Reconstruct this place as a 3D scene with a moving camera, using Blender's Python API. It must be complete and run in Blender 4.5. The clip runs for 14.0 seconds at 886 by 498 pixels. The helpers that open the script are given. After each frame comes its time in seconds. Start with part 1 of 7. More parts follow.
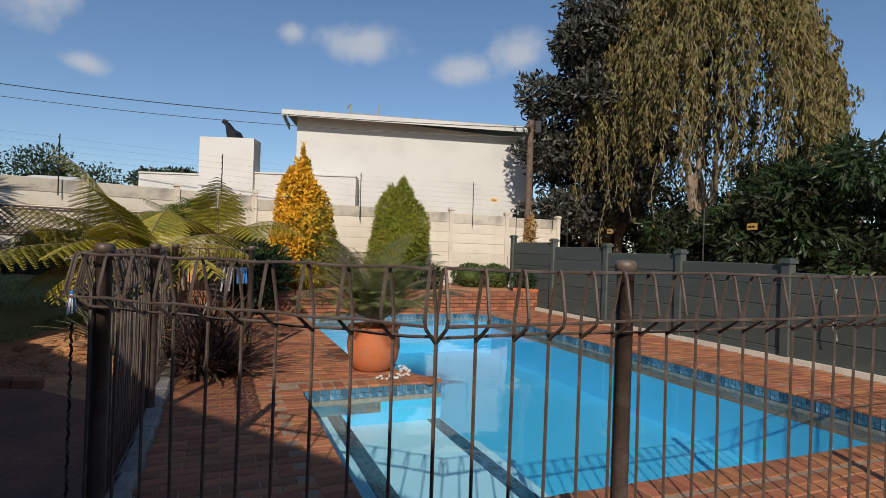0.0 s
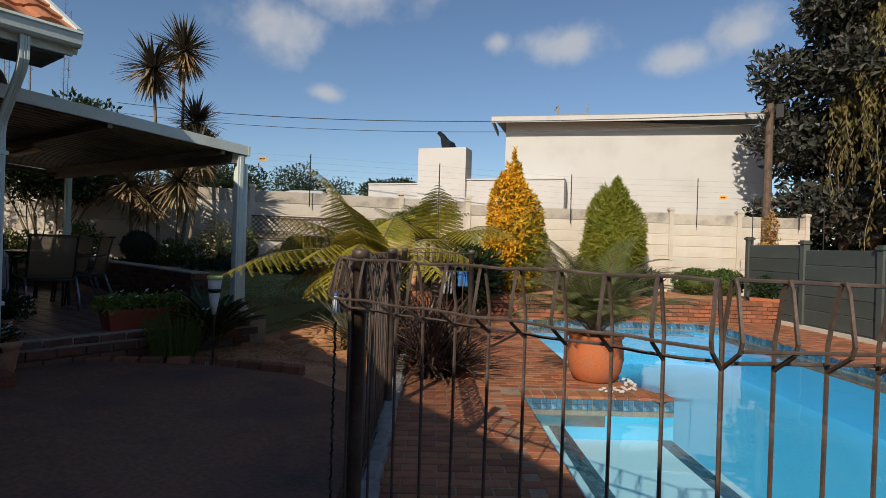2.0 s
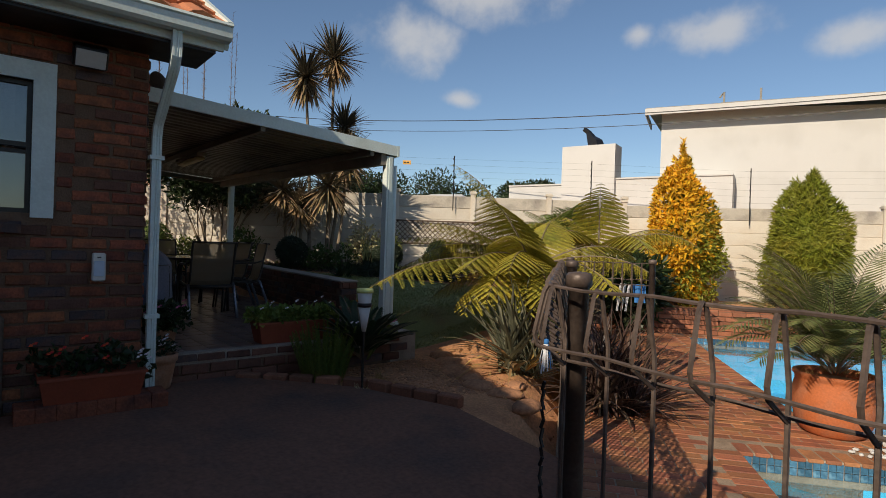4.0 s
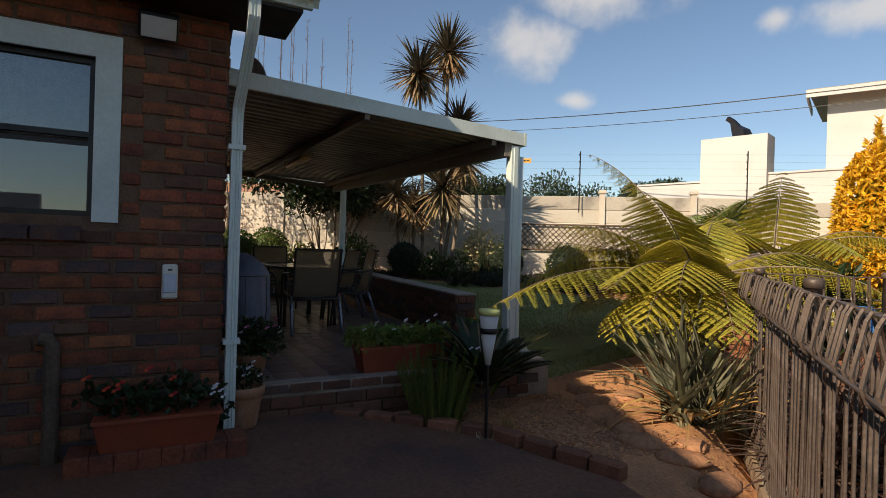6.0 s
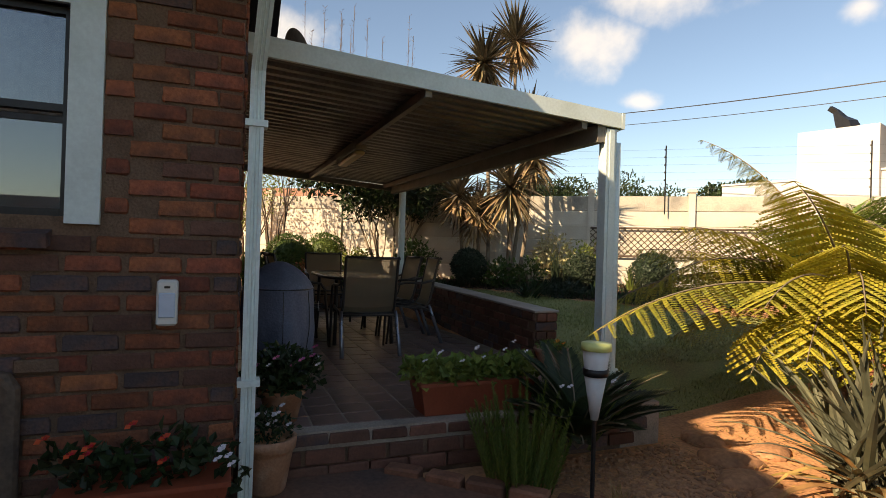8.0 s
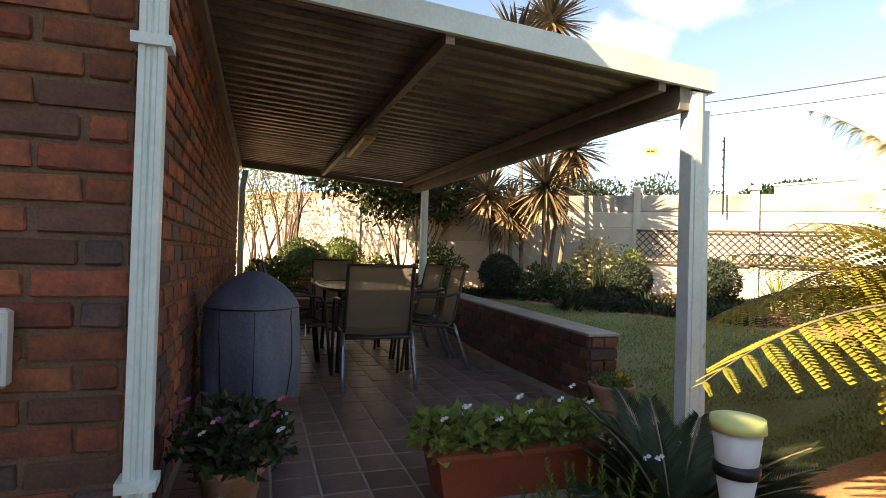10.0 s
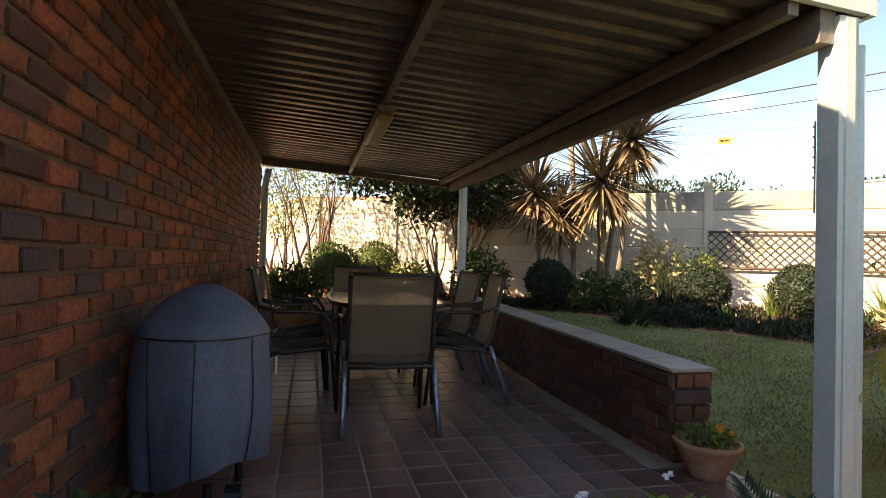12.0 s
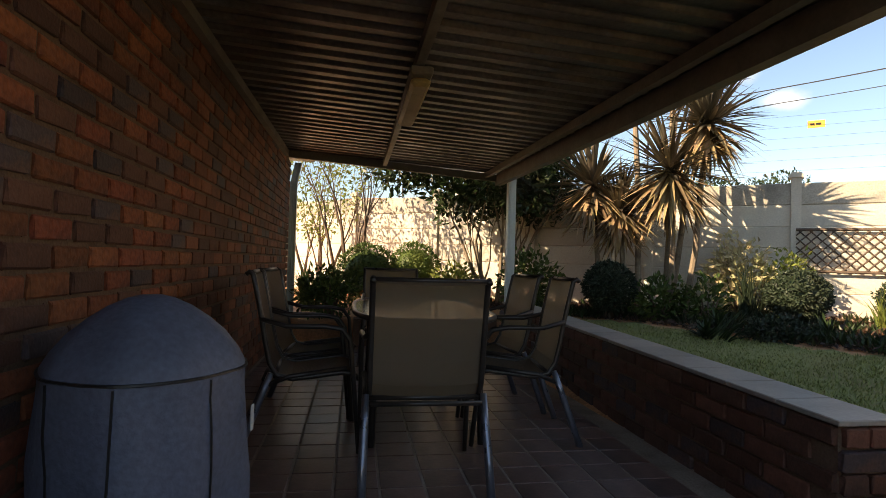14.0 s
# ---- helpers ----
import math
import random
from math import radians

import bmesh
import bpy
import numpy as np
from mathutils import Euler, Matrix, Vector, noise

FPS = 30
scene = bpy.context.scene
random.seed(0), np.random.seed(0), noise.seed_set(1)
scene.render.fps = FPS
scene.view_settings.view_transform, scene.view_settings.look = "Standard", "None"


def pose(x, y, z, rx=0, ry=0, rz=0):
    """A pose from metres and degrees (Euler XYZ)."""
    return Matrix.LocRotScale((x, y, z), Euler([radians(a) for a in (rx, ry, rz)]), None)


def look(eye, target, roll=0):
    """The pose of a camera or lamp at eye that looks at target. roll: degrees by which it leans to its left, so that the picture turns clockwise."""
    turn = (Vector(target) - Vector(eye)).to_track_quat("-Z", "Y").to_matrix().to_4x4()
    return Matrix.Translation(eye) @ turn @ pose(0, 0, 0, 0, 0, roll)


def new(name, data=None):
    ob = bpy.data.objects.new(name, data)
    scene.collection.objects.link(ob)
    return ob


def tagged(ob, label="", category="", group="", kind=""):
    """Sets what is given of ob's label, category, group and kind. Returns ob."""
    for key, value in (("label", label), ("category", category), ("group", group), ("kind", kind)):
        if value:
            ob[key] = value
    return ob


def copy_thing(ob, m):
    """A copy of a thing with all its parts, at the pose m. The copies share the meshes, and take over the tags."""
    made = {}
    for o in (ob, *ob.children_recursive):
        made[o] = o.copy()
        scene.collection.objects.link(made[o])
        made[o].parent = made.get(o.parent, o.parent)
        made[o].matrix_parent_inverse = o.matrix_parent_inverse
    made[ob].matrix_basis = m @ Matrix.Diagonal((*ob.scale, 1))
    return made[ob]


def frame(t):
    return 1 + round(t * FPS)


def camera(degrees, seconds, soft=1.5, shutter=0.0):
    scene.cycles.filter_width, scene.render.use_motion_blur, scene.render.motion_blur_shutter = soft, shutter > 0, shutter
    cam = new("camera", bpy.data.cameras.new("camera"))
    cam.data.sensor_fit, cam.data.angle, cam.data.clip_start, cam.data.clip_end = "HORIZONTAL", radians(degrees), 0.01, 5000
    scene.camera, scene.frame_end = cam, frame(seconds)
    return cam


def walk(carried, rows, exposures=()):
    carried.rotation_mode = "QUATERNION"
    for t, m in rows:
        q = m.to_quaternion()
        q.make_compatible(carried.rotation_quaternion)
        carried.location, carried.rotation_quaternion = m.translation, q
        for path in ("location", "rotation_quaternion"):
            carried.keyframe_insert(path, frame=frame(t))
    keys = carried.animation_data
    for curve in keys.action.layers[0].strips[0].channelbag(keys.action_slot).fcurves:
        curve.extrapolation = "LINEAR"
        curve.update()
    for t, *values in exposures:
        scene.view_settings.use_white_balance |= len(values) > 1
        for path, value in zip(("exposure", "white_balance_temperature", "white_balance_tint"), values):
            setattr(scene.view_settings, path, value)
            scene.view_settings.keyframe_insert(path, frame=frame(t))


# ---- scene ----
cam = camera(77.6, 14.0, soft=0.8)
METRES, EYE, TILT, LEAN, TURN = 6.2, 1.31, 0.0, 0.0, 15.9
ROWS = [
    (0.0, 0.0, 0.0, 0.0, -0.01, 0.21, -1.83),
    (0.5, -0.0086, 0.0025, 0.0002, 4.52, 0.13, -1.82),
    (1.0, -0.0159, 0.0078, 0.0007, 10.15, 0.02, -1.8),
    (1.5, -0.0207, 0.0123, 0.0012, 15.42, -0.04, -1.79),
    (2.0, -0.0321, 0.0212, 0.0008, 20.96, -0.12, -1.77),
    (2.5, -0.0538, 0.0434, 0.0018, 25.33, -0.17, -1.75),
    (3.0, -0.0828, 0.0651, 0.0059, 28.92, -0.24, -1.85),
    (5.5, -0.2367, 0.2223, 0.0105, 43.36, -0.13, -1.76),
    (6.0, -0.2725, 0.2472, 0.0114, 46.49, -0.08, -1.73),
    (6.5, -0.3023, 0.2663, 0.0116, 48.25, 0.03, -1.68),
    (7.0, -0.3335, 0.2922, 0.0111, 50.09, 0.16, -1.71),
    (7.5, -0.361, 0.316, 0.0116, 51.65, 0.2, -1.72),
    (8.0, -0.4009, 0.3386, 0.0141, 52.77, 0.29, -1.72),
    (10.5, -0.5714, 0.4729, 0.0149, 56.81, 0.93, -1.63),
    (11.0, -0.6001, 0.4985, 0.0135, 58.36, 1.03, -1.61),
    (11.5, -0.6309, 0.5231, 0.0152, 59.55, 1.08, -1.63),
    (12.0, -0.662, 0.5487, 0.0166, 60.64, 1.21, -1.58),
    (12.5, -0.6913, 0.5685, 0.0154, 62.19, 1.29, -1.54),
    (13.0, -0.7286, 0.5833, 0.015, 63.5, 1.37, -1.57),
    (13.5, -0.7533, 0.5939, 0.0147, 64.26, 1.38, -1.56),
    (14.0, -0.7837, 0.6077, 0.0146, 64.98, 1.41, -1.58),
]
EXPOSURES = [(0.0, -0.03, 6400, 10), (3.0, 0.02, 6800, 10), (5.3, 0.27, 7200, 11), (6.5, 0.54, 7800, 12), (7.5, 0.9, 8500, 13), (8.2, 1.18, 9000, 13), (10.3, 1.98, 9200, 14), (11.0, 1.95, 9200, 14), (12.0, 1.79, 9000, 14), (13.0, 1.52, 8800, 14), (14.0, 1.42, 8800, 14)]
walk(cam, [(t, pose(0, 0, EYE, TILT, LEAN, TURN) @ pose(METRES * x, METRES * y, METRES * z, 90 + pitch, roll, yaw)) for t, x, y, z, yaw, pitch, roll in ROWS], EXPOSURES)
# ---- light ----
SUN_AZ, SUN_EL = 165.6, 30.0  # turn from +y towards +x, and height, in degrees
world = bpy.data.worlds.new("world")
scene.world = world
world.use_nodes = True
wn, wl = world.node_tree.nodes, world.node_tree.links
wn.clear()
w_out = wn.new("ShaderNodeOutputWorld")
w_bg = wn.new("ShaderNodeBackground")
w_sky = wn.new("ShaderNodeTexSky")
w_sky.sky_type = "NISHITA"
w_sky.sun_disc = False
w_sky.sun_elevation, w_sky.sun_rotation = radians(SUN_EL), radians(SUN_AZ)
w_sky.dust_density, w_sky.air_density, w_sky.ozone_density = 0.3, 1.0, 4.0
w_bg.inputs["Strength"].default_value = 0.1
# soft white clouds: centre (degrees left of +y, height) and half sizes
w_co = wn.new("ShaderNodeTexCoord")
w_no = wn.new("ShaderNodeTexNoise")
w_no.inputs["Scale"].default_value, w_no.inputs["Detail"].default_value, w_no.inputs["Roughness"].default_value = 9.0, 6.0, 0.55
wl.new(w_co.outputs["Generated"], w_no.inputs["Vector"])
total = None
for az, el, hw, hh in ((26.0, 20.0, 6.6, 2.6), (32.0, 20.6, 2.6, 1.8), (8.5, 19.6, 4.2, 3.0), (14.5, 18.2, 4.4, 2.2), (55, 20.5, 6.0, 3.4), (47, 24.5, 8.0, 3.0), (49.5, 15.0, 2.2, 1.2), (88, 21, 7, 3), (-30, 24, 9, 4), (130, 26, 12, 5), (200, 30, 14, 6)):
    a, e = radians(az), radians(el)
    out_, right = Vector((-math.sin(a) * math.cos(e), math.cos(a) * math.cos(e), math.sin(e))), Vector((math.cos(a), math.sin(a), 0))
    sub = wn.new("ShaderNodeVectorMath")
    sub.operation = "SUBTRACT"
    sub.inputs[1].default_value = out_
    rot = wn.new("ShaderNodeVectorRotate")
    rot.rotation_type = "Z_AXIS"
    rot.inputs["Angle"].default_value = -a
    mul = wn.new("ShaderNodeVectorMath")
    mul.operation = "MULTIPLY"
    mul.inputs[1].default_value = (1 / radians(hw), 0.6 / radians(hw), 1 / radians(hh))
    ln_ = wn.new("ShaderNodeVectorMath")
    ln_.operation = "LENGTH"
    fall = wn.new("ShaderNodeMapRange")
    fall.inputs[1].default_value, fall.inputs[2].default_value, fall.inputs[3].default_value, fall.inputs[4].default_value = 0.1, 1.35, 1.0, 0.0
    wl.new(w_co.outputs["Generated"], sub.inputs[0])
    wl.new(sub.outputs[0], rot.inputs["Vector"])
    wl.new(rot.outputs[0], mul.inputs[0])
    wl.new(mul.outputs[0], ln_.inputs[0])
    wl.new(ln_.outputs["Value"], fall.inputs[0])
    if total is None:
        total = fall.outputs[0]
    else:
        mx_ = wn.new("ShaderNodeMath")
        mx_.operation = "MAXIMUM"
        wl.new(total, mx_.inputs[0])
        wl.new(fall.outputs[0], mx_.inputs[1])
        total = mx_.outputs[0]
w_amp = wn.new("ShaderNodeMapRange")
w_amp.inputs[1].default_value, w_amp.inputs[2].default_value, w_amp.inputs[3].default_value, w_amp.inputs[4].default_value = 0.25, 0.75, -0.42, 0.42
wl.new(w_no.outputs["Fac"], w_amp.inputs[0])
w_add = wn.new("ShaderNodeMath")
w_add.operation = "ADD"
wl.new(total, w_add.inputs[0])
wl.new(w_amp.outputs[0], w_add.inputs[1])
w_ra = wn.new("ShaderNodeMapRange")
w_ra.interpolation_type = "SMOOTHSTEP"
w_ra.inputs[1].default_value, w_ra.inputs[2].default_value, w_ra.inputs[3].default_value, w_ra.inputs[4].default_value = 0.3, 0.95, 0.0, 0.7
wl.new(w_add.outputs[0], w_ra.inputs[0])
w_mix = wn.new("ShaderNodeMix")
w_mix.data_type = "RGBA"
w_mix.inputs[7].default_value = (5.6, 5.7, 5.9, 1)
wl.new(w_ra.outputs[0], w_mix.inputs[0])
wl.new(w_sky.outputs["Color"], w_mix.inputs[6])
wl.new(w_mix.outputs[2], w_bg.inputs["Color"])
wl.new(w_bg.outputs["Background"], w_out.inputs["Surface"])
sun = new("sun", bpy.data.lights.new("sun", "SUN"))
sun.data.energy, sun.data.angle, sun.data.color = 4.2, radians(0.53), (1.0, 0.89, 0.74)
_s = Vector((math.sin(radians(SUN_AZ)) * math.cos(radians(SUN_EL)), math.cos(radians(SUN_AZ)) * math.cos(radians(SUN_EL)), math.sin(radians(SUN_EL))))
sun.matrix_world = look(_s * 40, (0, 0, 0))


# ---- materials ----
def mat(name, colour, rough=0.7, vary=0.25, scale=6.0, bump=0.15, fine=60.0, metal=0.0, second=None, rand=0.0, spec=0.5, amount=0.5, hue=0.0, trans=0.0, island=False):
    """A paint with coarse stains, fine grain and relief. second: the stain's colour. rand: spread of brightness from piece to piece."""
    m = bpy.data.materials.new(name)
    m.use_nodes = True
    nt = m.node_tree
    N, L = nt.nodes, nt.links
    b = N["Principled BSDF"]
    b.inputs["Roughness"].default_value, b.inputs["Metallic"].default_value = rough, metal
    b.inputs["Specular IOR Level"].default_value = spec
    co = N.new("ShaderNodeTexCoord")
    n1, n2 = N.new("ShaderNodeTexNoise"), N.new("ShaderNodeTexNoise")
    n1.inputs["Scale"].default_value, n1.inputs["Detail"].default_value = scale, 4
    n2.inputs["Scale"].default_value, n2.inputs["Detail"].default_value = fine, 3
    L.new(co.outputs["Object"], n1.inputs["Vector"])
    L.new(co.outputs["Object"], n2.inputs["Vector"])
    ramp = N.new("ShaderNodeMapRange")
    ramp.inputs[1].default_value, ramp.inputs[2].default_value = 0.62 - amount * 0.3, 0.62 + amount * 0.15
    L.new(n1.outputs["Fac"], ramp.inputs[0])
    mix = N.new("ShaderNodeMix")
    mix.data_type = "RGBA"
    mix.inputs[6].default_value = (*colour, 1)
    s = second or tuple(c * (1 - vary) for c in colour)
    mix.inputs[7].default_value = (*s, 1)
    L.new(ramp.outputs[0], mix.inputs[0])
    hsv = N.new("ShaderNodeHueSaturation")
    L.new(mix.outputs[2], hsv.inputs["Color"])
    g = N.new("ShaderNodeMapRange")
    g.inputs[1].default_value, g.inputs[2].default_value = 0.3, 0.7
    g.inputs[3].default_value, g.inputs[4].default_value = 1 - vary * 0.6, 1 + vary * 0.6
    L.new(n2.outputs["Fac"], g.inputs[0])
    if rand > 0 or hue > 0:
        if island:
            o = N.new("ShaderNodeNewGeometry")
            src = o.outputs["Random Per Island"]
        else:
            o = N.new("ShaderNodeObjectInfo")
            src = o.outputs["Random"]
        r = N.new("ShaderNodeMapRange")
        r.inputs[3].default_value, r.inputs[4].default_value = 1 - rand, 1 + rand
        L.new(src, r.inputs[0])
        mu = N.new("ShaderNodeMath")
        mu.operation = "MULTIPLY"
        L.new(g.outputs[0], mu.inputs[0])
        L.new(r.outputs[0], mu.inputs[1])
        L.new(mu.outputs[0], hsv.inputs["Value"])
        if hue > 0:
            wn_ = N.new("ShaderNodeTexWhiteNoise")
            wn_.noise_dimensions = "1D"
            L.new(src, wn_.inputs["W"])
            h = N.new("ShaderNodeMapRange")
            h.inputs[3].default_value, h.inputs[4].default_value = 0.5 - hue, 0.5 + hue
            L.new(wn_.outputs["Value"], h.inputs[0])
            L.new(h.outputs[0], hsv.inputs["Hue"])
    else:
        L.new(g.outputs[0], hsv.inputs["Value"])
    L.new(hsv.outputs["Color"], b.inputs["Base Color"])
    rr = N.new("ShaderNodeMapRange")
    rr.inputs[3].default_value, rr.inputs[4].default_value = max(rough - 0.12, 0.03), min(rough + 0.12, 1)
    L.new(n1.outputs["Fac"], rr.inputs[0])
    L.new(rr.outputs[0], b.inputs["Roughness"])
    if bump > 0:
        bp = N.new("ShaderNodeBump")
        bp.inputs["Strength"].default_value, bp.inputs["Distance"].default_value = bump, 0.01
        L.new(n2.outputs["Fac"], bp.inputs["Height"])
        L.new(bp.outputs["Normal"], b.inputs["Normal"])
    if trans > 0:
        tr = N.new("ShaderNodeBsdfTranslucent")
        L.new(hsv.outputs["Color"], tr.inputs["Color"])
        ms = N.new("ShaderNodeMixShader")
        ms.inputs[0].default_value = trans
        L.new(b.outputs[0], ms.inputs[1])
        L.new(tr.outputs[0], ms.inputs[2])
        L.new(ms.outputs[0], N["Material Output"].inputs["Surface"])
    return m


M = {}
M["soil"] = mat("red_soil", (0.58, 0.28, 0.13), 0.95, 0.4, 2.2, 0.6, 45, second=(0.38, 0.175, 0.085))
M["lawn"] = mat("lawn_soil", (0.25, 0.25, 0.085), 0.95, 0.4, 1.6, 0.5, 60, second=(0.24, 0.19, 0.075))
M["grass"] = mat("grass", (0.28, 0.3, 0.1), 0.7, 0.3, 1.2, 0, 30, second=(0.36, 0.31, 0.13), rand=0.3, trans=0.25, island=True)
M["path"] = mat("path_paving", (0.19, 0.085, 0.05), 0.85, 0.35, 1.7, 0.4, 35, second=(0.1, 0.06, 0.045))
M["brick_face"] = mat("face_brick", (0.27, 0.078, 0.033), 0.8, 0.4, 7, 0.8, 45, second=(0.12, 0.045, 0.03), rand=0.35, hue=0.008)
M["brick_blue"] = mat("burnt_brick", (0.075, 0.05, 0.05), 0.7, 0.35, 9, 0.4, 70, second=(0.15, 0.07, 0.045), rand=0.3)
M["mortar"] = mat("mortar", (0.17, 0.1, 0.062), 0.95, 0.3, 8, 0.5, 90)
M["paver"] = mat("brick_paver", (0.36, 0.135, 0.06), 0.8, 0.25, 5, 0.3, 60, second=(0.24, 0.095, 0.05), rand=0.28, hue=0.01)
M["paver_joint"] = mat("paver_joint", (0.34, 0.24, 0.16), 0.95, 0.3, 7, 0.3, 80)
M["patio_tile"] = mat("quarry_tile", (0.21, 0.115, 0.09), 0.35, 0.25, 3, 0.12, 50, second=(0.11, 0.066, 0.054), rand=0.16)
M["grout"] = mat("grout", (0.36, 0.28, 0.22), 0.9, 0.3, 6, 0.2, 80)
M["white_wall"] = mat("white_plaster", (0.58, 0.57, 0.545), 0.85, 0.06, 0.8, 0.15, 40, second=(0.52, 0.51, 0.485))
M["white_paint"] = mat("white_paint", (0.66, 0.74, 0.7), 0.45, 0.1, 4, 0.05, 50, second=(0.58, 0.65, 0.6))
M["precast"] = mat("precast_concrete", (0.64, 0.585, 0.49), 0.85, 0.14, 1.5, 0.25, 45, second=(0.56, 0.48, 0.38), rand=0.07, amount=0.6)
M["precast_top"] = mat("stained_concrete", (0.5, 0.45, 0.37), 0.9, 0.3, 2.4, 0.3, 45, second=(0.3, 0.27, 0.23), rand=0.1)
M["green_wall"] = mat("green_wall_paint", (0.06, 0.075, 0.068), 0.75, 0.2, 1.4, 0.15, 45, second=(0.085, 0.095, 0.085), rand=0.1)
M["fence"] = mat("bronze_metal", (0.1, 0.072, 0.058), 0.5, 0.3, 9, 0.15, 70, metal=0.25, second=(0.16, 0.12, 0.1))
M["roof_under"] = mat("roof_sheet_under", (0.16, 0.14, 0.12), 0.42, 0.3, 3, 0.1, 40, metal=0.3, second=(0.085, 0.075, 0.065))
M["beam"] = mat("painted_beam", (0.22, 0.19, 0.155), 0.55, 0.2, 5, 0.1, 40)
M["dark_steel"] = mat("dark_steel", (0.022, 0.02, 0.02), 0.4, 0.3, 8, 0.05, 60, metal=0.3)
M["terracotta"] = mat("terracotta", (0.48, 0.135, 0.045), 0.75, 0.2, 7, 0.25, 60, second=(0.4, 0.15, 0.075))
M["terracotta_pale"] = mat("pale_terracotta", (0.42, 0.19, 0.1), 0.8, 0.2, 8, 0.3, 60, second=(0.5, 0.3, 0.2))
M["plastic_red"] = mat("red_plastic", (0.3, 0.06, 0.025), 0.5, 0.15, 6, 0.05, 60)
M["roof_tile"] = mat("clay_roof_tile", (0.52, 0.19, 0.08), 0.75, 0.25, 3, 0.2, 40, second=(0.4, 0.14, 0.07), rand=0.2)
M["pool_plaster"] = mat("pool_plaster", (0.08, 0.52, 0.82), 0.6, 0.08, 0.9, 0, 30, second=(0.11, 0.57, 0.86))
M["pool_shelf"] = mat("pool_shelf_plaster", (0.5, 0.78, 0.9), 0.6, 0.06, 0.9, 0, 30)
M["pool_tile"] = mat("blue_mosaic", (0.05, 0.14, 0.22), 0.25, 0.3, 20, 0, 60, second=(0.12, 0.25, 0.34), rand=0.5)
M["bark"] = mat("bark", (0.14, 0.095, 0.065), 0.9, 0.35, 7, 0.6, 40, second=(0.07, 0.05, 0.04))
M["bark_pale"] = mat("pale_bark", (0.25, 0.19, 0.13), 0.9, 0.3, 7, 0.5, 40, second=(0.14, 0.1, 0.075))
M["stone"] = mat("garden_rock", (0.44, 0.215, 0.11), 0.9, 0.4, 5, 0.9, 30, second=(0.27, 0.14, 0.08))
M["concrete"] = mat("concrete", (0.3, 0.28, 0.25), 0.9, 0.25, 5, 0.3, 40)


def leafmat(name, colour, second, rand=0.35, rough=0.5, trans=0.3, hue=0.02):
    return mat(name, colour, rough, 0.15, 1.5, 0, 20, second=second, rand=rand, trans=trans, hue=hue, island=True, spec=0.3)


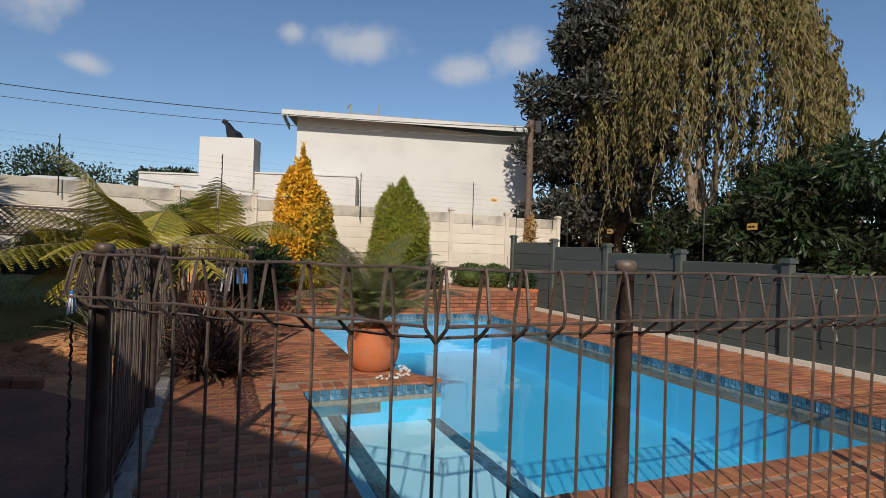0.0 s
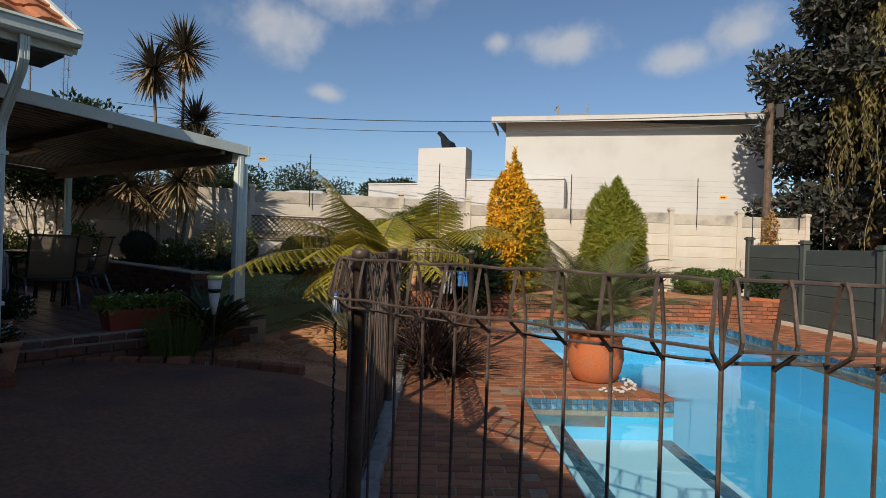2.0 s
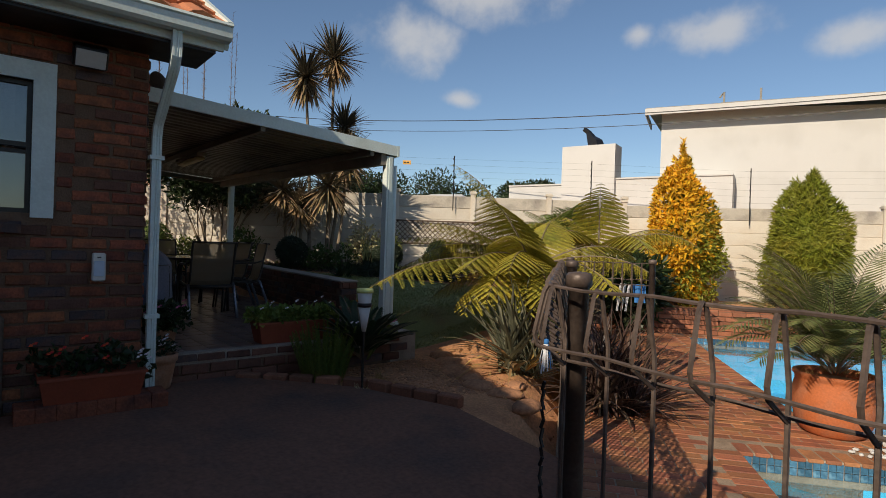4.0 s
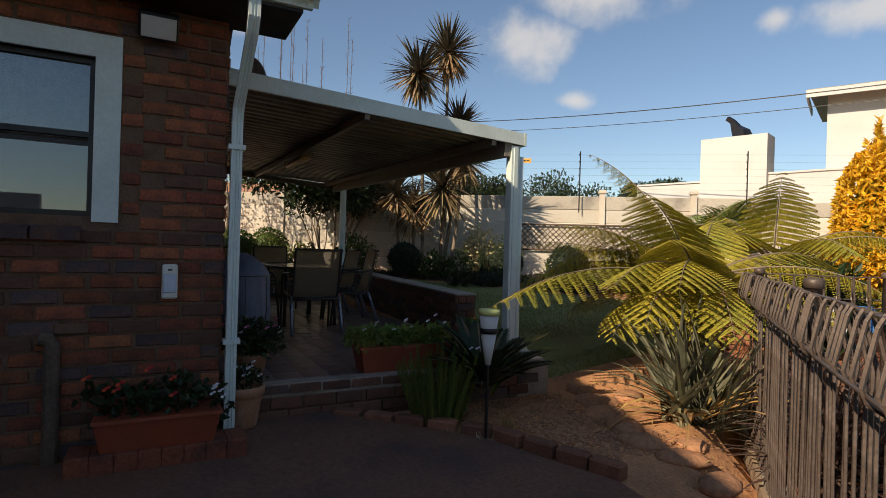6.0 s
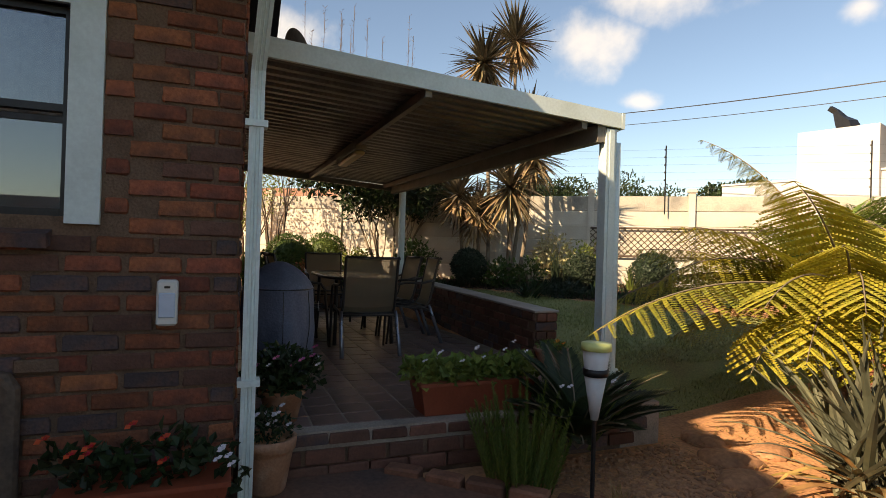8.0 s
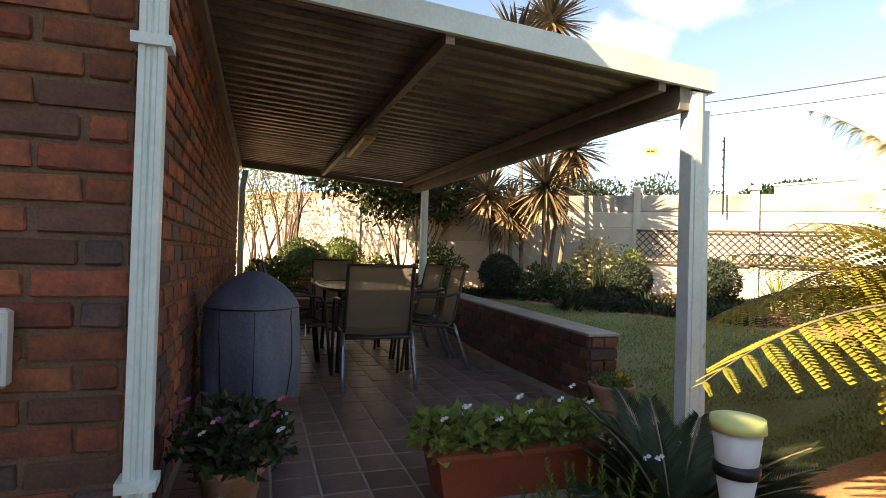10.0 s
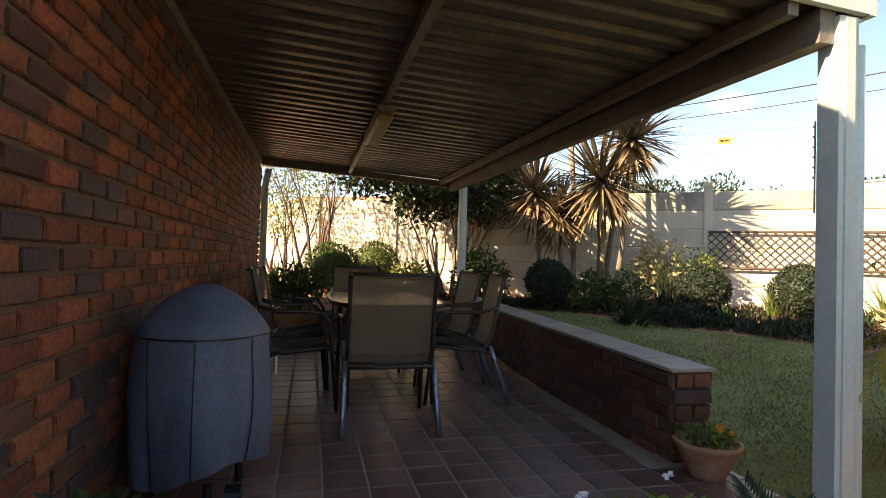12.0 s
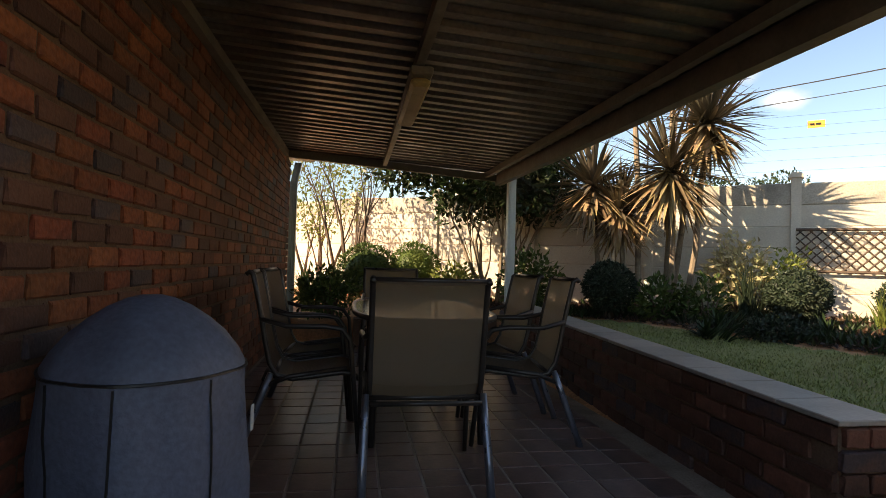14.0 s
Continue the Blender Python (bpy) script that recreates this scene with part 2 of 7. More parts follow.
# ---- builders ----
class Build:
    """Gathers corners and faces for one mesh."""

    def __init__(self):
        self.v, self.f, self.m = [], [], []

    def face(self, pts, mi=0):
        n = len(self.v)
        self.v.extend([tuple(p) for p in pts])
        self.f.append(tuple(range(n, n + len(pts))))
        self.m.append(mi)

    def box(self, x0, y0, z0, x1, y1, z1, m=None, mi=0):
        n = len(self.v)
        c = [(x0, y0, z0), (x1, y0, z0), (x1, y1, z0), (x0, y1, z0), (x0, y0, z1), (x1, y0, z1), (x1, y1, z1), (x0, y1, z1)]
        if m is not None:
            c = [tuple(m @ Vector(p)) for p in c]
        self.v.extend(c)
        for f in ((0, 3, 2, 1), (4, 5, 6, 7), (0, 1, 5, 4), (1, 2, 6, 5), (2, 3, 7, 6), (3, 0, 4, 7)):
            self.f.append(tuple(n + i for i in f))
            self.m.append(mi)

    def chamfer(self, sx, sy, sz, c, m=None, mi=0):
        """A block centred on the origin with its edges cut."""
        hx, hy, hz = sx / 2, sy / 2, sz / 2
        n = len(self.v)
        pts = []
        for z, k in ((-hz, c), (-hz + c, 0), (hz - c, 0), (hz, c)):
            x, y = hx - k, hy - k
            q = c * 0.7
            for a, b in ((-x + q, -y), (x - q, -y), (x, -y + q), (x, y - q), (x - q, y), (-x + q, y), (-x, y - q), (-x, -y + q)):
                pts.append((a, b, z))
        if m is not None:
            pts = [tuple(m @ Vector(p)) for p in pts]
        self.v.extend(pts)
        self.f.append(tuple(n + i for i in range(7, -1, -1)))
        self.f.append(tuple(n + 24 + i for i in range(8)))
        self.m += [mi, mi]
        for r in range(3):
            for i in range(8):
                j = (i + 1) % 8
                self.f.append((n + r * 8 + i, n + r * 8 + j, n + r * 8 + 8 + j, n + r * 8 + 8 + i))
                self.m.append(mi)

    def tube(self, pts, r, sides=8, mi=0, cap=True):
        """A tube through pts; r is one radius or one for each point."""
        pts = [Vector(p) for p in pts]
        rs = r if isinstance(r, (list, tuple)) else [r] * len(pts)
        n = len(self.v)
        last = None
        for i, p in enumerate(pts):
            d = (pts[min(i + 1, len(pts) - 1)] - pts[max(i - 1, 0)]).normalized()
            if last is None:
                s = d.orthogonal().normalized()
            else:
                s = (last - d * last.dot(d)).normalized() if (last - d * last.dot(d)).length > 1e-6 else d.orthogonal().normalized()
            last = s
            t = d.cross(s)
            for k in range(sides):
                a = 2 * math.pi * k / sides
                self.v.append(tuple(p + (s * math.cos(a) + t * math.sin(a)) * rs[i]))
        for i in range(len(pts) - 1):
            for k in range(sides):
                j = (k + 1) % sides
                self.f.append((n + i * sides + k, n + i * sides + j, n + (i + 1) * sides + j, n + (i + 1) * sides + k))
                self.m.append(mi)
        if cap:
            self.f.append(tuple(n + k for k in range(sides - 1, -1, -1)))
            self.f.append(tuple(n + (len(pts) - 1) * sides + k for k in range(sides)))
            self.m += [mi, mi]

    def lathe(self, prof, sides=28, mi=0, at=(0, 0, 0), squash=None):
        n = len(self.v)
        for r, z in prof:
            for k in range(sides):
                a = 2 * math.pi * k / sides
                self.v.append((at[0] + r * math.cos(a), at[1] + r * math.sin(a), at[2] + z))
        for i in range(len(prof) - 1):
            for k in range(sides):
                j = (k + 1) % sides
                self.f.append((n + i * sides + k, n + i * sides + j, n + (i + 1) * sides + j, n + (i + 1) * sides + k))
                self.m.append(mi)

    def mesh(self, name, mats, smooth=False):
        me = bpy.data.meshes.new(name)
        me.from_pydata(self.v, [], self.f)
        for m in mats if isinstance(mats, (list, tuple)) else [mats]:
            me.materials.append(m)
        if any(self.m):
            me.polygons.foreach_set("material_index", self.m)
        if smooth:
            me.polygons.foreach_set("use_smooth", [True] * len(me.polygons))
        me.update()
        return me


def thing(name, at=(0, 0, 0), label="", category="", group="", kind="", turn=0):
    ob = new(name)
    ob.empty_display_size = 0.1
    ob.matrix_basis = pose(*at, 0, 0, turn)
    return tagged(ob, label, category, group, kind)


def part(name, b, material, parent=None, label="", smooth=False):
    ob = new(name, b.mesh(name, material, smooth))
    if parent:
        ob.parent = parent
    if label:
        ob["label"] = label
    return ob


def solid(name, b, material, label="", category="", kind="", group="", smooth=False):
    return tagged(part(name, b, material, None, "", smooth), label, category, group, kind)


def piece(name, me, m, parent):
    ob = new(name, me)
    ob.parent = parent
    ob.matrix_basis = m
    return ob


rnd = random.Random(7)
PU, PV = Vector((0.788, 0.616, 0)), Vector((-0.616, 0.788, 0))
POOL_TURN = math.degrees(math.atan2(PU.y, PU.x))
POOL = Matrix(((PU.x, PV.x, 0, 0), (PU.y, PV.y, 0, 0), (0, 0, 1, 0), (0, 0, 0, 1)))


def uv(u, v, z=0.0):
    return PU * u + PV * v + Vector((0, 0, z))


DECK = -0.1
PATIO = 0.38


# ---- ground ----
WALL = [(-20.6, -2.2), (-8.9, 12.75), (-1.35, 18.35)]  # line of the boundary wall


def smooth(a, b, x):
    t = min(max((x - a) / (b - a), 0), 1)
    return t * t * (3 - 2 * t)


def bed_edge(x, y):
    """How far the planted bed reaches from the long wall to the lawn."""
    return min(max(2.05 + 0.65 * (y - 5.74), 1.95), 3.3) + 0.16 * noise.noise((x * 0.8, y * 0.8, 3))


def wall_side(x, y):
    """Metres in front of the long boundary wall."""
    (x0, y0), (x1, y1) = WALL[0], WALL[1]
    dx, dy = x1 - x0, y1 - y0
    n = math.hypot(dx, dy)
    return ((x - x0) * dy - (y - y0) * dx) / n


def height(x, y):
    """Height of the ground: path, raised lawn, sunken pool and the land around."""
    p = Vector((x, y, 0))
    u, v = p.dot(PU), p.dot(PV)
    base = 0.08 * smooth(-1.5, -5.5, x)
    d = wall_side(x, y)
    lawn = 0.36 + 0.42 * smooth(7.5, 0.5, d)
    garden = smooth(4.2, 6.6, y + 0.25 * (x + 6)) * smooth(-4.8, -7.0, x + 0.3 * (y - 5))
    z = base + (lawn - base) * max(garden, smooth(-6.9, -7.4, x) * smooth(3.9, 4.05, y))
    if x < -12.6:
        z = lawn
    if -0.75 < u < 7.6 and 1.6 < v < 13.2:
        z = min(z, -0.34)
    if 0.5 < u < 6.1 and 2.4 < v < 12.0:
        z = -2.4
    return z


def steps(a, b, fine0, fine1, step):
    far = [fine0 - 1.5 * 1.6 ** i for i in range(16)]
    out = sorted([f for f in far if f > a]) + list(np.arange(fine0, fine1, step)) + [fine1 + 1.5 * 1.6 ** i for i in range(16) if fine1 + 1.5 * 1.6 ** i < b]
    return [a] + out + [b]


gx, gy = steps(-900, 900, -22, 8, 0.25), steps(-900, 900, -8, 22, 0.25)
b = Build()
for y in gy:
    for x in gx:
        b.v.append((x, y, height(x, y) + 0.012 * noise.noise((x * 1.7, y * 1.7, 0)) if -22 < x < 8 and -8 < y < 22 else 0.0))
nx = len(gx)
for j in range(len(gy) - 1):
    for i in range(nx - 1):
        b.f.append((j * nx + i, j * nx + i + 1, (j + 1) * nx + i + 1, (j + 1) * nx + i))
        cx, cy = (gx[i] + gx[i + 1]) / 2, (gy[j] + gy[j + 1]) / 2
        d = wall_side(cx, cy)
        lawn = (cx < -5.9 or cy > 6.2) and cy > 4.15 and d > bed_edge(cx, cy) and cx < -4.6 and not (cx > -6.4 and cy < 6.4)
        far = not (-22 < cx < 8 and -8 < cy < 22)
        b.m.append(1 if lawn or far else 0)
solid("ground", b, [M["soil"], M["lawn"]], "reddish garden soil with a patch of lawn", "ground", "structure", smooth=True)

# ---- path ----
b = Build()
pts = [(3.5, -2.9, 0.0), (3.5, 1.2, 0.0), (-0.4, 1.75, 0.0), (-2.25, 1.95, 0.0), (-3.2, 3.25, 0.02), (-4.3, 3.35, 0.05), (-5.2, 3.0, 0.06), (-6.06, 2.2, 0.09), (-6.06, 1.35, 0.09), (-5.68, 1.35, 0.09), (-5.68, -2.9, 0.08)]
b.face([(x, y, z + 0.055) for x, y, z in pts])
for i in range(len(pts)):
    p, q = pts[i], pts[(i + 1) % len(pts)]
    b.face([(p[0], p[1], p[2] - 0.2), (q[0], q[1], q[2] - 0.2), (q[0], q[1], q[2] + 0.055), (p[0], p[1], p[2] + 0.055)])
solid("path", b, M["path"], "worn red-brown paved garden path in shade", "path", "structure")

# ---- pool ----
WATER = DECK - 0.14
EDGE = [(0.78, 2.72), (5.8, 2.72), (5.8, 11.2), (5.45, 11.7), (1.62, 11.7), (1.62, 6.9), (2.3, 5.58), (0.78, 5.58)]
pool = thing("swimming_pool", label="bright blue swimming pool with mosaic tile edge", category="swimming pool", kind="structure")
b = Build()
n = len(EDGE)
for i in range(n):
    p, q = EDGE[i], EDGE[(i + 1) % n]
    deep = -1.05
    b.face([uv(*p, deep), uv(*q, deep), uv(*q, DECK - 0.02), uv(*p, DECK - 0.02)])
b.face([uv(*p, -1.0) for p in EDGE])
part("basin", b, M["pool_plaster"], pool)
b = Build()
for u0, u1, z in ((0.78, 1.2, -0.4), (1.2, 2.3, -0.52), (2.3, 2.75, -0.8)):
    b.box(u0, 2.73, -1.5, u1, 5.575, z, POOL)
part("step", b, M["pool_shelf"], pool, "pale plastered entry steps under water")
b = Build()
for u0, z in ((1.06, -0.4), (2.14, -0.52)):
    for k in range(57):
        for j in range(3):
            b.box(u0 + j * 0.05, 2.74 + k * 0.05, z - 0.004, u0 + j * 0.05 + 0.046, 2.74 + k * 0.05 + 0.046, z + 0.005, POOL)
part("tile_strip", b, mat("strip_tile", (0.03, 0.075, 0.12), 0.3, 0.2, 20, 0, 60, rand=0.5, island=True), pool, "dark blue mosaic strips marking the step edges")
me = Build()
for i in range(2):
    for j in range(2):
        me.box(i * 0.049, 0, j * 0.058, i * 0.049 + 0.045, 0.008, j * 0.058 + 0.053)
me = me.mesh("mosaic_tile", M["pool_tile"])
band = Build()
mosaic = 0
for i in range(n):
    p, q = Vector((*EDGE[i], 0)), Vector((*EDGE[(i + 1) % n], 0))
    d = (q - p).normalized()
    inw = Vector((-d.y, d.x, 0))
    ln = (q - p).length
    turn = math.atan2(d.y, d.x)
    band.face([uv(*(p + inw * 0.002).xy, WATER - 0.05), uv(*(q + inw * 0.002).xy, WATER - 0.05), uv(*(q + inw * 0.002).xy, DECK - 0.01), uv(*(p + inw * 0.002).xy, DECK - 0.01)])
    k = int(ln / 0.1)
    for j in range(k):
        a = p + d * (j + 0.03) * ln / k + inw * 0.003
        mosaic += 1
        piece("mosaic_tile", me, POOL @ Matrix.Translation((a.x, a.y, DECK - 0.135)) @ Matrix.Rotation(turn, 4, "Z"), pool)
part("tile_bedding", band, M["grout"], pool)

m = bpy.data.materials.new("pool_water")
m.use_nodes = True
N, L = m.node_tree.nodes, m.node_tree.links
N.clear()
out, ms, tr, gl, fr = N.new("ShaderNodeOutputMaterial"), N.new("ShaderNodeMixShader"), N.new("ShaderNodeBsdfTransparent"), N.new("ShaderNodeBsdfGlossy"), N.new("ShaderNodeFresnel")
tr.inputs["Color"].default_value = (0.78, 0.97, 1.0, 1)
gl.inputs["Roughness"].default_value = 0.02
fr.inputs["IOR"].default_value = 1.33
bp, nz, tc = N.new("ShaderNodeBump"), N.new("ShaderNodeTexNoise"), N.new("ShaderNodeTexCoord")
nz.inputs["Scale"].default_value, nz.inputs["Detail"].default_value = 2.4, 2.0
bp.inputs["Strength"].default_value, bp.inputs["Distance"].default_value = 0.08, 0.05
L.new(tc.outputs["Object"], nz.inputs["Vector"])
L.new(nz.outputs["Fac"], bp.inputs["Height"])
L.new(bp.outputs["Normal"], gl.inputs["Normal"])
L.new(bp.outputs["Normal"], fr.inputs["Normal"])
L.new(fr.outputs[0], ms.inputs[0])
L.new(tr.outputs[0], ms.inputs[1])
L.new(gl.outputs[0], ms.inputs[2])
L.new(ms.outputs[0], out.inputs["Surface"])
b = Build()
b.face([uv(*p, WATER) for p in EDGE])
water = solid("water", b, m, "still clear blue pool water", "water", "structure")
water.visible_shadow = False

# deck slab round the pool, as strips
deck = thing("pool_deck", label="red clay brick paving around the pool", category="paving", kind="structure")
STRIPS = [(-0.55, 2.05, 0.78, 12.0), (5.8, 2.05, 7.42, 12.0), (0.78, 2.05, 5.8, 2.72), (0.78, 11.7, 5.8, 12.0), (0.78, 5.58, 1.62, 11.7)]
b = Build()
for u0, v0, u1, v1 in STRIPS:
    b.box(u0, v0, DECK - 0.3, u1, v1, DECK - 0.005, POOL)
tri_a = [uv(1.62, 5.58, 0), uv(2.3, 5.58, 0), uv(1.62, 6.9, 0)]
b.face([p + Vector((0, 0, DECK - 0.005)) for p in tri_a])
b.face([tri_a[1] + Vector((0, 0, -0.3)), tri_a[2] + Vector((0, 0, -0.3)), tri_a[2] + Vector((0, 0, DECK - 0.005)), tri_a[1] + Vector((0, 0, DECK - 0.005))])
b.face([uv(5.8, 11.2, DECK - 0.005), uv(5.8, 11.7, DECK - 0.005), uv(5.45, 11.7, DECK - 0.005)])
part("bedding", b, M["paver_joint"], deck, "sandy mortar bed between the bricks")

# raised bed behind the pool
b = Build()
b.box(-0.7, 12.2, DECK - 0.3, 8.0, 15.2, 0.3, POOL)
solid("planting_bed", b, M["soil"], "raised soil bed behind the pool", "planting bed", "structure")
b = Build()
b.box(-0.7, 12.0, DECK - 0.3, 7.6, 12.2, 0.335, POOL)
bedwall = solid("bed_wall", b, M["mortar"], "low red brick wall holding the bed", "wall", "structure")

# ---- boundary walls ----
def precast_wall(name, a, c, top0, top1, bay, mats, label, rows=6, caps=True, th=0.05):
    """A wall of stacked concrete planks between slotted posts; the tops step down from bay to bay."""
    root = thing(name, label=label, category="wall", kind="structure")
    a, c = Vector((*a, 0)), Vector((*c, 0))
    d = (c - a).normalized()
    ln = (c - a).length
    k = max(1, round(ln / bay))
    w = ln / k
    turn = math.atan2(d.y, d.x)
    R = Matrix.Rotation(turn, 4, "Z")
    plank = Build()
    plank.chamfer(w - 0.1, th, 0.3, 0.012)
    me = [plank.mesh("plank", mats[0]), plank.mesh("plank", mats[1])]
    post = Build()
    post.box(-0.06, -0.065, -2.2, 0.06, 0.065, 0.0)
    if caps:
        post.box(-0.085, -0.09, 0.0, 0.085, 0.09, 0.05)
        post.box(-0.065, -0.07, 0.05, 0.065, 0.07, 0.075)
    pm = post.mesh("post", mats[2])
    for i in range(k):
        mid = a + d * (i + 0.5) * w
        top = top0 + (top1 - top0) * (i + 0.5) / k
        for r in range(rows):
            z = top - 0.15 - r * 0.3
            j = Vector((0, 0.006 * rnd.uniform(-1, 1), 0))
            ob = piece("plank", me[1] if r == 0 else me[0], Matrix.Translation(mid + Vector((0, 0, z))) @ R @ Matrix.Translation(j), root)
    for i in range(k + 1):
        top = top0 + (top1 - top0) * i / k + 0.07
        p = a + d * i * w
        piece("post", pm, Matrix.Translation((p.x, p.y, top)) @ R, root)
    return root


CW = (M["precast"], M["precast_top"], M["precast"])
wall_w = precast_wall("wall_west", WALL[0], WALL[1], 2.64, 2.62, 1.95, CW, "cream precast concrete plank wall with capped posts", rows=7)
wall_n = precast_wall("wall_north", WALL[1], WALL[2], 2.55, 2.42, 1.9, CW, "cream precast concrete plank wall behind the pool", rows=8)
GW = (M["green_wall"], M["green_wall"], M["green_wall"])
g0, g1 = uv(7.5, -2.5), uv(7.5, 13.3)
wall_e = precast_wall("wall_east", g0.xy, g1.xy, 0.78, 1.66, 1.98, GW, "dark green painted precast wall beside the pool", rows=7)
b = Build()
b.box(7.42, 2.05, DECK - 0.3, 7.56, 13.0, DECK + 0.07, POOL)
solid("plinth", b, M["precast"], "pale concrete footing of the green wall", "footing", "structure")
# plain walls that close the place behind
b = Build()
b.box(3.6, -3.3, -0.2, 3.85, -1.0, 2.2)
solid("wall_south", b, M["white_wall"], "plain plastered wall", "wall", "structure")

# ---- house ----
FX, SY = -5.72, 1.40  # front and side faces of the house
HX = -13.3
EAVE = 2.93
house = thing("house", label="red-brown face brick house with clay tile roof", category="house", kind="structure")
WY0, WY1, WZ0, WZ1 = -1.1, 0.69, 1.5, 2.4
b = Build()
T = 0.24
b.box(FX - T, -9, -0.2, FX - 0.012, WY0, 2.9)
b.box(FX - T, WY1, -0.2, FX - 0.012, SY - 0.012, 2.9)
b.box(FX - T, WY0, -0.2, FX - 0.012, WY1, WZ0)
b.box(FX - T, WY0, WZ1, FX - 0.012, WY1, 2.9)
b.box(HX + 0.012, SY - T, -0.2, FX - T, SY - 0.012, 2.9)
b.box(HX, -9, -0.2, HX + T, SY - T, 2.75)
b.box(HX + T, -9, -0.2, FX - T, -8.8, 2.75)
# gable
xm = FX - 2.6
zr = EAVE + 3.05 * 0.58
HG = xm - 2.6
for y in (SY - 0.012, SY - T):
    b.face([(HG, y, 2.75), (FX, y, 2.75), (FX, y, EAVE + 0.1), (xm, y, zr - 0.18), (HG, y, EAVE + 0.1)])
part("wall", b, M["mortar"], house)
b = Build()
for x0, z0, x1, z1 in ((FX + 0.4, EAVE - 0.02, xm, zr), (HG - 0.45, EAVE - 0.02, xm, zr)):
    b.face([(x0, -9.4, z0), (x0, SY + 0.4, z0), (x1, SY + 0.4, z1), (x1, -9.4, z1)])
    b.face([(x0, -9.4, z0 - 0.09), (x0, SY + 0.4, z0 - 0.09), (x1, SY + 0.4, z1 - 0.09), (x1, -9.4, z1 - 0.09)])
b.box(HX - 0.3, -9.4, 2.76, HG - 0.3, SY + 0.3, 2.86)
part("roof_deck", b, M["dark_steel"], house)
# tiles over the front slope near the corner
tl = Build()
sl = math.atan2(zr - EAVE, FX + 0.45 - xm)
prof = [(-0.15, 0.0), (-0.11, 0.03), (-0.05, 0.045), (0.0, 0.035), (0.05, 0.012), (0.11, 0.0), (0.15, 0.012)]
for i in range(len(prof) - 1):
    (y0, h0), (y1, h1) = prof[i], prof[i + 1]
    tl.face([(0, y0, h0 + 0.02), (0, y1, h1 + 0.02), (-0.4, y1, h1 - 0.005), (-0.4, y0, h0 - 0.005)])
    tl.face([(0, y0, h0 - 0.015), (0, y1, h1 - 0.015), (0, y1, h1 + 0.02), (0, y0, h0 + 0.02)])
tl = tl.mesh("roof_tile", M["roof_tile"])
for r in range(12):
    for c in range(14):
        y = SY + 0.27 - c * 0.3
        d = 0.03 - r * 0.34
        piece("roof_tile", tl, Matrix.Translation((FX + 0.45 + d * math.cos(sl), y, EAVE + 0.02 - d * math.sin(sl))) @ Matrix.Rotation(sl, 4, "Y"), house)
b = Build()
b.box(-0.02, -0.02, -0.16, 3.5, 0.02, 0.05, Matrix.Translation((FX + 0.46, SY + 0.42, EAVE)) @ Matrix.Rotation(math.pi, 4, "Z") @ Matrix.Rotation(-sl, 4, "Y"))
part("verge_board", b, M["white_paint"], house, "white painted verge board")
b = Build()
b.box(FX + 0.4, -9.4, EAVE - 0.17, FX + 0.43, SY + 0.4, EAVE + 0.0)
part("fascia", b, M["white_paint"], house)
# gutter: half-round channel with rolled lip
b = Build()
gp = [(0.02, 0.0), (0.02, -0.1), (0.05, -0.12), (0.12, -0.12), (0.145, -0.1), (0.155, -0.03), (0.17, -0.02), (0.165, 0.0), (0.15, -0.01), (0.135, -0.095), (0.115, -0.108), (0.055, -0.108), (0.032, -0.09), (0.032, 0.0)]
y0, y1 = -9.4, SY + 0.42
for i in range(len(gp)):
    p, q = gp[i], gp[(i + 1) % len(gp)]
    b.face([(FX + 0.41 + p[0], y0, EAVE + p[1]), (FX + 0.41 + q[0], y0, EAVE + q[1]), (FX + 0.41 + q[0], y1, EAVE + q[1]), (FX + 0.41 + p[0], y1, EAVE + p[1])])
b.face([(FX + 0.41 + p[0], y1, EAVE + p[1]) for p in gp[:8]])
part("gutter", b, M["white_paint"], house, "pale green-white painted metal gutter")
b = Build()
b.box(FX - 0.1, -9.3, EAVE - 0.19, FX + 0.4, SY + 0.35, EAVE - 0.17)
part("soffit", b, M["dark_steel"], house)
# downpipe with swan neck
dp = thing("downpipe", (0, 0, 0), "white painted ribbed metal downpipe on the house corner", "downpipe")
b = Build()
px, py = FX + 0.045, SY + 0.045


def rect_pipe(b, pts, w, d):
    """A rectangular ribbed pipe through pts, its width along the wall."""
    n0 = len(b.v)
    for p in pts:
        for a, c in ((-w, -d), (-w * 0.4, -d), (-w * 0.3, -d * 0.8), (w * 0.3, -d * 0.8), (w * 0.4, -d), (w, -d), (w, d), (w * 0.5, d), (w * 0.4, d * 0.75), (w * 0.1, d * 0.75), (0, d), (-w * 0.1, d * 0.75), (-w * 0.4, d * 0.75), (-w * 0.5, d), (-w, d)):
            b.v.append((p[0] + c, p[1] + a, p[2]))
    s = 15
    for i in range(len(pts) - 1):
        for k in range(s):
            j = (k + 1) % s
            b.f.append((n0 + i * s + k, n0 + i * s + j, n0 + (i + 1) * s + j, n0 + (i + 1) * s + k))
            b.m.append(0)
    b.f.append(tuple(n0 + (len(pts) - 1) * s + k for k in range(s)))
    b.m.append(0)


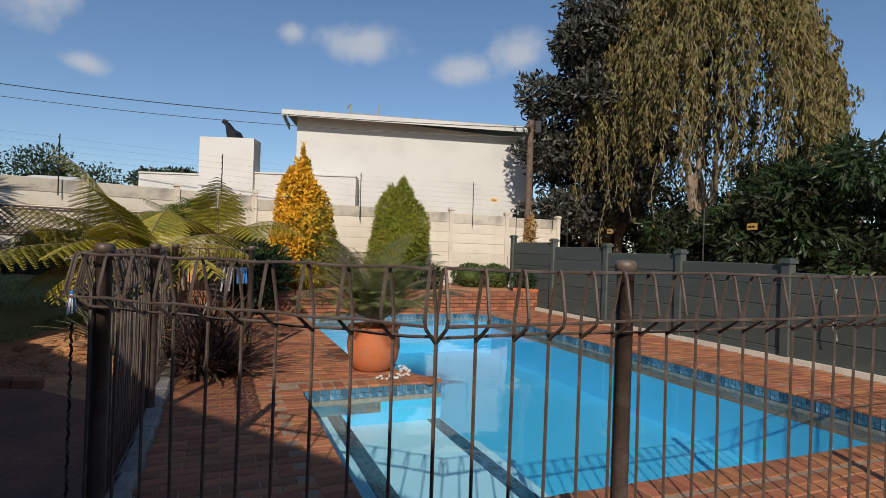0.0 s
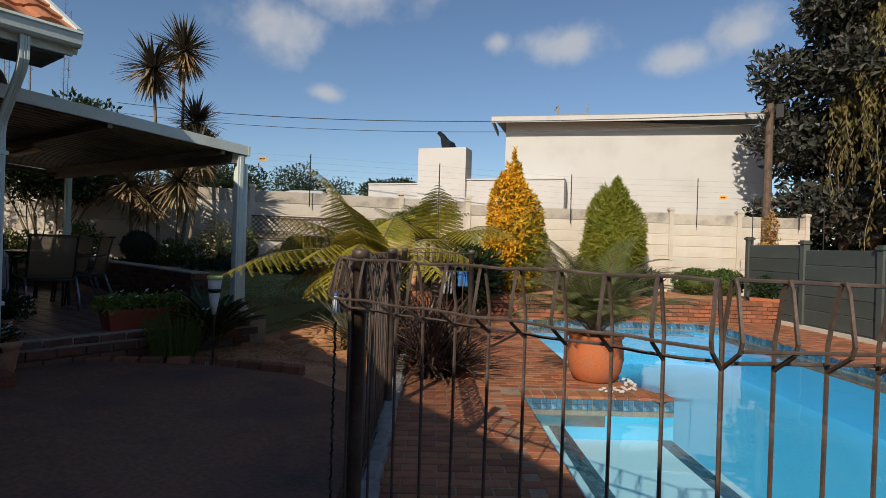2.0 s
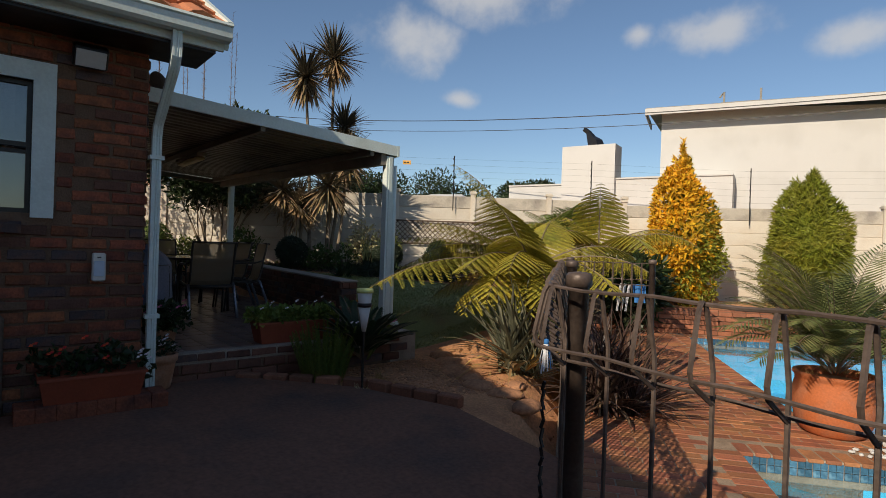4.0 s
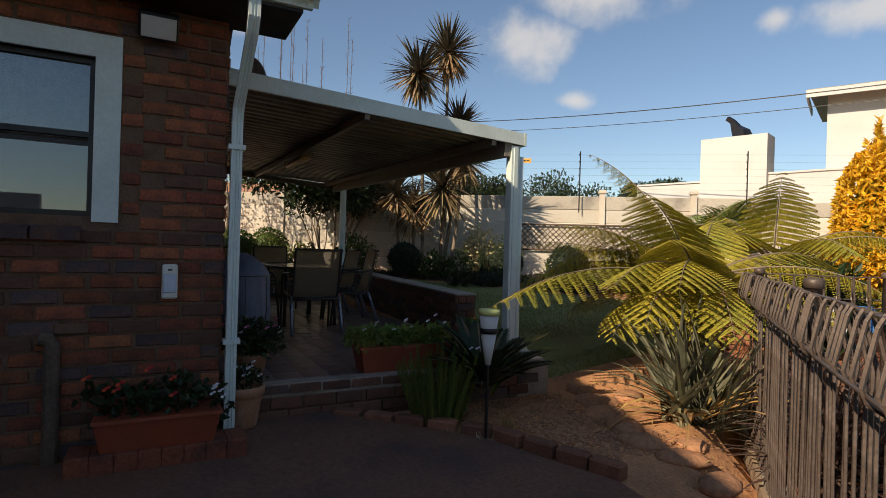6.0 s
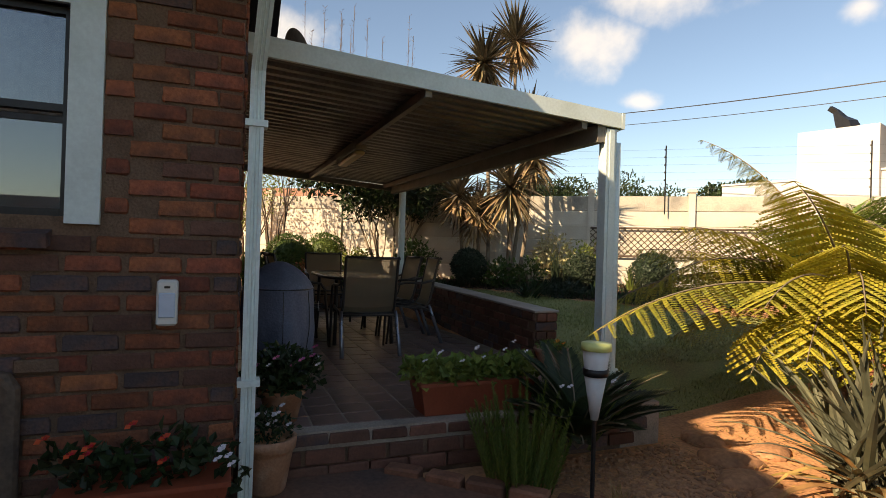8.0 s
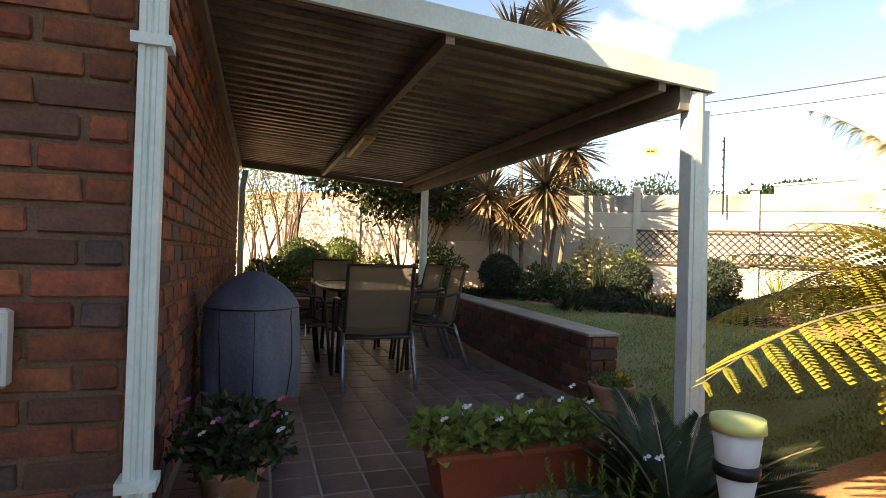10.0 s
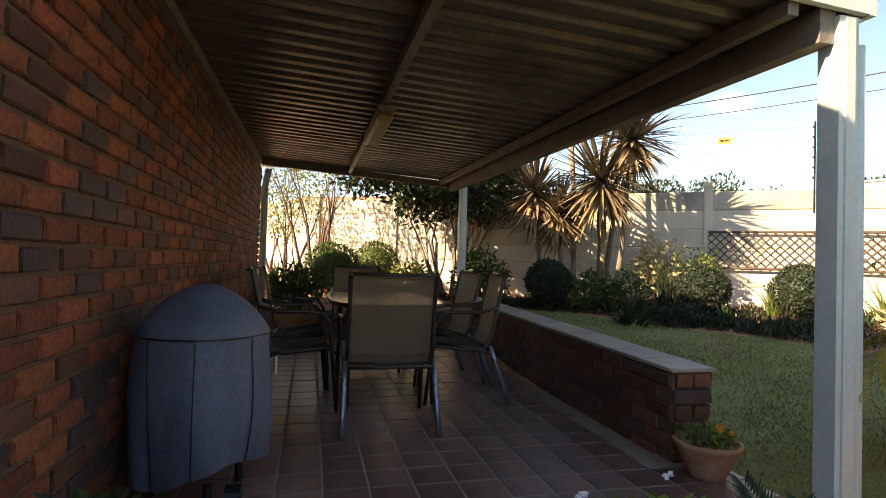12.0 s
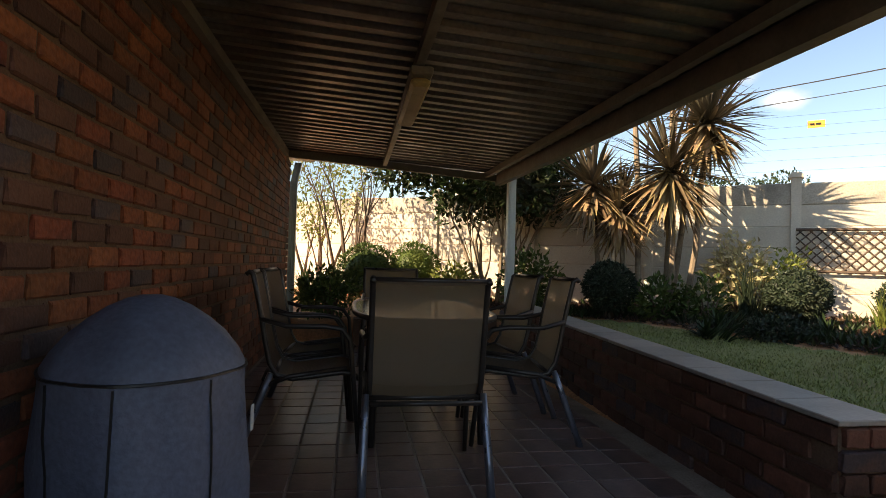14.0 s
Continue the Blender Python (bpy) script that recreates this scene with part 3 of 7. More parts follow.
rect_pipe(b, [(px, py, 0.2), (px, py, 2.12), (px + 0.03, py, 2.2), (px + 0.37, py + 0.02, 2.55), (px + 0.42, py + 0.02, 2.63), (px + 0.43, py + 0.02, EAVE - 0.1)], 0.032, 0.028)
part("pipe", b, M["white_paint"], dp)
for z in (0.75, 1.95):
    b = Build()
    b.box(px - 0.04, py - 0.05, z, px + 0.04, py + 0.05, z + 0.03)
    part("bracket", b, M["white_paint"], dp)

# window
win = thing("window_1", label="steel window with pale green-white surround and net curtain", category="window", kind="structure")
b = Build()
b.box(FX - 0.1, WY1, WZ0 - 0.03, FX + 0.012, WY1 + 0.13, WZ1 + 0.13)
b.box(FX - 0.1, WY0 - 0.13, WZ1, FX + 0.012, WY1, WZ1 + 0.13)
b.box(FX - 0.1, WY0 - 0.13, WZ0 - 0.03, FX + 0.012, WY0, WZ1)
part("surround", b, M["white_paint"], win, "pale painted surround")
b = Build()
for y in (WY1 - 0.03, WY0, WY0 + 0.75):
    b.box(FX - 0.09, y, WZ0, FX - 0.05, y + 0.03, WZ1)
for z in (WZ0, 1.95, WZ1 - 0.03):
    b.box(FX - 0.095, WY0 + 0.03, z, FX - 0.048, WY1 - 0.03, z + 0.032)
b.box(FX - 0.095, WY0 + 0.03, 1.905, FX - 0.06, WY1 - 0.03, 1.93)
wframe = part("window_frame", b, M["dark_steel"], win, "dark steel frame")
gm = bpy.data.materials.new("window_glass")
gm.use_nodes = True
N, L = gm.node_tree.nodes, gm.node_tree.links
N.clear()
out, ms, tr, gl, fr = N.new("ShaderNodeOutputMaterial"), N.new("ShaderNodeMixShader"), N.new("ShaderNodeBsdfTransparent"), N.new("ShaderNodeBsdfGlossy"), N.new("ShaderNodeFresnel")
tr.inputs["Color"].default_value = (0.75, 0.8, 0.82, 1)
gl.inputs["Roughness"].default_value = 0.01
fr.inputs["IOR"].default_value = 2.2
L.new(fr.outputs[0], ms.inputs[0])
L.new(tr.outputs[0], ms.inputs[1])
L.new(gl.outputs[0], ms.inputs[2])
L.new(ms.outputs[0], out.inputs["Surface"])
for z0, z1 in ((WZ0 + 0.03, 1.905), (1.98, WZ1 - 0.03)):
    b = Build()
    b.box(FX - 0.075, WY0 + 0.03, z0, FX - 0.071, WY1 - 0.03, z1)
    ob = part("pane", b, gm, wframe)
    ob.visible_shadow = False
b = Build()
for i in range(60):
    y = WY0 + 0.03 + i * 0.0293
    o0, o1 = 0.012 * math.sin(i * 1.3), 0.012 * math.sin((i + 1) * 1.3)
    b.face([(FX - 0.2 + o0, y, 1.96), (FX - 0.2 + o1, y + 0.0293, 1.96), (FX - 0.2 + o1, y + 0.0293, WZ1), (FX - 0.2 + o0, y, WZ1)])
part("net_curtain", b, mat("net_curtain", (0.75, 0.76, 0.78), 0.9, 0.1, 20, 0, 60, trans=0.4), win, "thin white net curtain")
b = Build()
for i in range(8):
    y = WY0 - 0.13 + i * 0.235
    b.box(0, 0.006, -0.06, 0.2, 0.229, 0.0, Matrix.Translation((FX - 0.12, y, WZ0 - 0.03)) @ Matrix.Rotation(radians(14), 4, "Y"))
part("sill", b, M["brick_blue"], win, "sloping brick sill")
b = Build()
b.box(FX - 3.4, WY0 - 1, 0, FX - 3.3, WY1 + 0.6, 2.7)
part("inner_wall", b, M["white_wall"], house)

# unseen wing added behind the camera to cast the shadow on deck and bed
wing = thing("house_wing", label="unseen brick wing with tiled roof, added to shade the deck and bed", category="house", kind="structure")
b = Build()
b.box(FX, -8.0, -0.2, 3.6, -3.2, 2.7)
part("wall", b, M["brick_face"], wing)
b = Build()
line = [(FX + 0.2, 5.1), (-2.8, 4.36), (1.5, 3.32), (4.0, 2.9)]  # roofline, falling away from the main house, fitted to the wanted shadow edge
for (x0, z0), (x1, z1) in zip(line, line[1:]):
    b.face([(x0, -3.0, z0), (x1, -3.0, z1), (x1, -8.3, z1), (x0, -8.3, z0)])
    b.face([(x0, -3.0, 2.45), (x1, -3.0, 2.45), (x1, -3.0, z1), (x0, -3.0, z0)])
    b.face([(x0, -3.0, 2.45), (x1, -3.0, 2.45), (x1, -8.3, 2.45), (x0, -8.3, 2.45)])
part("roof", b, M["roof_tile"], wing)

# ---- patio ----
PX0, PX1, PY1 = -6.06, -12.2, 4.18
b = Build()
b.box(PX1 - 0.4, SY - 0.012, -0.2, PX0 - 0.004, 4.24, PATIO - 0.0035)
patio = solid("patio_floor", b, M["grout"], "brown square quarry tiles with pale joints", "floor", "structure")
b = Build()
b.box(PX0 - 0.09, SY, -0.1, PX0 + 0.0, 3.9, PATIO - 0.1)
step = solid("patio_step", b, M["mortar"], "red brick edge of the raised patio", "step", "structure")
# carport-style roof over the patio
RZ0, RZ1 = 2.73, 2.56  # top at the house and at the outer edge
RX0, RX1 = -6.6, -12.75
rf = thing("patio_roof", label="flat corrugated metal patio roof with pale fascia", category="roof", kind="structure")
b = Build()


def rib(x):
    t = (x * 5.9) % 1.0
    return 0.0 if t < 0.42 else (0.03 if 0.52 < t < 0.9 else (0.03 * (t - 0.42) / 0.1 if t < 0.52 else 0.03 * (1 - (t - 0.9) / 0.1)))


xs = [RX0 - 0.03 - i * 0.009 for i in range(int((RX0 - RX1 - 0.06) / 0.009))]
for i in range(len(xs) - 1):
    x, q = xs[i], xs[i + 1]
    b.face([(x, SY, RZ0 - 0.1 + rib(x)), (x, PY1 + 0.1, RZ1 - 0.1 + rib(x)), (q, PY1 + 0.1, RZ1 - 0.1 + rib(q)), (q, SY, RZ0 - 0.1 + rib(q))])
part("sheeting", b, M["roof_under"], rf, "dark ribbed sheet metal")
b = Build()
# fascia channels: front, outer, far
for x0, x1 in ((RX0 - 0.03, RX0 + 0.0), (RX1, RX1 + 0.03)):
    b.v += [(x0, SY, RZ0 - 0.13), (x1, SY, RZ0 - 0.13), (x1, PY1 + 0.097, RZ1 - 0.12), (x0, PY1 + 0.097, RZ1 - 0.12), (x0, SY, RZ0 + 0.0), (x1, SY, RZ0 + 0.0), (x1, PY1 + 0.097, RZ1), (x0, PY1 + 0.097, RZ1)]
    n = len(b.v) - 8
    for f in ((0, 3, 2, 1), (4, 5, 6, 7), (0, 1, 5, 4), (1, 2, 6, 5), (2, 3, 7, 6), (3, 0, 4, 7)):
        b.f.append(tuple(n + i for i in f))
        b.m.append(0)
part("end_fascia", b, M["white_paint"], rf, "pale green-white metal fascia")
b = Build()
b.box(RX1 - 0.003, PY1 + 0.1, RZ1 - 0.125, RX0 + 0.003, PY1 + 0.13, RZ1 + 0.003)
b.box(RX1, PY1 + 0.0, RZ1 - 0.14, RX0 - 0.03, PY1 + 0.1, RZ1 - 0.128)
part("gutter", b, M["white_paint"], rf)
b = Build()
for y in (PY1 - 0.06,):
    z = RZ1 - 0.1
    b.box(RX1 + 0.05, y - 0.04, z - 0.14, RX0 - 0.04, y + 0.04, z - 0.0)
part("outer_beam", b, M["beam"], rf)
for y in (SY + 0.03, 2.63, 3.95):
    b = Build()
    z = RZ0 - 0.1 - (y - SY) * (RZ0 - RZ1) / (PY1 + 0.1 - SY)
    b.box(RX1 + 0.05, y - 0.025, z - 0.07, RX0 - 0.04, y + 0.025, z - 0.002)
    part("purlin", b, M["beam"], rf)
b = Build()
n = len(b.v)
for x in (RX1 + 0.03, RX1 + 0.09):
    b.v += [(x, SY + 0.06, RZ0 - 0.19), (x, PY1 - 0.1, RZ1 - 0.19), (x, PY1 - 0.1, RZ1 - 0.1), (x, SY + 0.06, RZ0 - 0.1)]
for f in ((0, 1, 2, 3), (7, 6, 5, 4), (0, 4, 5, 1), (1, 5, 6, 2), (2, 6, 7, 3), (3, 7, 4, 0)):
    b.f.append(tuple(n + i for i in f))
    b.m.append(0)
part("end_beam", b, M["beam"], rf)
# the roof climbs slightly towards the garden end
rf.matrix_basis = Matrix.Translation((RX0, 0, 2.6)) @ Matrix.Rotation(radians(1.0), 4, "Y") @ Matrix.Translation((-RX0, 0, -2.6))


def roof_post(x, y, z0, z1):
    t = thing("roof_post", (x, y, z0), "white painted square steel patio post with rain pipe", "post", "patio posts")
    b = Build()
    s = 0.048
    b.box(-s, -s, 0, s, s, z1 - z0)
    part("shaft", b, M["white_paint"], t)
    for q in (-1, 1):
        b = Build()
        b.box(q * (s + 0.004) - 0.004, -0.022, 0.01, q * (s + 0.004) + 0.006, 0.022, z1 - z0 - 0.01)
        part("rib", b, M["white_paint"], t)
    b = Build()
    b.box(-0.09, -0.09, -0.012, 0.09, 0.09, 0.01)
    part("base_plate", b, M["concrete"], t)
    return t


p1 = roof_post(-6.67, 4.2, 0.33, RZ1 - 0.13)
b = Build()
b.tube([(0.0, 0.085, 2.0), (0.0, 0.088, 1.0), (0, 0.09, 0.16), (0.01, 0.12, 0.08), (0.04, 0.17, 0.02), (0.06, 0.22, 0.0)], 0.036, 12)
for k in range(7):
    b.tube([(0.002 + k * 0.006, 0.108 + k * 0.012, 0.14 - k * 0.018), (0.003 + k * 0.006, 0.11 + k * 0.012, 0.132 - k * 0.018)], 0.044, 12)
part("rain_pipe", b, M["white_paint"], p1, "white ribbed plastic rain pipe", smooth=True)
roof_post(-12.35, 4.2, 0.4, RZ1 - 0.03)
b = Build()
b.chamfer(0.5, 0.42, 0.4, 0.02, Matrix.Translation((-6.6, 4.24, 0.12)))
solid("post_plinth", b, M["concrete"], "grey concrete pad under the patio post", "plinth", "structure")

# low brick wall beside the patio
b = Build()
LOW = Matrix.Translation((-7.45, 4.03, 0.85)) @ Matrix.Rotation(radians(1.1), 4, "Y")  # top edge of the low wall at its open end
b.box(-4.6, 0.012, -0.9, -0.012, 0.238, 0.0, LOW)
b.box(PX1 - 0.4, SY + 0.9, -0.2, PX1 - 0.18, 4.06, 0.7)
lowwall = solid("low_wall", b, M["mortar"], "low brown brick wall with pale tile coping beside the patio", "wall", "structure")
b = Build()
for i in range(15):
    b.chamfer(0.3, 0.27, 0.022, 0.004, LOW @ Matrix.Translation((0.012 - i * 0.305 - 0.15, 0.125, 0.0125)))
solid("coping", b, mat("coping_tile", (0.4, 0.35, 0.29), 0.5, 0.15, 3, 0.1, 50, rand=0.08, island=True), "pale beige tile coping on the low wall", "coping", "structure")

# ---- buildings beyond ----
def frame_of(a, c):
    a, c = Vector((*a, 0)), Vector((*c, 0))
    d = (c - a).normalized()
    return Matrix.Translation(a) @ Matrix.Rotation(math.atan2(d.y, d.x), 4, "Z"), (c - a).length


bm_, ln = frame_of((-12.0, 19.9), (-2.9, 24.3))
nb = thing("neighbour_house", label="white plastered two-storey house with mono-pitch roof", category="house")
b = Build()
b.box(0, 0, 0, ln, 9, 6.15, bm_)
b.face([bm_ @ Vector(p) for p in ((0, 0, 6.15), (ln, 0, 6.15), (ln, 0, 6.3), (0, 0, 6.8))])
part("wall", b, M["white_wall"], nb)
b = Build()
n = len(b.v)
c = [(-0.5, -0.7, 6.66), (ln + 0.5, -0.7, 6.66), (ln + 0.5, 9.3, 7.7), (-0.5, 9.3, 7.7)]
b.v += [tuple(bm_ @ Vector(p)) for p in c] + [tuple(bm_ @ (Vector(p) + Vector((0, 0, 0.05)))) for p in c]
for f in ((0, 3, 2, 1), (4, 5, 6, 7), (0, 1, 5, 4), (1, 2, 6, 5), (2, 3, 7, 6), (3, 0, 4, 7)):
    b.f.append(f)
    b.m.append(0)
part("roof", b, M["concrete"], nb, "grey sheet roof")
b = Build()
b.box(-0.5, -0.74, 6.45, ln + 0.5, -0.7, 6.68, bm_)
b.box(-0.54, -0.74, 6.45, -0.5, 2, 6.68, bm_)
part("fascia", b, M["white_wall"], nb, "white fascia board")
b = Build()
b.box(2.0, 1.0, 6.8, 3.4, 2.4, 7.15, bm_)
b.tube([bm_ @ Vector(p) for p in ((2.1, 0.9, 6.8), (2.1, 0.9, 7.5), (1.95, 0.9, 7.3))], 0.04, 6)
b.tube([bm_ @ Vector(p) for p in ((3.3, 0.9, 6.8), (3.3, 0.9, 7.55))], 0.04, 6)
part("roof_vent", b, M["concrete"], nb)
cm, cl = frame_of((-15.2, 18.1), (-13.2, 18.75))
ch = thing("chimney_block", label="white plastered chimney block with black cowl", category="chimney")
b = Build()
b.box(0, 0, 0, cl, 0.9, 5.5, cm)
part("shaft", b, M["white_wall"], ch)
for x0, x1, z in ((cl, cl + 4.0, 4.15), (-2.4, 0, 4.0)):
    b = Build()
    b.box(x0, 0.2, 0, x1, 0.9, z, cm)
    b.box(x0, 0.15, z, x1, 0.95, z + 0.06, cm)
    part("wall", b, M["white_wall"], ch)
cow = Build()
cow.tube([cm @ Vector(p) for p in ((1.2, 0.45, 5.5), (1.17, 0.45, 5.68), (1.02, 0.45, 5.85), (0.9, 0.45, 6.1), (0.72, 0.45, 6.25))], [0.36, 0.3, 0.19, 0.11, 0.1], 4)
part("cowl", cow, M["dark_steel"], ch, "black metal chimney cowl")


# ---- plants ----
LM = {
    "dark": leafmat("dark_leaf", (0.035, 0.06, 0.022), (0.05, 0.05, 0.03), rough=0.35),
    "deep": leafmat("deep_leaf", (0.05, 0.055, 0.042), (0.07, 0.06, 0.05), rough=0.45, trans=0.1),
    "mid": leafmat("mid_leaf", (0.075, 0.12, 0.03), (0.12, 0.15, 0.04)),
    "light": leafmat("light_leaf", (0.2, 0.24, 0.06), (0.3, 0.3, 0.1)),
    "gold": leafmat("golden_leaf", (0.75, 0.42, 0.03), (0.55, 0.36, 0.04), hue=0.01),
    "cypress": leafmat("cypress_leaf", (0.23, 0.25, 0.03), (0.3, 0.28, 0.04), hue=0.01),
    "willow": leafmat("willow_leaf", (0.19, 0.15, 0.05), (0.12, 0.12, 0.04), trans=0.35),
    "rust": leafmat("rust_leaf", (0.33, 0.13, 0.05), (0.25, 0.12, 0.05)),
    "fern": leafmat("fern_leaf", (0.42, 0.35, 0.05), (0.24, 0.25, 0.045), hue=0.012, trans=0.25, rand=0.25),
    "fern_green": leafmat("green_fern_leaf", (0.16, 0.22, 0.05), (0.25, 0.27, 0.06), trans=0.35),
    "flax": leafmat("flax_leaf", (0.13, 0.13, 0.085), (0.26, 0.22, 0.12), trans=0.1),
    "bronze": leafmat("bronze_leaf", (0.08, 0.048, 0.04), (0.17, 0.105, 0.065), trans=0.1, rough=0.35),
    "yucca": leafmat("yucca_leaf", (0.075, 0.065, 0.045), (0.2, 0.155, 0.1), trans=0.08, rand=0.5),
    "straw": leafmat("straw_leaf", (0.36, 0.25, 0.13), (0.16, 0.12, 0.07), trans=0.12),
    "dry": leafmat("dry_leaf", (0.45, 0.27, 0.1), (0.34, 0.2, 0.09), trans=0.2),
    "palm": leafmat("palm_leaf", (0.13, 0.15, 0.05), (0.22, 0.2, 0.07), trans=0.2),
    "box": leafmat("box_leaf", (0.032, 0.048, 0.027), (0.05, 0.058, 0.035), trans=0.08),
    "pale": leafmat("variegated_leaf", (0.55, 0.48, 0.28), (0.25, 0.27, 0.1)),
    "white": leafmat("white_petal", (0.8, 0.75, 0.78), (0.8, 0.7, 0.75), rand=0.1),
    "pink": leafmat("pink_petal", (0.6, 0.12, 0.28), (0.7, 0.3, 0.45), rand=0.2),
    "red": leafmat("red_petal", (0.7, 0.05, 0.03), (0.7, 0.12, 0.03), rand=0.2),
    "orange": leafmat("orange_petal", (0.8, 0.25, 0.02), (0.8, 0.4, 0.05), rand=0.2),
}


def leaf(b, p, d, up, ln, w, fold=0.25):
    """One folded leaf from p along d."""
    d = d.normalized()
    s = d.cross(up)
    s = s.normalized() if s.length > 1e-4 else d.orthogonal().normalized()
    nrm = s.cross(d)
    n = len(b.v)
    m = p + d * ln * 0.45
    b.v += [tuple(p), tuple(m + s * w / 2 + nrm * w * fold), tuple(p + d * ln), tuple(m - s * w / 2 + nrm * w * fold)]
    b.f += [(n, n + 1, n + 2), (n, n + 2, n + 3)]
    b.m += [0, 0]


def rvec(r):
    while True:
        v = Vector((r.uniform(-1, 1), r.uniform(-1, 1), r.uniform(-1, 1)))
        if 0.05 < v.length < 1:
            return v.normalized()


def cloud(b, c, rad, n, size, r, shell=0.55, rough=0.28, f=1.6, aspect=0.5, droop=0.0, shape=None):
    """Leaves in the outer part of an uneven rounded mass."""
    c = Vector(c)
    for _ in range(n):
        d = rvec(r)
        k = 1 + rough * noise.noise((d.x * f + c.x, d.y * f + c.y, d.z * f + c.z)) + 0.12 * noise.noise((d.x * 5 + c.x, d.y * 5, d.z * 5))
        q = k * (shell + (1 - shell) * r.random() ** 0.5)
        off = Vector((d.x * rad[0], d.y * rad[1], d.z * rad[2])) * q
        if shape:
            s = shape((off.z / rad[2] + 1) / 2)
            off.x, off.y = off.x * s, off.y * s
        ld = (d * 0.8 + rvec(r) * 0.9 + Vector((0, 0, 0.2 - droop))).normalized()
        leaf(b, c + off, ld, (d + rvec(r) * 0.4), size * r.uniform(0.6, 1.3), size * aspect * r.uniform(0.7, 1.2))


def blade(b, p, az, lean, ln, w, bend, segs=5, vfold=0.3, twist=0.0):
    """A strap leaf that starts at p, leans out and bends over."""
    p = Vector(p)
    h = Vector((math.cos(az), math.sin(az), 0))
    side = Vector((-math.sin(az), math.cos(az), 0))
    a = lean
    n = len(b.v)
    for i in range(segs + 1):
        t = i / segs
        ww = w * (0.55 + 0.9 * t if t < 0.35 else (1 - ((t - 0.35) / 0.65) ** 1.8) * 0.87 + 0.02) / 2
        d = h * math.sin(a) + Vector((0, 0, math.cos(a)))
        nrm = d.cross(side)
        b.v += [tuple(p + side * ww + nrm * ww * vfold), tuple(p), tuple(p - side * ww + nrm * ww * vfold)]
        p = p + d * ln / segs
        a += bend / segs * (0.4 + 1.2 * t)
    for i in range(segs):
        for k in (0, 1):
            q = n + i * 3 + k
            b.f.append((q, q + 1, q + 4, q + 3))
            b.m.append(0)


def frond(b, p, az, lean, ln, bend, pairs=14, pw=0.36, r=rnd, leaflets=13):
    """A tree-fern frond: a stalk with pinnae, each set with leaflets."""
    p = Vector(p)
    h = Vector((math.cos(az), math.sin(az), 0))
    side = Vector((-math.sin(az), math.cos(az), 0))
    a, pts, dirs = lean, [], []
    K = 24
    for i in range(K + 1):
        t = i / K
        d = h * math.sin(a) + Vector((0, 0, math.cos(a)))
        pts.append(p.copy())
        dirs.append(d)
        p = p + d * ln / K
        a += bend / K * (0.3 + 1.4 * t)
    b.tube(pts, [0.014 * (1 - 0.85 * i / K) for i in range(K + 1)], 5, 1)
    for j in range(pairs):
        t = 0.16 + 0.84 * j / (pairs - 1)
        x = t * K
        i = min(int(x), K - 1)
        q = pts[i].lerp(pts[i + 1], x - i)
        d = dirs[i]
        nrm = d.cross(side)
        pl = pw * (math.sin(math.pi * min(1, 0.22 + 0.78 * t * 0.98)) ** 0.65) * (1 if t < 0.9 else 0.75) + 0.02
        for sgn in (-1, 1):
            pd = (side * sgn * 0.93 + d * 0.36 - nrm * 0.0 + Vector((0, 0, -0.42))).normalized()
            for k in range(leaflets):
                u = (k + 0.6) / leaflets
                c = q + pd * pl * u + Vector((0, 0, -0.1 * pl * u * u))
                ll = pl * 0.2 * (1 - u * 0.9) ** 0.7 * min(1, 0.6 + 2 * u) + 0.006
                for s2 in (-1, 1):
                    ld = (d * s2 * 0.9 + pd * 0.5).normalized()
                    leaf(b, c, ld, nrm, ll, pl * 1.5 / leaflets, 0.12)
            n = len(b.v)
            e = q + pd * pl + Vector((0, 0, -0.1 * pl))
            b.v += [tuple(q + d * 0.004), tuple(q - d * 0.004), tuple(e)]
            b.f.append((n, n + 1, n + 2))
            b.m.append(0)


def branchy(b, p, d, ln, r0, depth, r, tips, spread=0.6, up=0.25, kids=3, seg=5):
    """A tapered limb that forks; the ends are gathered in tips."""
    pts, rs = [Vector(p)], [r0]
    d = d.normalized()
    for i in range(seg):
        d = (d + rvec(r) * 0.16 + Vector((0, 0, up * 0.12))).normalized()
        pts.append(pts[-1] + d * ln / seg)
        rs.append(r0 * (1 - 0.5 * (i + 1) / seg))
    b.tube(pts, rs, 7 if depth > 1 else 5, cap=False)
    if depth == 0:
        tips.append((pts[-1], d))
        return
    for k in range(kids):
        at = pts[-1] if k == 0 else pts[r.randint(max(1, seg - 3), seg)]
        nd = (d + rvec(r) * spread + Vector((0, 0, up))).normalized()
        branchy(b, at, nd, ln * r.uniform(0.6, 0.82), rs[-1] * 0.85, depth - 1, r, tips, spread, up, kids, max(3, seg - 1))


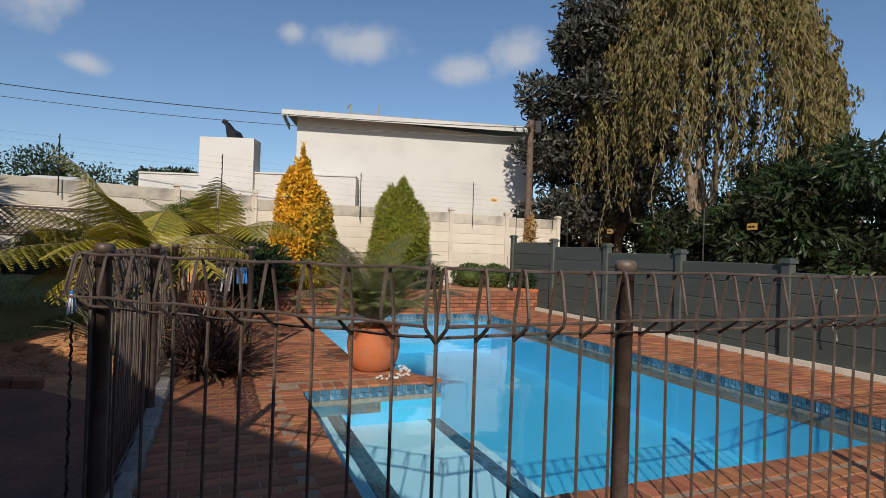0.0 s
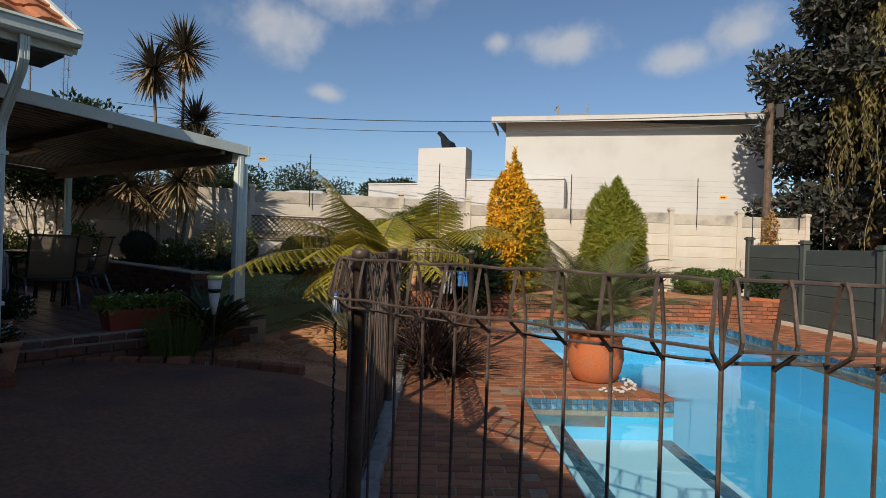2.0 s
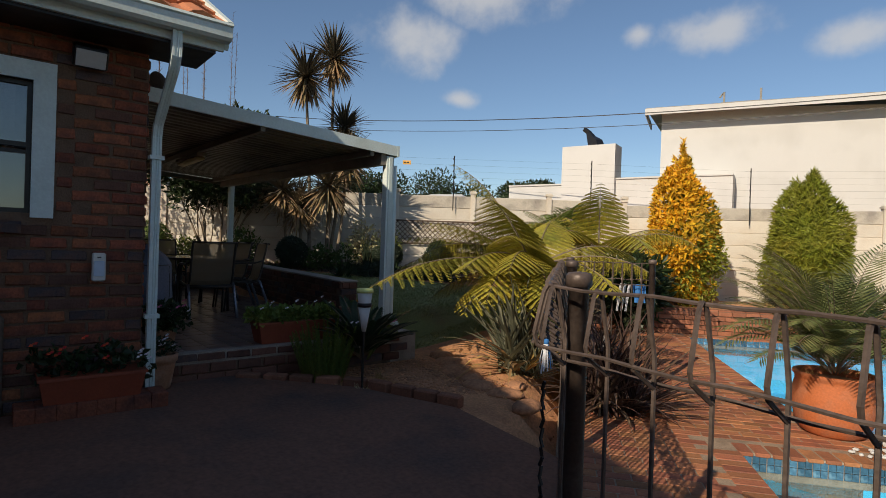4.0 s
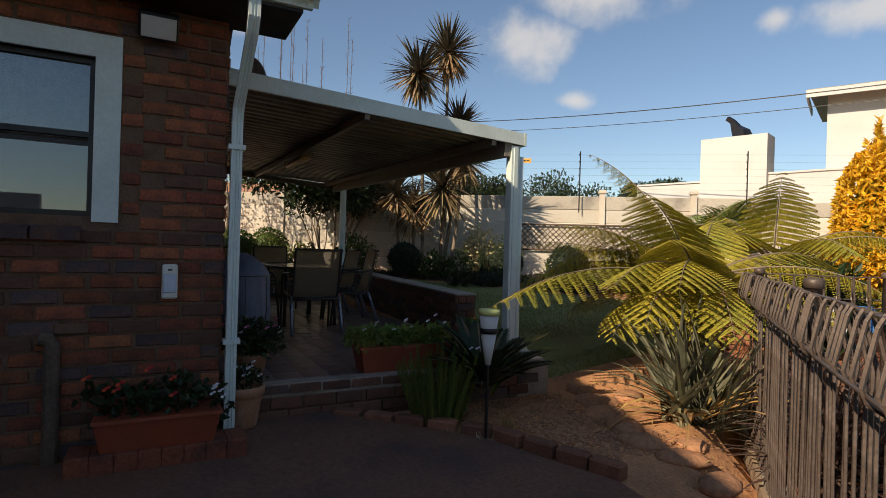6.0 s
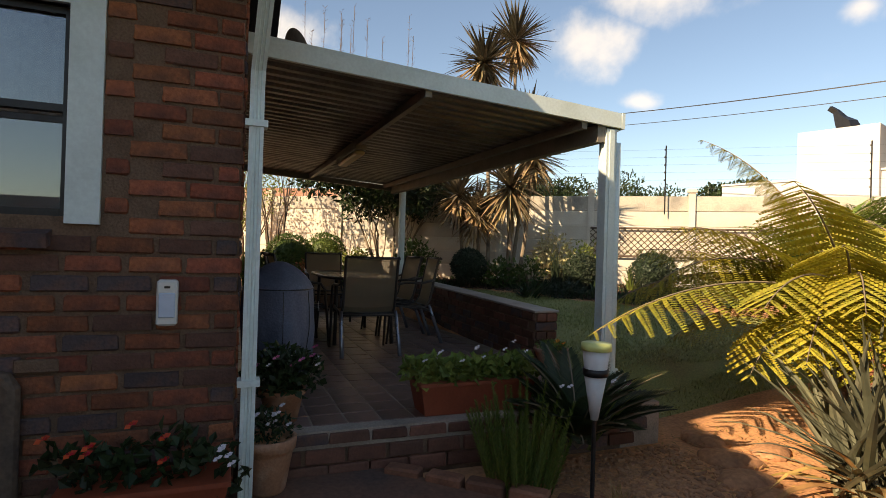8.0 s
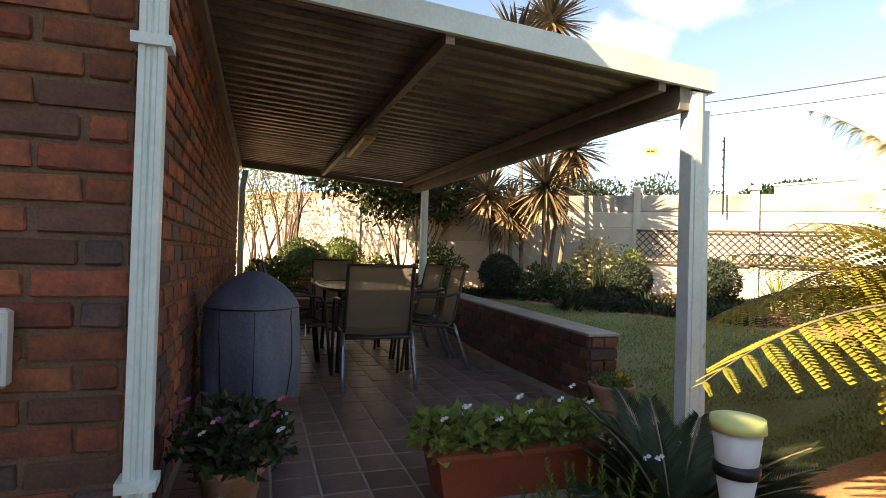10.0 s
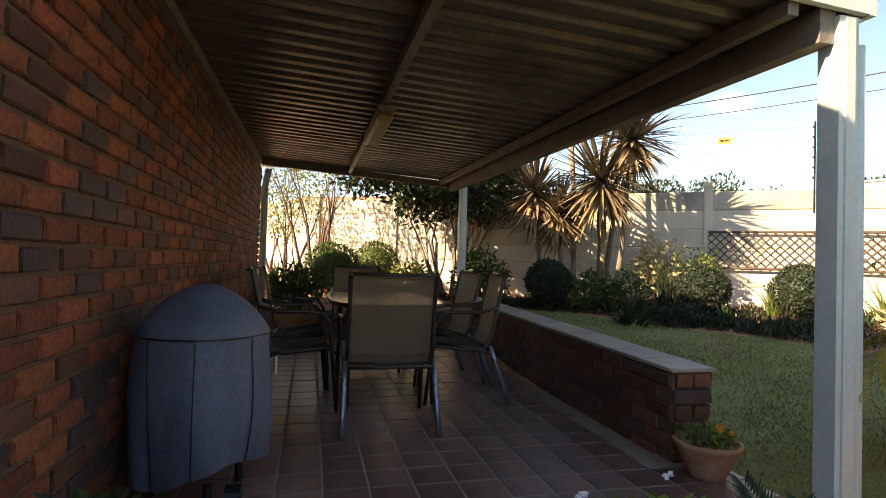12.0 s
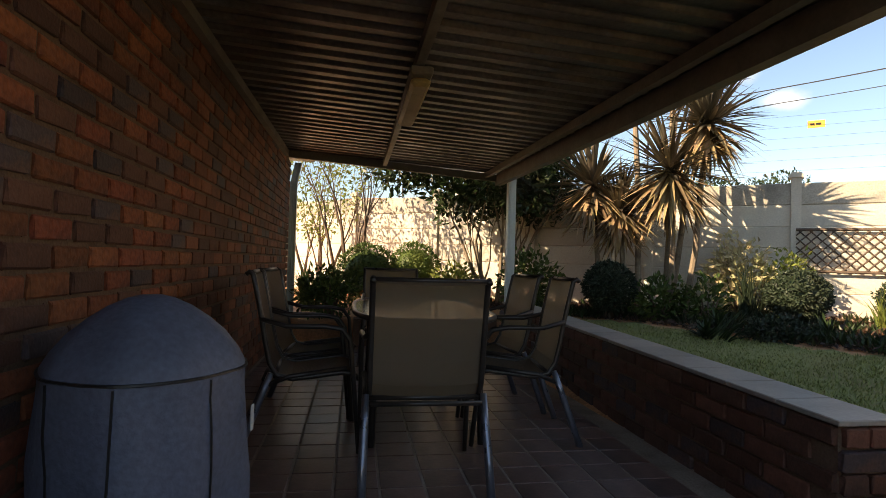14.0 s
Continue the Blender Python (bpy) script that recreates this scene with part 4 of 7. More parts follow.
def shrub(name, at, rad, n, size, lm, label, group="", aspect=0.5, shape=None, stems=5, rough=0.28, shell=0.5, trunk=0.0):
    """A leafy bush on a few stems. at: where it stands on the ground."""
    x, y, z = at
    t = thing(name, at, label, "shrub", group)
    r = random.Random(hash(round(x * 100) * 7 + round(y * 100)) & 0xFFFF)
    b = Build()
    for k in range(stems):
        a = 2 * math.pi * k / stems
        b.tube([(0.03 * math.cos(a), 0.03 * math.sin(a), -0.03), (rad[0] * 0.25 * math.cos(a), rad[1] * 0.25 * math.sin(a), trunk + rad[2] * 0.7), (rad[0] * 0.5 * math.cos(a), rad[1] * 0.5 * math.sin(a), trunk + rad[2] * 1.3)], [0.02, 0.014, 0.005], 5)
    part("stem", b, M["bark"], t)
    b = Build()
    cloud(b, (0, 0, trunk + rad[2]), rad, n, size, r, shell, rough, aspect=aspect, shape=shape)
    if shell >= 0.7:
        # dense twiggy heart under the leaves
        prof = []
        for i in range(13):
            v = -1 + i / 6
            s = shape((v * 0.8 + 1) / 2) if shape else 1
            prof.append((max(0.001, rad[0] * 0.78 * math.sqrt(max(0, 1 - v * v)) * s), trunk + rad[2] + rad[2] * 0.8 * v))
        b.lathe(prof, 14)
    part("foliage", b, LM[lm], t)
    return t


def clump(name, at, n, ln, w, lm, label, lean=(0.1, 0.9), bend=(0.2, 1.2), spread=0.06, seed=1, segs=5, extra=None):
    t = thing(name, at, label, "plant")
    r = random.Random(seed)
    b = Build()
    for _ in range(n):
        a = r.uniform(0, 2 * math.pi)
        s = spread * r.random() ** 0.5
        blade(b, (s * math.cos(a * 1.7), s * math.sin(a * 1.7), -0.02), a, r.uniform(*lean), ln * r.uniform(0.6, 1.1), w * r.uniform(0.7, 1.2), r.uniform(*bend), segs)
    part("leaves", b, LM[lm], t)
    if extra:
        b = Build()
        for _ in range(extra[0]):
            a = r.uniform(0, 2 * math.pi)
            blade(b, (0, 0, -0.02), a, r.uniform(0.6, 1.2), ln * r.uniform(0.6, 1.0), w * r.uniform(0.8, 1.3), r.uniform(1.0, 2.0), segs)
        part("dead_leaves", b, LM[extra[1]], t)
    return t


# trees beyond the green wall
def dark_tree(at, h, rad, label, seed, n, lm="deep", size=0.28):
    t = thing("tree", at, label, "tree")
    r = random.Random(seed)
    b, tips = Build(), []
    for k in range(3):
        branchy(b, (0.15 * k - 0.15, 0.1 * (k % 2), -0.1), Vector((r.uniform(-0.3, 0.3), r.uniform(-0.2, 0.2), 1)), h * 0.34, 0.2, 2, r, tips, 0.5, 0.35, 3)
    part("trunk", b, M["bark"], t)
    b = Build()
    for k in range(44):
        a, q = r.uniform(0, 6.283), r.random() ** 0.5
        z = r.uniform(0.22, 1.0)
        w = math.sin(math.pi * min(1, 0.18 + z * 0.8)) ** 0.6
        c = (rad * q * w * math.cos(a), rad * q * w * math.sin(a), h * z)
        cloud(b, c, (rad * 0.36, rad * 0.36, rad * 0.3), n // 44, size, r, 0.35, 0.5)
    part("crown", b, LM[lm], t)


dark_tree((0.0, 20.9, 0), 10.4, 2.7, "tall dense dark-leaved evergreen tree behind the wall", 3, 30000, "deep", 0.28)
t = thing("willow_tree", (3.3, 19.4, 0), "tall weeping willow-like tree with hanging olive-brown foliage", "tree")
r = random.Random(11)
b, tips = Build(), []
branchy(b, (0, 0, -0.1), Vector((-0.05, 0, 1)), 4.2, 0.26, 3, r, tips, 0.55, 0.45, 3)
branchy(b, (0.25, 0.1, -0.1), Vector((-0.28, 0, 1)), 3.6, 0.16, 2, r, tips, 0.5, 0.45, 3)
part("trunk", b, M["bark_pale"], t)
b, tw = Build(), Build()
for k in range(1150):
    a, q = r.uniform(0, 6.283), r.random() ** 0.6
    top = 12.2 - 5.6 * q * q + r.uniform(-1.2, 0.6)
    rr = 3.6 * q * (1 + 0.2 * math.sin(a * 3))
    p = Vector((rr * math.cos(a), rr * math.sin(a), top))
    ln = r.uniform(0.9, 3.4) * (0.7 + 0.5 * q)
    pts = []
    out = Vector((math.cos(a), math.sin(a), 0))
    for i in range(9):
        u = i / 8
        pts.append(p + out * (0.45 * math.sin(u * 2.0)) + Vector((0.12 * math.sin(k + i), 0.12 * math.cos(k * 2 + i), -ln * u ** 1.25)))
    if pts[-1].z < 1.2:
        continue
    tw.tube(pts, 0.008, 3, cap=False)
    for i in range(52):
        u = r.random() * 7.99
        j = int(u)
        c = pts[j].lerp(pts[j + 1], u - j)
        leaf(b, c + rvec(r) * 0.2 * r.random(), Vector((r.uniform(-0.6, 0.6), r.uniform(-0.6, 0.6), -1)), rvec(r), r.uniform(0.14, 0.28), 0.075, 0.1)
part("twigs", tw, M["bark_pale"], t)["kind"] = "stuff"
part("crown", b, LM["willow"], t)
for c in ((-1.6, -2.8, 6.4), (0.2, -3.2, 9.0), (1.0, -2.6, 7.6)):
    b = Build()
    cloud(b, c, (0.25, 0.25, 0.6), 160, 0.16, r, 0.2, 0.4, aspect=0.25, droop=1.2)
    part("dead_branch", b, LM["rust"], t, "rust-coloured dead hanging branch")
for x, y, rx, h, lab in ((4.3, 14.6, 1.5, 3.6, 5), (6.3, 13.1, 1.9, 4.1, 8), (6.4, 18.0, 1.9, 5.4, 6), (8.6, 10.8, 1.9, 3.8, 9), (2.4, 23.0, 1.9, 4.4, 12), (5.4, 22.5, 2.0, 4.6, 13), (-0.6, 24.5, 1.8, 3.6, 15), (3.0, 17.6, 1.4, 2.7, 17)):
    t = thing("hedge_tree", (x, y, 0), "dark broad-leaved screening tree behind the green wall", "tree", "screening trees")
    r = random.Random(lab)
    b, tips = Build(), []
    branchy(b, (0, 0, -0.1), Vector((0, 0, 1)), h * 0.4, 0.1, 2, r, tips, 0.7, 0.3, 3)
    part("trunk", b, M["bark"], t)
    b = Build()
    for k in range(16):
        a, q = r.uniform(0, 6.283), r.random() ** 0.5
        z = r.uniform(0.25, 0.88)
        cloud(b, (rx * 0.8 * q * math.cos(a), rx * 0.8 * q * math.sin(a), h * z), (0.75, 0.75, 0.6), 520, 0.26, r, 0.3, 0.5, aspect=0.34, droop=0.5)
    part("crown", b, LM["dark"], t)

# bed behind the pool
cone = lambda s: max(0.06, max(0.0, 1.02 - s) ** 0.5 * (1.25 if s > 0.12 else 0.9 + 2.9 * s))
shrub("golden_conifer", (-6.87, 11.66, 0.3), (0.74, 0.74, 1.55), 10000, 0.11, "gold", "cone-shaped golden yellow and green conifer shrub", shape=cone, rough=0.5, shell=0.62)
t = bpy.data.objects["golden_conifer"]
# darker green leaves that paint the shading between the golden clumps
b = Build()
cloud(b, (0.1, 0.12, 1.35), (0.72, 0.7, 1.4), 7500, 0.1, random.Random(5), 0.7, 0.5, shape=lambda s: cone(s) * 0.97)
part("green_foliage", b, LM["cypress"], t, "darker green foliage with the shading put into its colour")
shrub("cypress_shrub", (-5.25, 14.05, 0.28), (0.9, 0.9, 1.4), 17000, 0.13, "cypress", "egg-shaped clipped yellow-green cypress shrub", shape=lambda s: max(0.02, 1.04 - s) ** 0.27 * (1.0 if s > 0.2 else 0.8 + s), rough=0.28, shell=0.72, aspect=0.22)
for k, (x, y, s) in enumerate(((-3.55, 15.5, 0.55), (-2.95, 15.9, 0.5))):
    shrub("hedge_bush", (x, y, 0.3), (s, 0.42, 0.33), 2600, 0.07, "mid", "low clipped green box bush in front of the wall", "hedge bushes", rough=0.15, shell=0.75)
shrub("fan_leaf_shrub", (-4.5, 13.9, 0.3), (0.5, 0.45, 0.3), 700, 0.2, "dark", "dark green leafy shrub", aspect=0.3)
for x, y, s in ((-7.3, 10.4, 0.75), (-6.75, 9.8, 0.55)):
    shrub("broad_leaf_shrub", (x, y, 0.1), (s, s, s * 0.85), 900, 0.24, "dark", "dense dark green broad-leaved shrub", "broad leaf shrubs", aspect=0.42, rough=0.4)


def pot_plant_pot(t, prof, m, soil_z, soil_r):
    b = Build()
    b.lathe(prof, 32)
    part("pot", b, m, t, "", True)
    b = Build()
    b.lathe([(0.0, soil_z), (soil_r, soil_z)], 20)
    part("soil", b, M["soil"], t)


# potted palm on the pool edge
pp = thing("potted_palm", (-2.53, 6.03, DECK), "feathery palm in a bulging terracotta pot at the pool edge", "potted plant")
pot_plant_pot(pp, [(0.0, 0.0), (0.2, 0.0), (0.235, 0.02), (0.285, 0.12), (0.31, 0.25), (0.305, 0.36), (0.285, 0.44), (0.29, 0.47), (0.31, 0.49), (0.305, 0.51), (0.27, 0.51), (0.26, 0.45), (0.27, 0.42)], M["terracotta"], 0.44, 0.28)
r = random.Random(21)
for k in range(64):
    b = Build()
    az, u = r.uniform(0, 6.283), r.random()
    lean, ln, bend = 0.1 + 0.9 * u, r.uniform(0.8, 1.2), r.uniform(0.8, 1.5)
    p = Vector((0.04 * math.cos(az), 0.04 * math.sin(az), 0.5 + 0.12 * (1 - u)))
    h, side = Vector((math.cos(az), math.sin(az), 0)), Vector((-math.sin(az), math.cos(az), 0))
    a, pts, ds = lean, [], []
    for i in range(17):
        d = h * math.sin(a) + Vector((0, 0, math.cos(a)))
        pts.append(p.copy())
        ds.append(d)
        p = p + d * ln / 16
        a += bend / 16 * (0.4 + 1.2 * i / 16)
    b.tube(pts, [0.007 * (1 - 0.8 * i / 16) for i in range(17)], 4, 1, False)
    for i in range(3, 17):
        for g in (0, 0.5):
            for sgn in (-1, 1):
                q = pts[i] - ds[i] * ln / 16 * g
                ld = (side * sgn * 0.75 + ds[i] * 0.75 + Vector((0, 0, -0.12)))
                leaf(b, q, ld, ds[i].cross(side), 0.26 * math.sin(math.pi * (0.2 + 0.72 * i / 17)) + 0.03, 0.015, 0.2)
    part("frond", b, [LM["palm"], M["bark_pale"]], pp)
for k in range(9):
    b = Build()
    az = r.uniform(0, 6.283)
    for i in range(16):
        c = Vector((0.26 * math.cos(az), 0.26 * math.sin(az), 0.56 - i * 0.022))
        for sgn in (-1, 1):
            leaf(b, c, Vector((-math.sin(az) * sgn, math.cos(az) * sgn, -1.4)), Vector((math.cos(az), math.sin(az), 0)), 0.16, 0.011)
    part("dry_frond", b, LM["dry"], pp, "dry orange hanging frond")
b = Build()
for k in range(46):
    a, q = r.uniform(-1.2, 1.6), r.uniform(0.26, 0.42)
    b.chamfer(0.035, 0.028, 0.02, 0.006, Matrix.Translation((-2.42 + q * math.cos(a), 5.92 + q * math.sin(a) - 0.02, DECK + 0.012)) @ Matrix.Rotation(r.uniform(0, 3), 4, "Z"))
solid("pebbles", b, M["white_wall"], "white pebbles around the palm pot", "pebbles", "stuff")

# red pot, plinth and vine in the pool's far corner
rp = thing("square_planter", (-1.78, 14.35, DECK), "tapered orange terracotta planter with a dark bush", "potted plant")
b = Build()
for z0, z1, a0, a1 in ((0, 0.44, 0.2, 0.29), (0.44, 0.52, 0.32, 0.33)):
    n = len(b.v)
    b.v += [(sx * a0, sy * a0, z0) for sx, sy in ((-1, -1), (1, -1), (1, 1), (-1, 1))] + [(sx * a1, sy * a1, z1) for sx, sy in ((-1, -1), (1, -1), (1, 1), (-1, 1))]
    for f in ((0, 3, 2, 1), (4, 5, 6, 7), (0, 1, 5, 4), (1, 2, 6, 5), (2, 3, 7, 6), (3, 0, 4, 7)):
        b.f.append(tuple(n + i for i in f))
        b.m.append(0)
part("pot", b, M["terracotta"], rp)
b = Build()
cloud(b, (0, 0, 0.72), (0.36, 0.36, 0.26), 1000, 0.09, random.Random(4), 0.3)
part("foliage", b, LM["dark"], rp)
b = Build()
b.box(-0.12, -0.12, 0, 0.12, 0.12, 0.62)
b.box(-0.16, -0.16, 0.62, 0.16, 0.16, 0.68)
o = solid("pedestal", b, M["precast"], "short grey concrete pedestal beside the wall", "pedestal")
o.matrix_basis = Matrix.Translation((-1.15, 14.55, DECK)) @ Matrix.Rotation(radians(POOL_TURN), 4, "Z")
t = thing("creeper", (-2.05, 16.4, 0.3), "dry brown and green creeper climbing the utility pole", "plant")
b = Build()
for z, w in ((0.3, 0.3), (0.8, 0.24), (1.3, 0.2), (1.75, 0.14)):
    cloud(b, (0.05, 0, z), (w, w, 0.4), 420, 0.1, random.Random(int(z * 9)), 0.2)
part("foliage", b, LM["dry"], t)

# tree ferns beside the fence
for (x, y, z, th, seed, list_) in (
    (-5.85, 5.95, 0.12, 1.08, 3, ((273, 1.42, 2.55, 0.5), (290, 1.3, 1.9, 0.6), (304, 1.25, 1.8, 0.7), (240, 1.3, 2.0, 0.85), (295, 1.4, 1.7, 0.8), (318, 1.45, 1.6, 0.8), (205, 1.3, 1.8, 0.8), (165, 1.2, 1.6, 0.8), (345, 1.35, 1.6, 0.8), (15, 1.25, 1.6, 0.8), (70, 1.1, 1.6, 0.8), (288, 0.8, 1.5, 0.8), (262, 1.05, 1.7, 0.5), (300, 1.1, 1.5, 0.5), (238, 1.2, 1.7, 0.4), (252, 1.1, 1.7, 1.0), (214, 0.4, 1.75, 1.0), (120, 0.9, 1.6, 0.8), (280, 1.6, 1.5, 0.7), (308, 1.65, 1.4, 0.6), (225, 1.65, 1.4, 0.6))),
    (-6.5, 8.3, 0.3, 1.15, 9, ((280, 1.1, 1.5, 0.8), (330, 1.15, 1.6, 0.9), (10, 1.1, 1.6, 0.9), (60, 1.0, 1.5, 0.8), (210, 1.1, 1.5, 0.8), (250, 1.0, 1.6, 0.8), (160, 0.9, 1.5, 0.8), (305, 0.6, 1.4, 0.7))),
):
    t = thing("tree_fern", (x, y, z), "tree fern with broad sunlit yellow-green fronds", "fern", "tree ferns")
    r = random.Random(seed)
    b = Build()
    pts = [(0.03 * math.sin(i * 2.1), 0.03 * math.cos(i * 1.7), -0.08 + (th + 0.08) * i / 8) for i in range(9)]
    b.tube(pts, [0.13 - 0.05 * i / 8 for i in range(9)], 9)
    for k in range(150):
        a, q = r.uniform(0, 6.283), r.random()
        blade(b, (0.1 * math.cos(a), 0.1 * math.sin(a), th * q), a, 0.35, 0.14, 0.012, 0.5, 2)
    part("trunk", b, M["bark"], t)
    for az, lean, ln, bend in list_:
        b = Build()
        frond(b, (0.05 * math.cos(radians(az)), 0.05 * math.sin(radians(az)), th - 0.05), radians(az), lean, ln, bend * (1.35 if lean > 0.9 else 0.8), pairs=int(7 + ln * 5), r=r, pw=0.44, leaflets=16)
        part("frond", b, [LM["fern"], M["bark_pale"]], t)
# small palms behind the ferns
for x, y, s, seed in ((-8.0, 9.2, 1.0, 2), (-8.6, 10.6, 1.1, 6), (-7.6, 8.0, 0.85, 8)):
    t = thing("palm_shrub", (x, y, 0.45), "small arching palm among the ferns", "palm", "small palms")
    r = random.Random(seed)
    st = Build()
    st.tube([(0, 0, -0.1), (0.02, 0, 1.2 * s)], [0.07, 0.05], 8)
    part("trunk", st, M["bark_pale"], t)
    for k in range(12):
        b = Build()
        frond(b, (0, 0, 1.15 * s), r.uniform(0, 6.283), r.uniform(0.3, 0.95), r.uniform(0.8, 1.15) * s, r.uniform(0.7, 1.4), 12, 0.3, r, 4)
        part("frond", b, [LM["fern_green"], M["bark_pale"]], t)

clump("flax_plant", (-4.95, 4.78, 0.06), 120, 1.08, 0.055, "flax", "grey-green flax clump with long strap leaves on red soil", (0.1, 1.2), (0.1, 1.0), 0.22, 5, 6, (16, "dry"))
clump("bronze_flax", (-3.95, 4.95, DECK), 190, 0.95, 0.05, "bronze", "dark bronze flax clump beside the pool fence", (0.1, 1.15), (0.2, 1.2), 0.25, 6, 6, (26, "bronze"))
clump("bronze_flax", (-4.45, 5.65, DECK), 110, 0.95, 0.05, "bronze", "dark bronze flax clump beside the pool fence", (0.1, 1.1), (0.2, 1.2), 0.2, 16, 6)
bpy.data.objects["bronze_flax"]["group"] = bpy.data.objects["bronze_flax.001"]["group"] = "bronze flaxes"

# cordylines on tall bare stems in the corner of the lawn
r = random.Random(31)
for k, (x, y, hz, s, bx, by, g) in enumerate(((-12.75, 6.6, 5.75, 0.78, -12.7, 6.5, 0.75), (-12.2, 5.65, 4.98, 0.76, -12.5, 6.0, 0.75), (-12.6, 6.85, 4.12, 0.7, -12.6, 6.5, 0.75), (-12.75, 5.45, 2.55, 0.72, -12.8, 5.55, 0.75), (-12.55, 5.75, 2.2, 0.66, -12.6, 5.8, 0.75), (-12.2, 6.25, 2.72, 0.95, -12.3, 6.3, 0.75), (-11.95, 6.6, 3.3, 0.75, -12.2, 6.45, 0.75))):
    t = thing("cordyline", (bx, by, g), "cordyline with a spiky brown-green leaf head on a bare stem", "palm-like tree", "cordylines")
    b = Build()
    e = Vector((x - bx, y - by, hz - g))
    b.tube([(0, 0, -0.1), tuple(e * 0.35 + Vector((0.05, 0.03, 0))), tuple(e * 0.7 + Vector((-0.03, 0.04, 0))), tuple(e)], [0.045, 0.038, 0.034, 0.03], 8)
    part("stem", b, M["bark_pale"], t)
    b, dr = Build(), Build()
    for i in range(210):
        d = rvec(r)
        lean = math.acos(max(-1, min(1, d.z)))
        az = math.atan2(d.y, d.x)
        blade(b if lean < 1.9 else dr, e + d * 0.05 - Vector((0, 0, 0.12 * r.random())), az, lean, s * r.uniform(0.75, 1.1), 0.062, r.uniform(0.0, 0.5), 3, 0.2)
    for i in range(50):
        az = r.uniform(0, 6.283)
        blade(dr, e - Vector((0, 0, r.uniform(0.05, 0.35))), az, r.uniform(1.9, 2.6), s * r.uniform(0.6, 1.0), 0.058, r.uniform(0.1, 0.6), 3, 0.2)
    part("leaves", b, LM["yucca"], t)
    part("dead_leaves", dr, LM["straw"], t, "dry straw-coloured skirt of old leaves")

# tree with dark crown and several pale stems
t = thing("stem_tree", (-14.1, 4.5, 0.74), "small tree with several pale stems and a dark leafy crown", "tree")
r = random.Random(8)
for k in range(7):
    a, b, tips = k * 0.9, Build(), []
    branchy(b, (0.12 * math.cos(a), 0.12 * math.sin(a), -0.1), Vector((0.35 * math.cos(a), 0.5 * math.sin(a), 1)), 1.15, 0.045, 2, r, tips, 0.45, 0.35, 2)
    part("stem", b, M["bark_pale"], t)
b = Build()
for k in range(26):
    a, q = r.uniform(0, 6.283), r.random() ** 0.5
    cloud(b, (0.2 + 0.9 * q * math.cos(a), -0.25 + 1.25 * q * math.sin(a), r.uniform(1.65, 3.3)), (0.5, 0.55, 0.4), 520, 0.14, r, 0.3, 0.5)
part("crown", b, LM["dark"], t)
# nearly bare tree
for x, y, seed, h in ((-15.3, 2.25, 4, 1.5), (-16.6, 1.6, 14, 1.3)):
    t = thing("bare_tree", (x, y, 0.76), "slender many-stemmed tree almost without leaves", "tree", "bare trees")
    r = random.Random(seed)
    tips = []
    for k in range(4):
        a, b = k * 1.57, Build()
        branchy(b, (0.1 * math.cos(a), 0.1 * math.sin(a), -0.1), Vector((0.2 * math.cos(a), 0.3 * math.sin(a), 1)), h * 0.85, 0.04, 3, r, tips, 0.45, 0.45, 3)
        part("stem", b, M["bark"], t)
    b = Build()
    for p, d in tips:
        for i in range(9):
            leaf(b, p + rvec(r) * 0.2, rvec(r), rvec(r), 0.09, 0.04)
    part("leaves", b, LM["light"], t)

# clipped and loose shrubs along the wall
for x, y, g, rx, rz, lm, n, lab in (
    (-12.3, 5.5, 0.72, 0.31, 0.31, "box", 3800, "dark green clipped ball bush on a short stem"),
    (-11.25, 7.27, 0.66, 0.31, 0.28, "box", 3800, "dark green clipped ball bush"),
    (-10.85, 8.5, 0.64, 0.4, 0.36, "box", 4200, "dark green clipped ball bush"),
    (-14.4, 2.5, 0.76, 0.48, 0.45, "mid", 3800, "sunlit green clipped round bush"),
    (-15.0, 3.3, 0.76, 0.42, 0.42, "mid", 3200, "sunlit green clipped round bush"),
):
    shrub("ball_bush", (x, y, g), (rx, rx, rz), n, 0.05, lm, lab, "ball bushes", rough=0.1, shell=0.82, trunk=0.19 if rz == 0.28 else 0.12 if rx < 0.47 else 0.0)
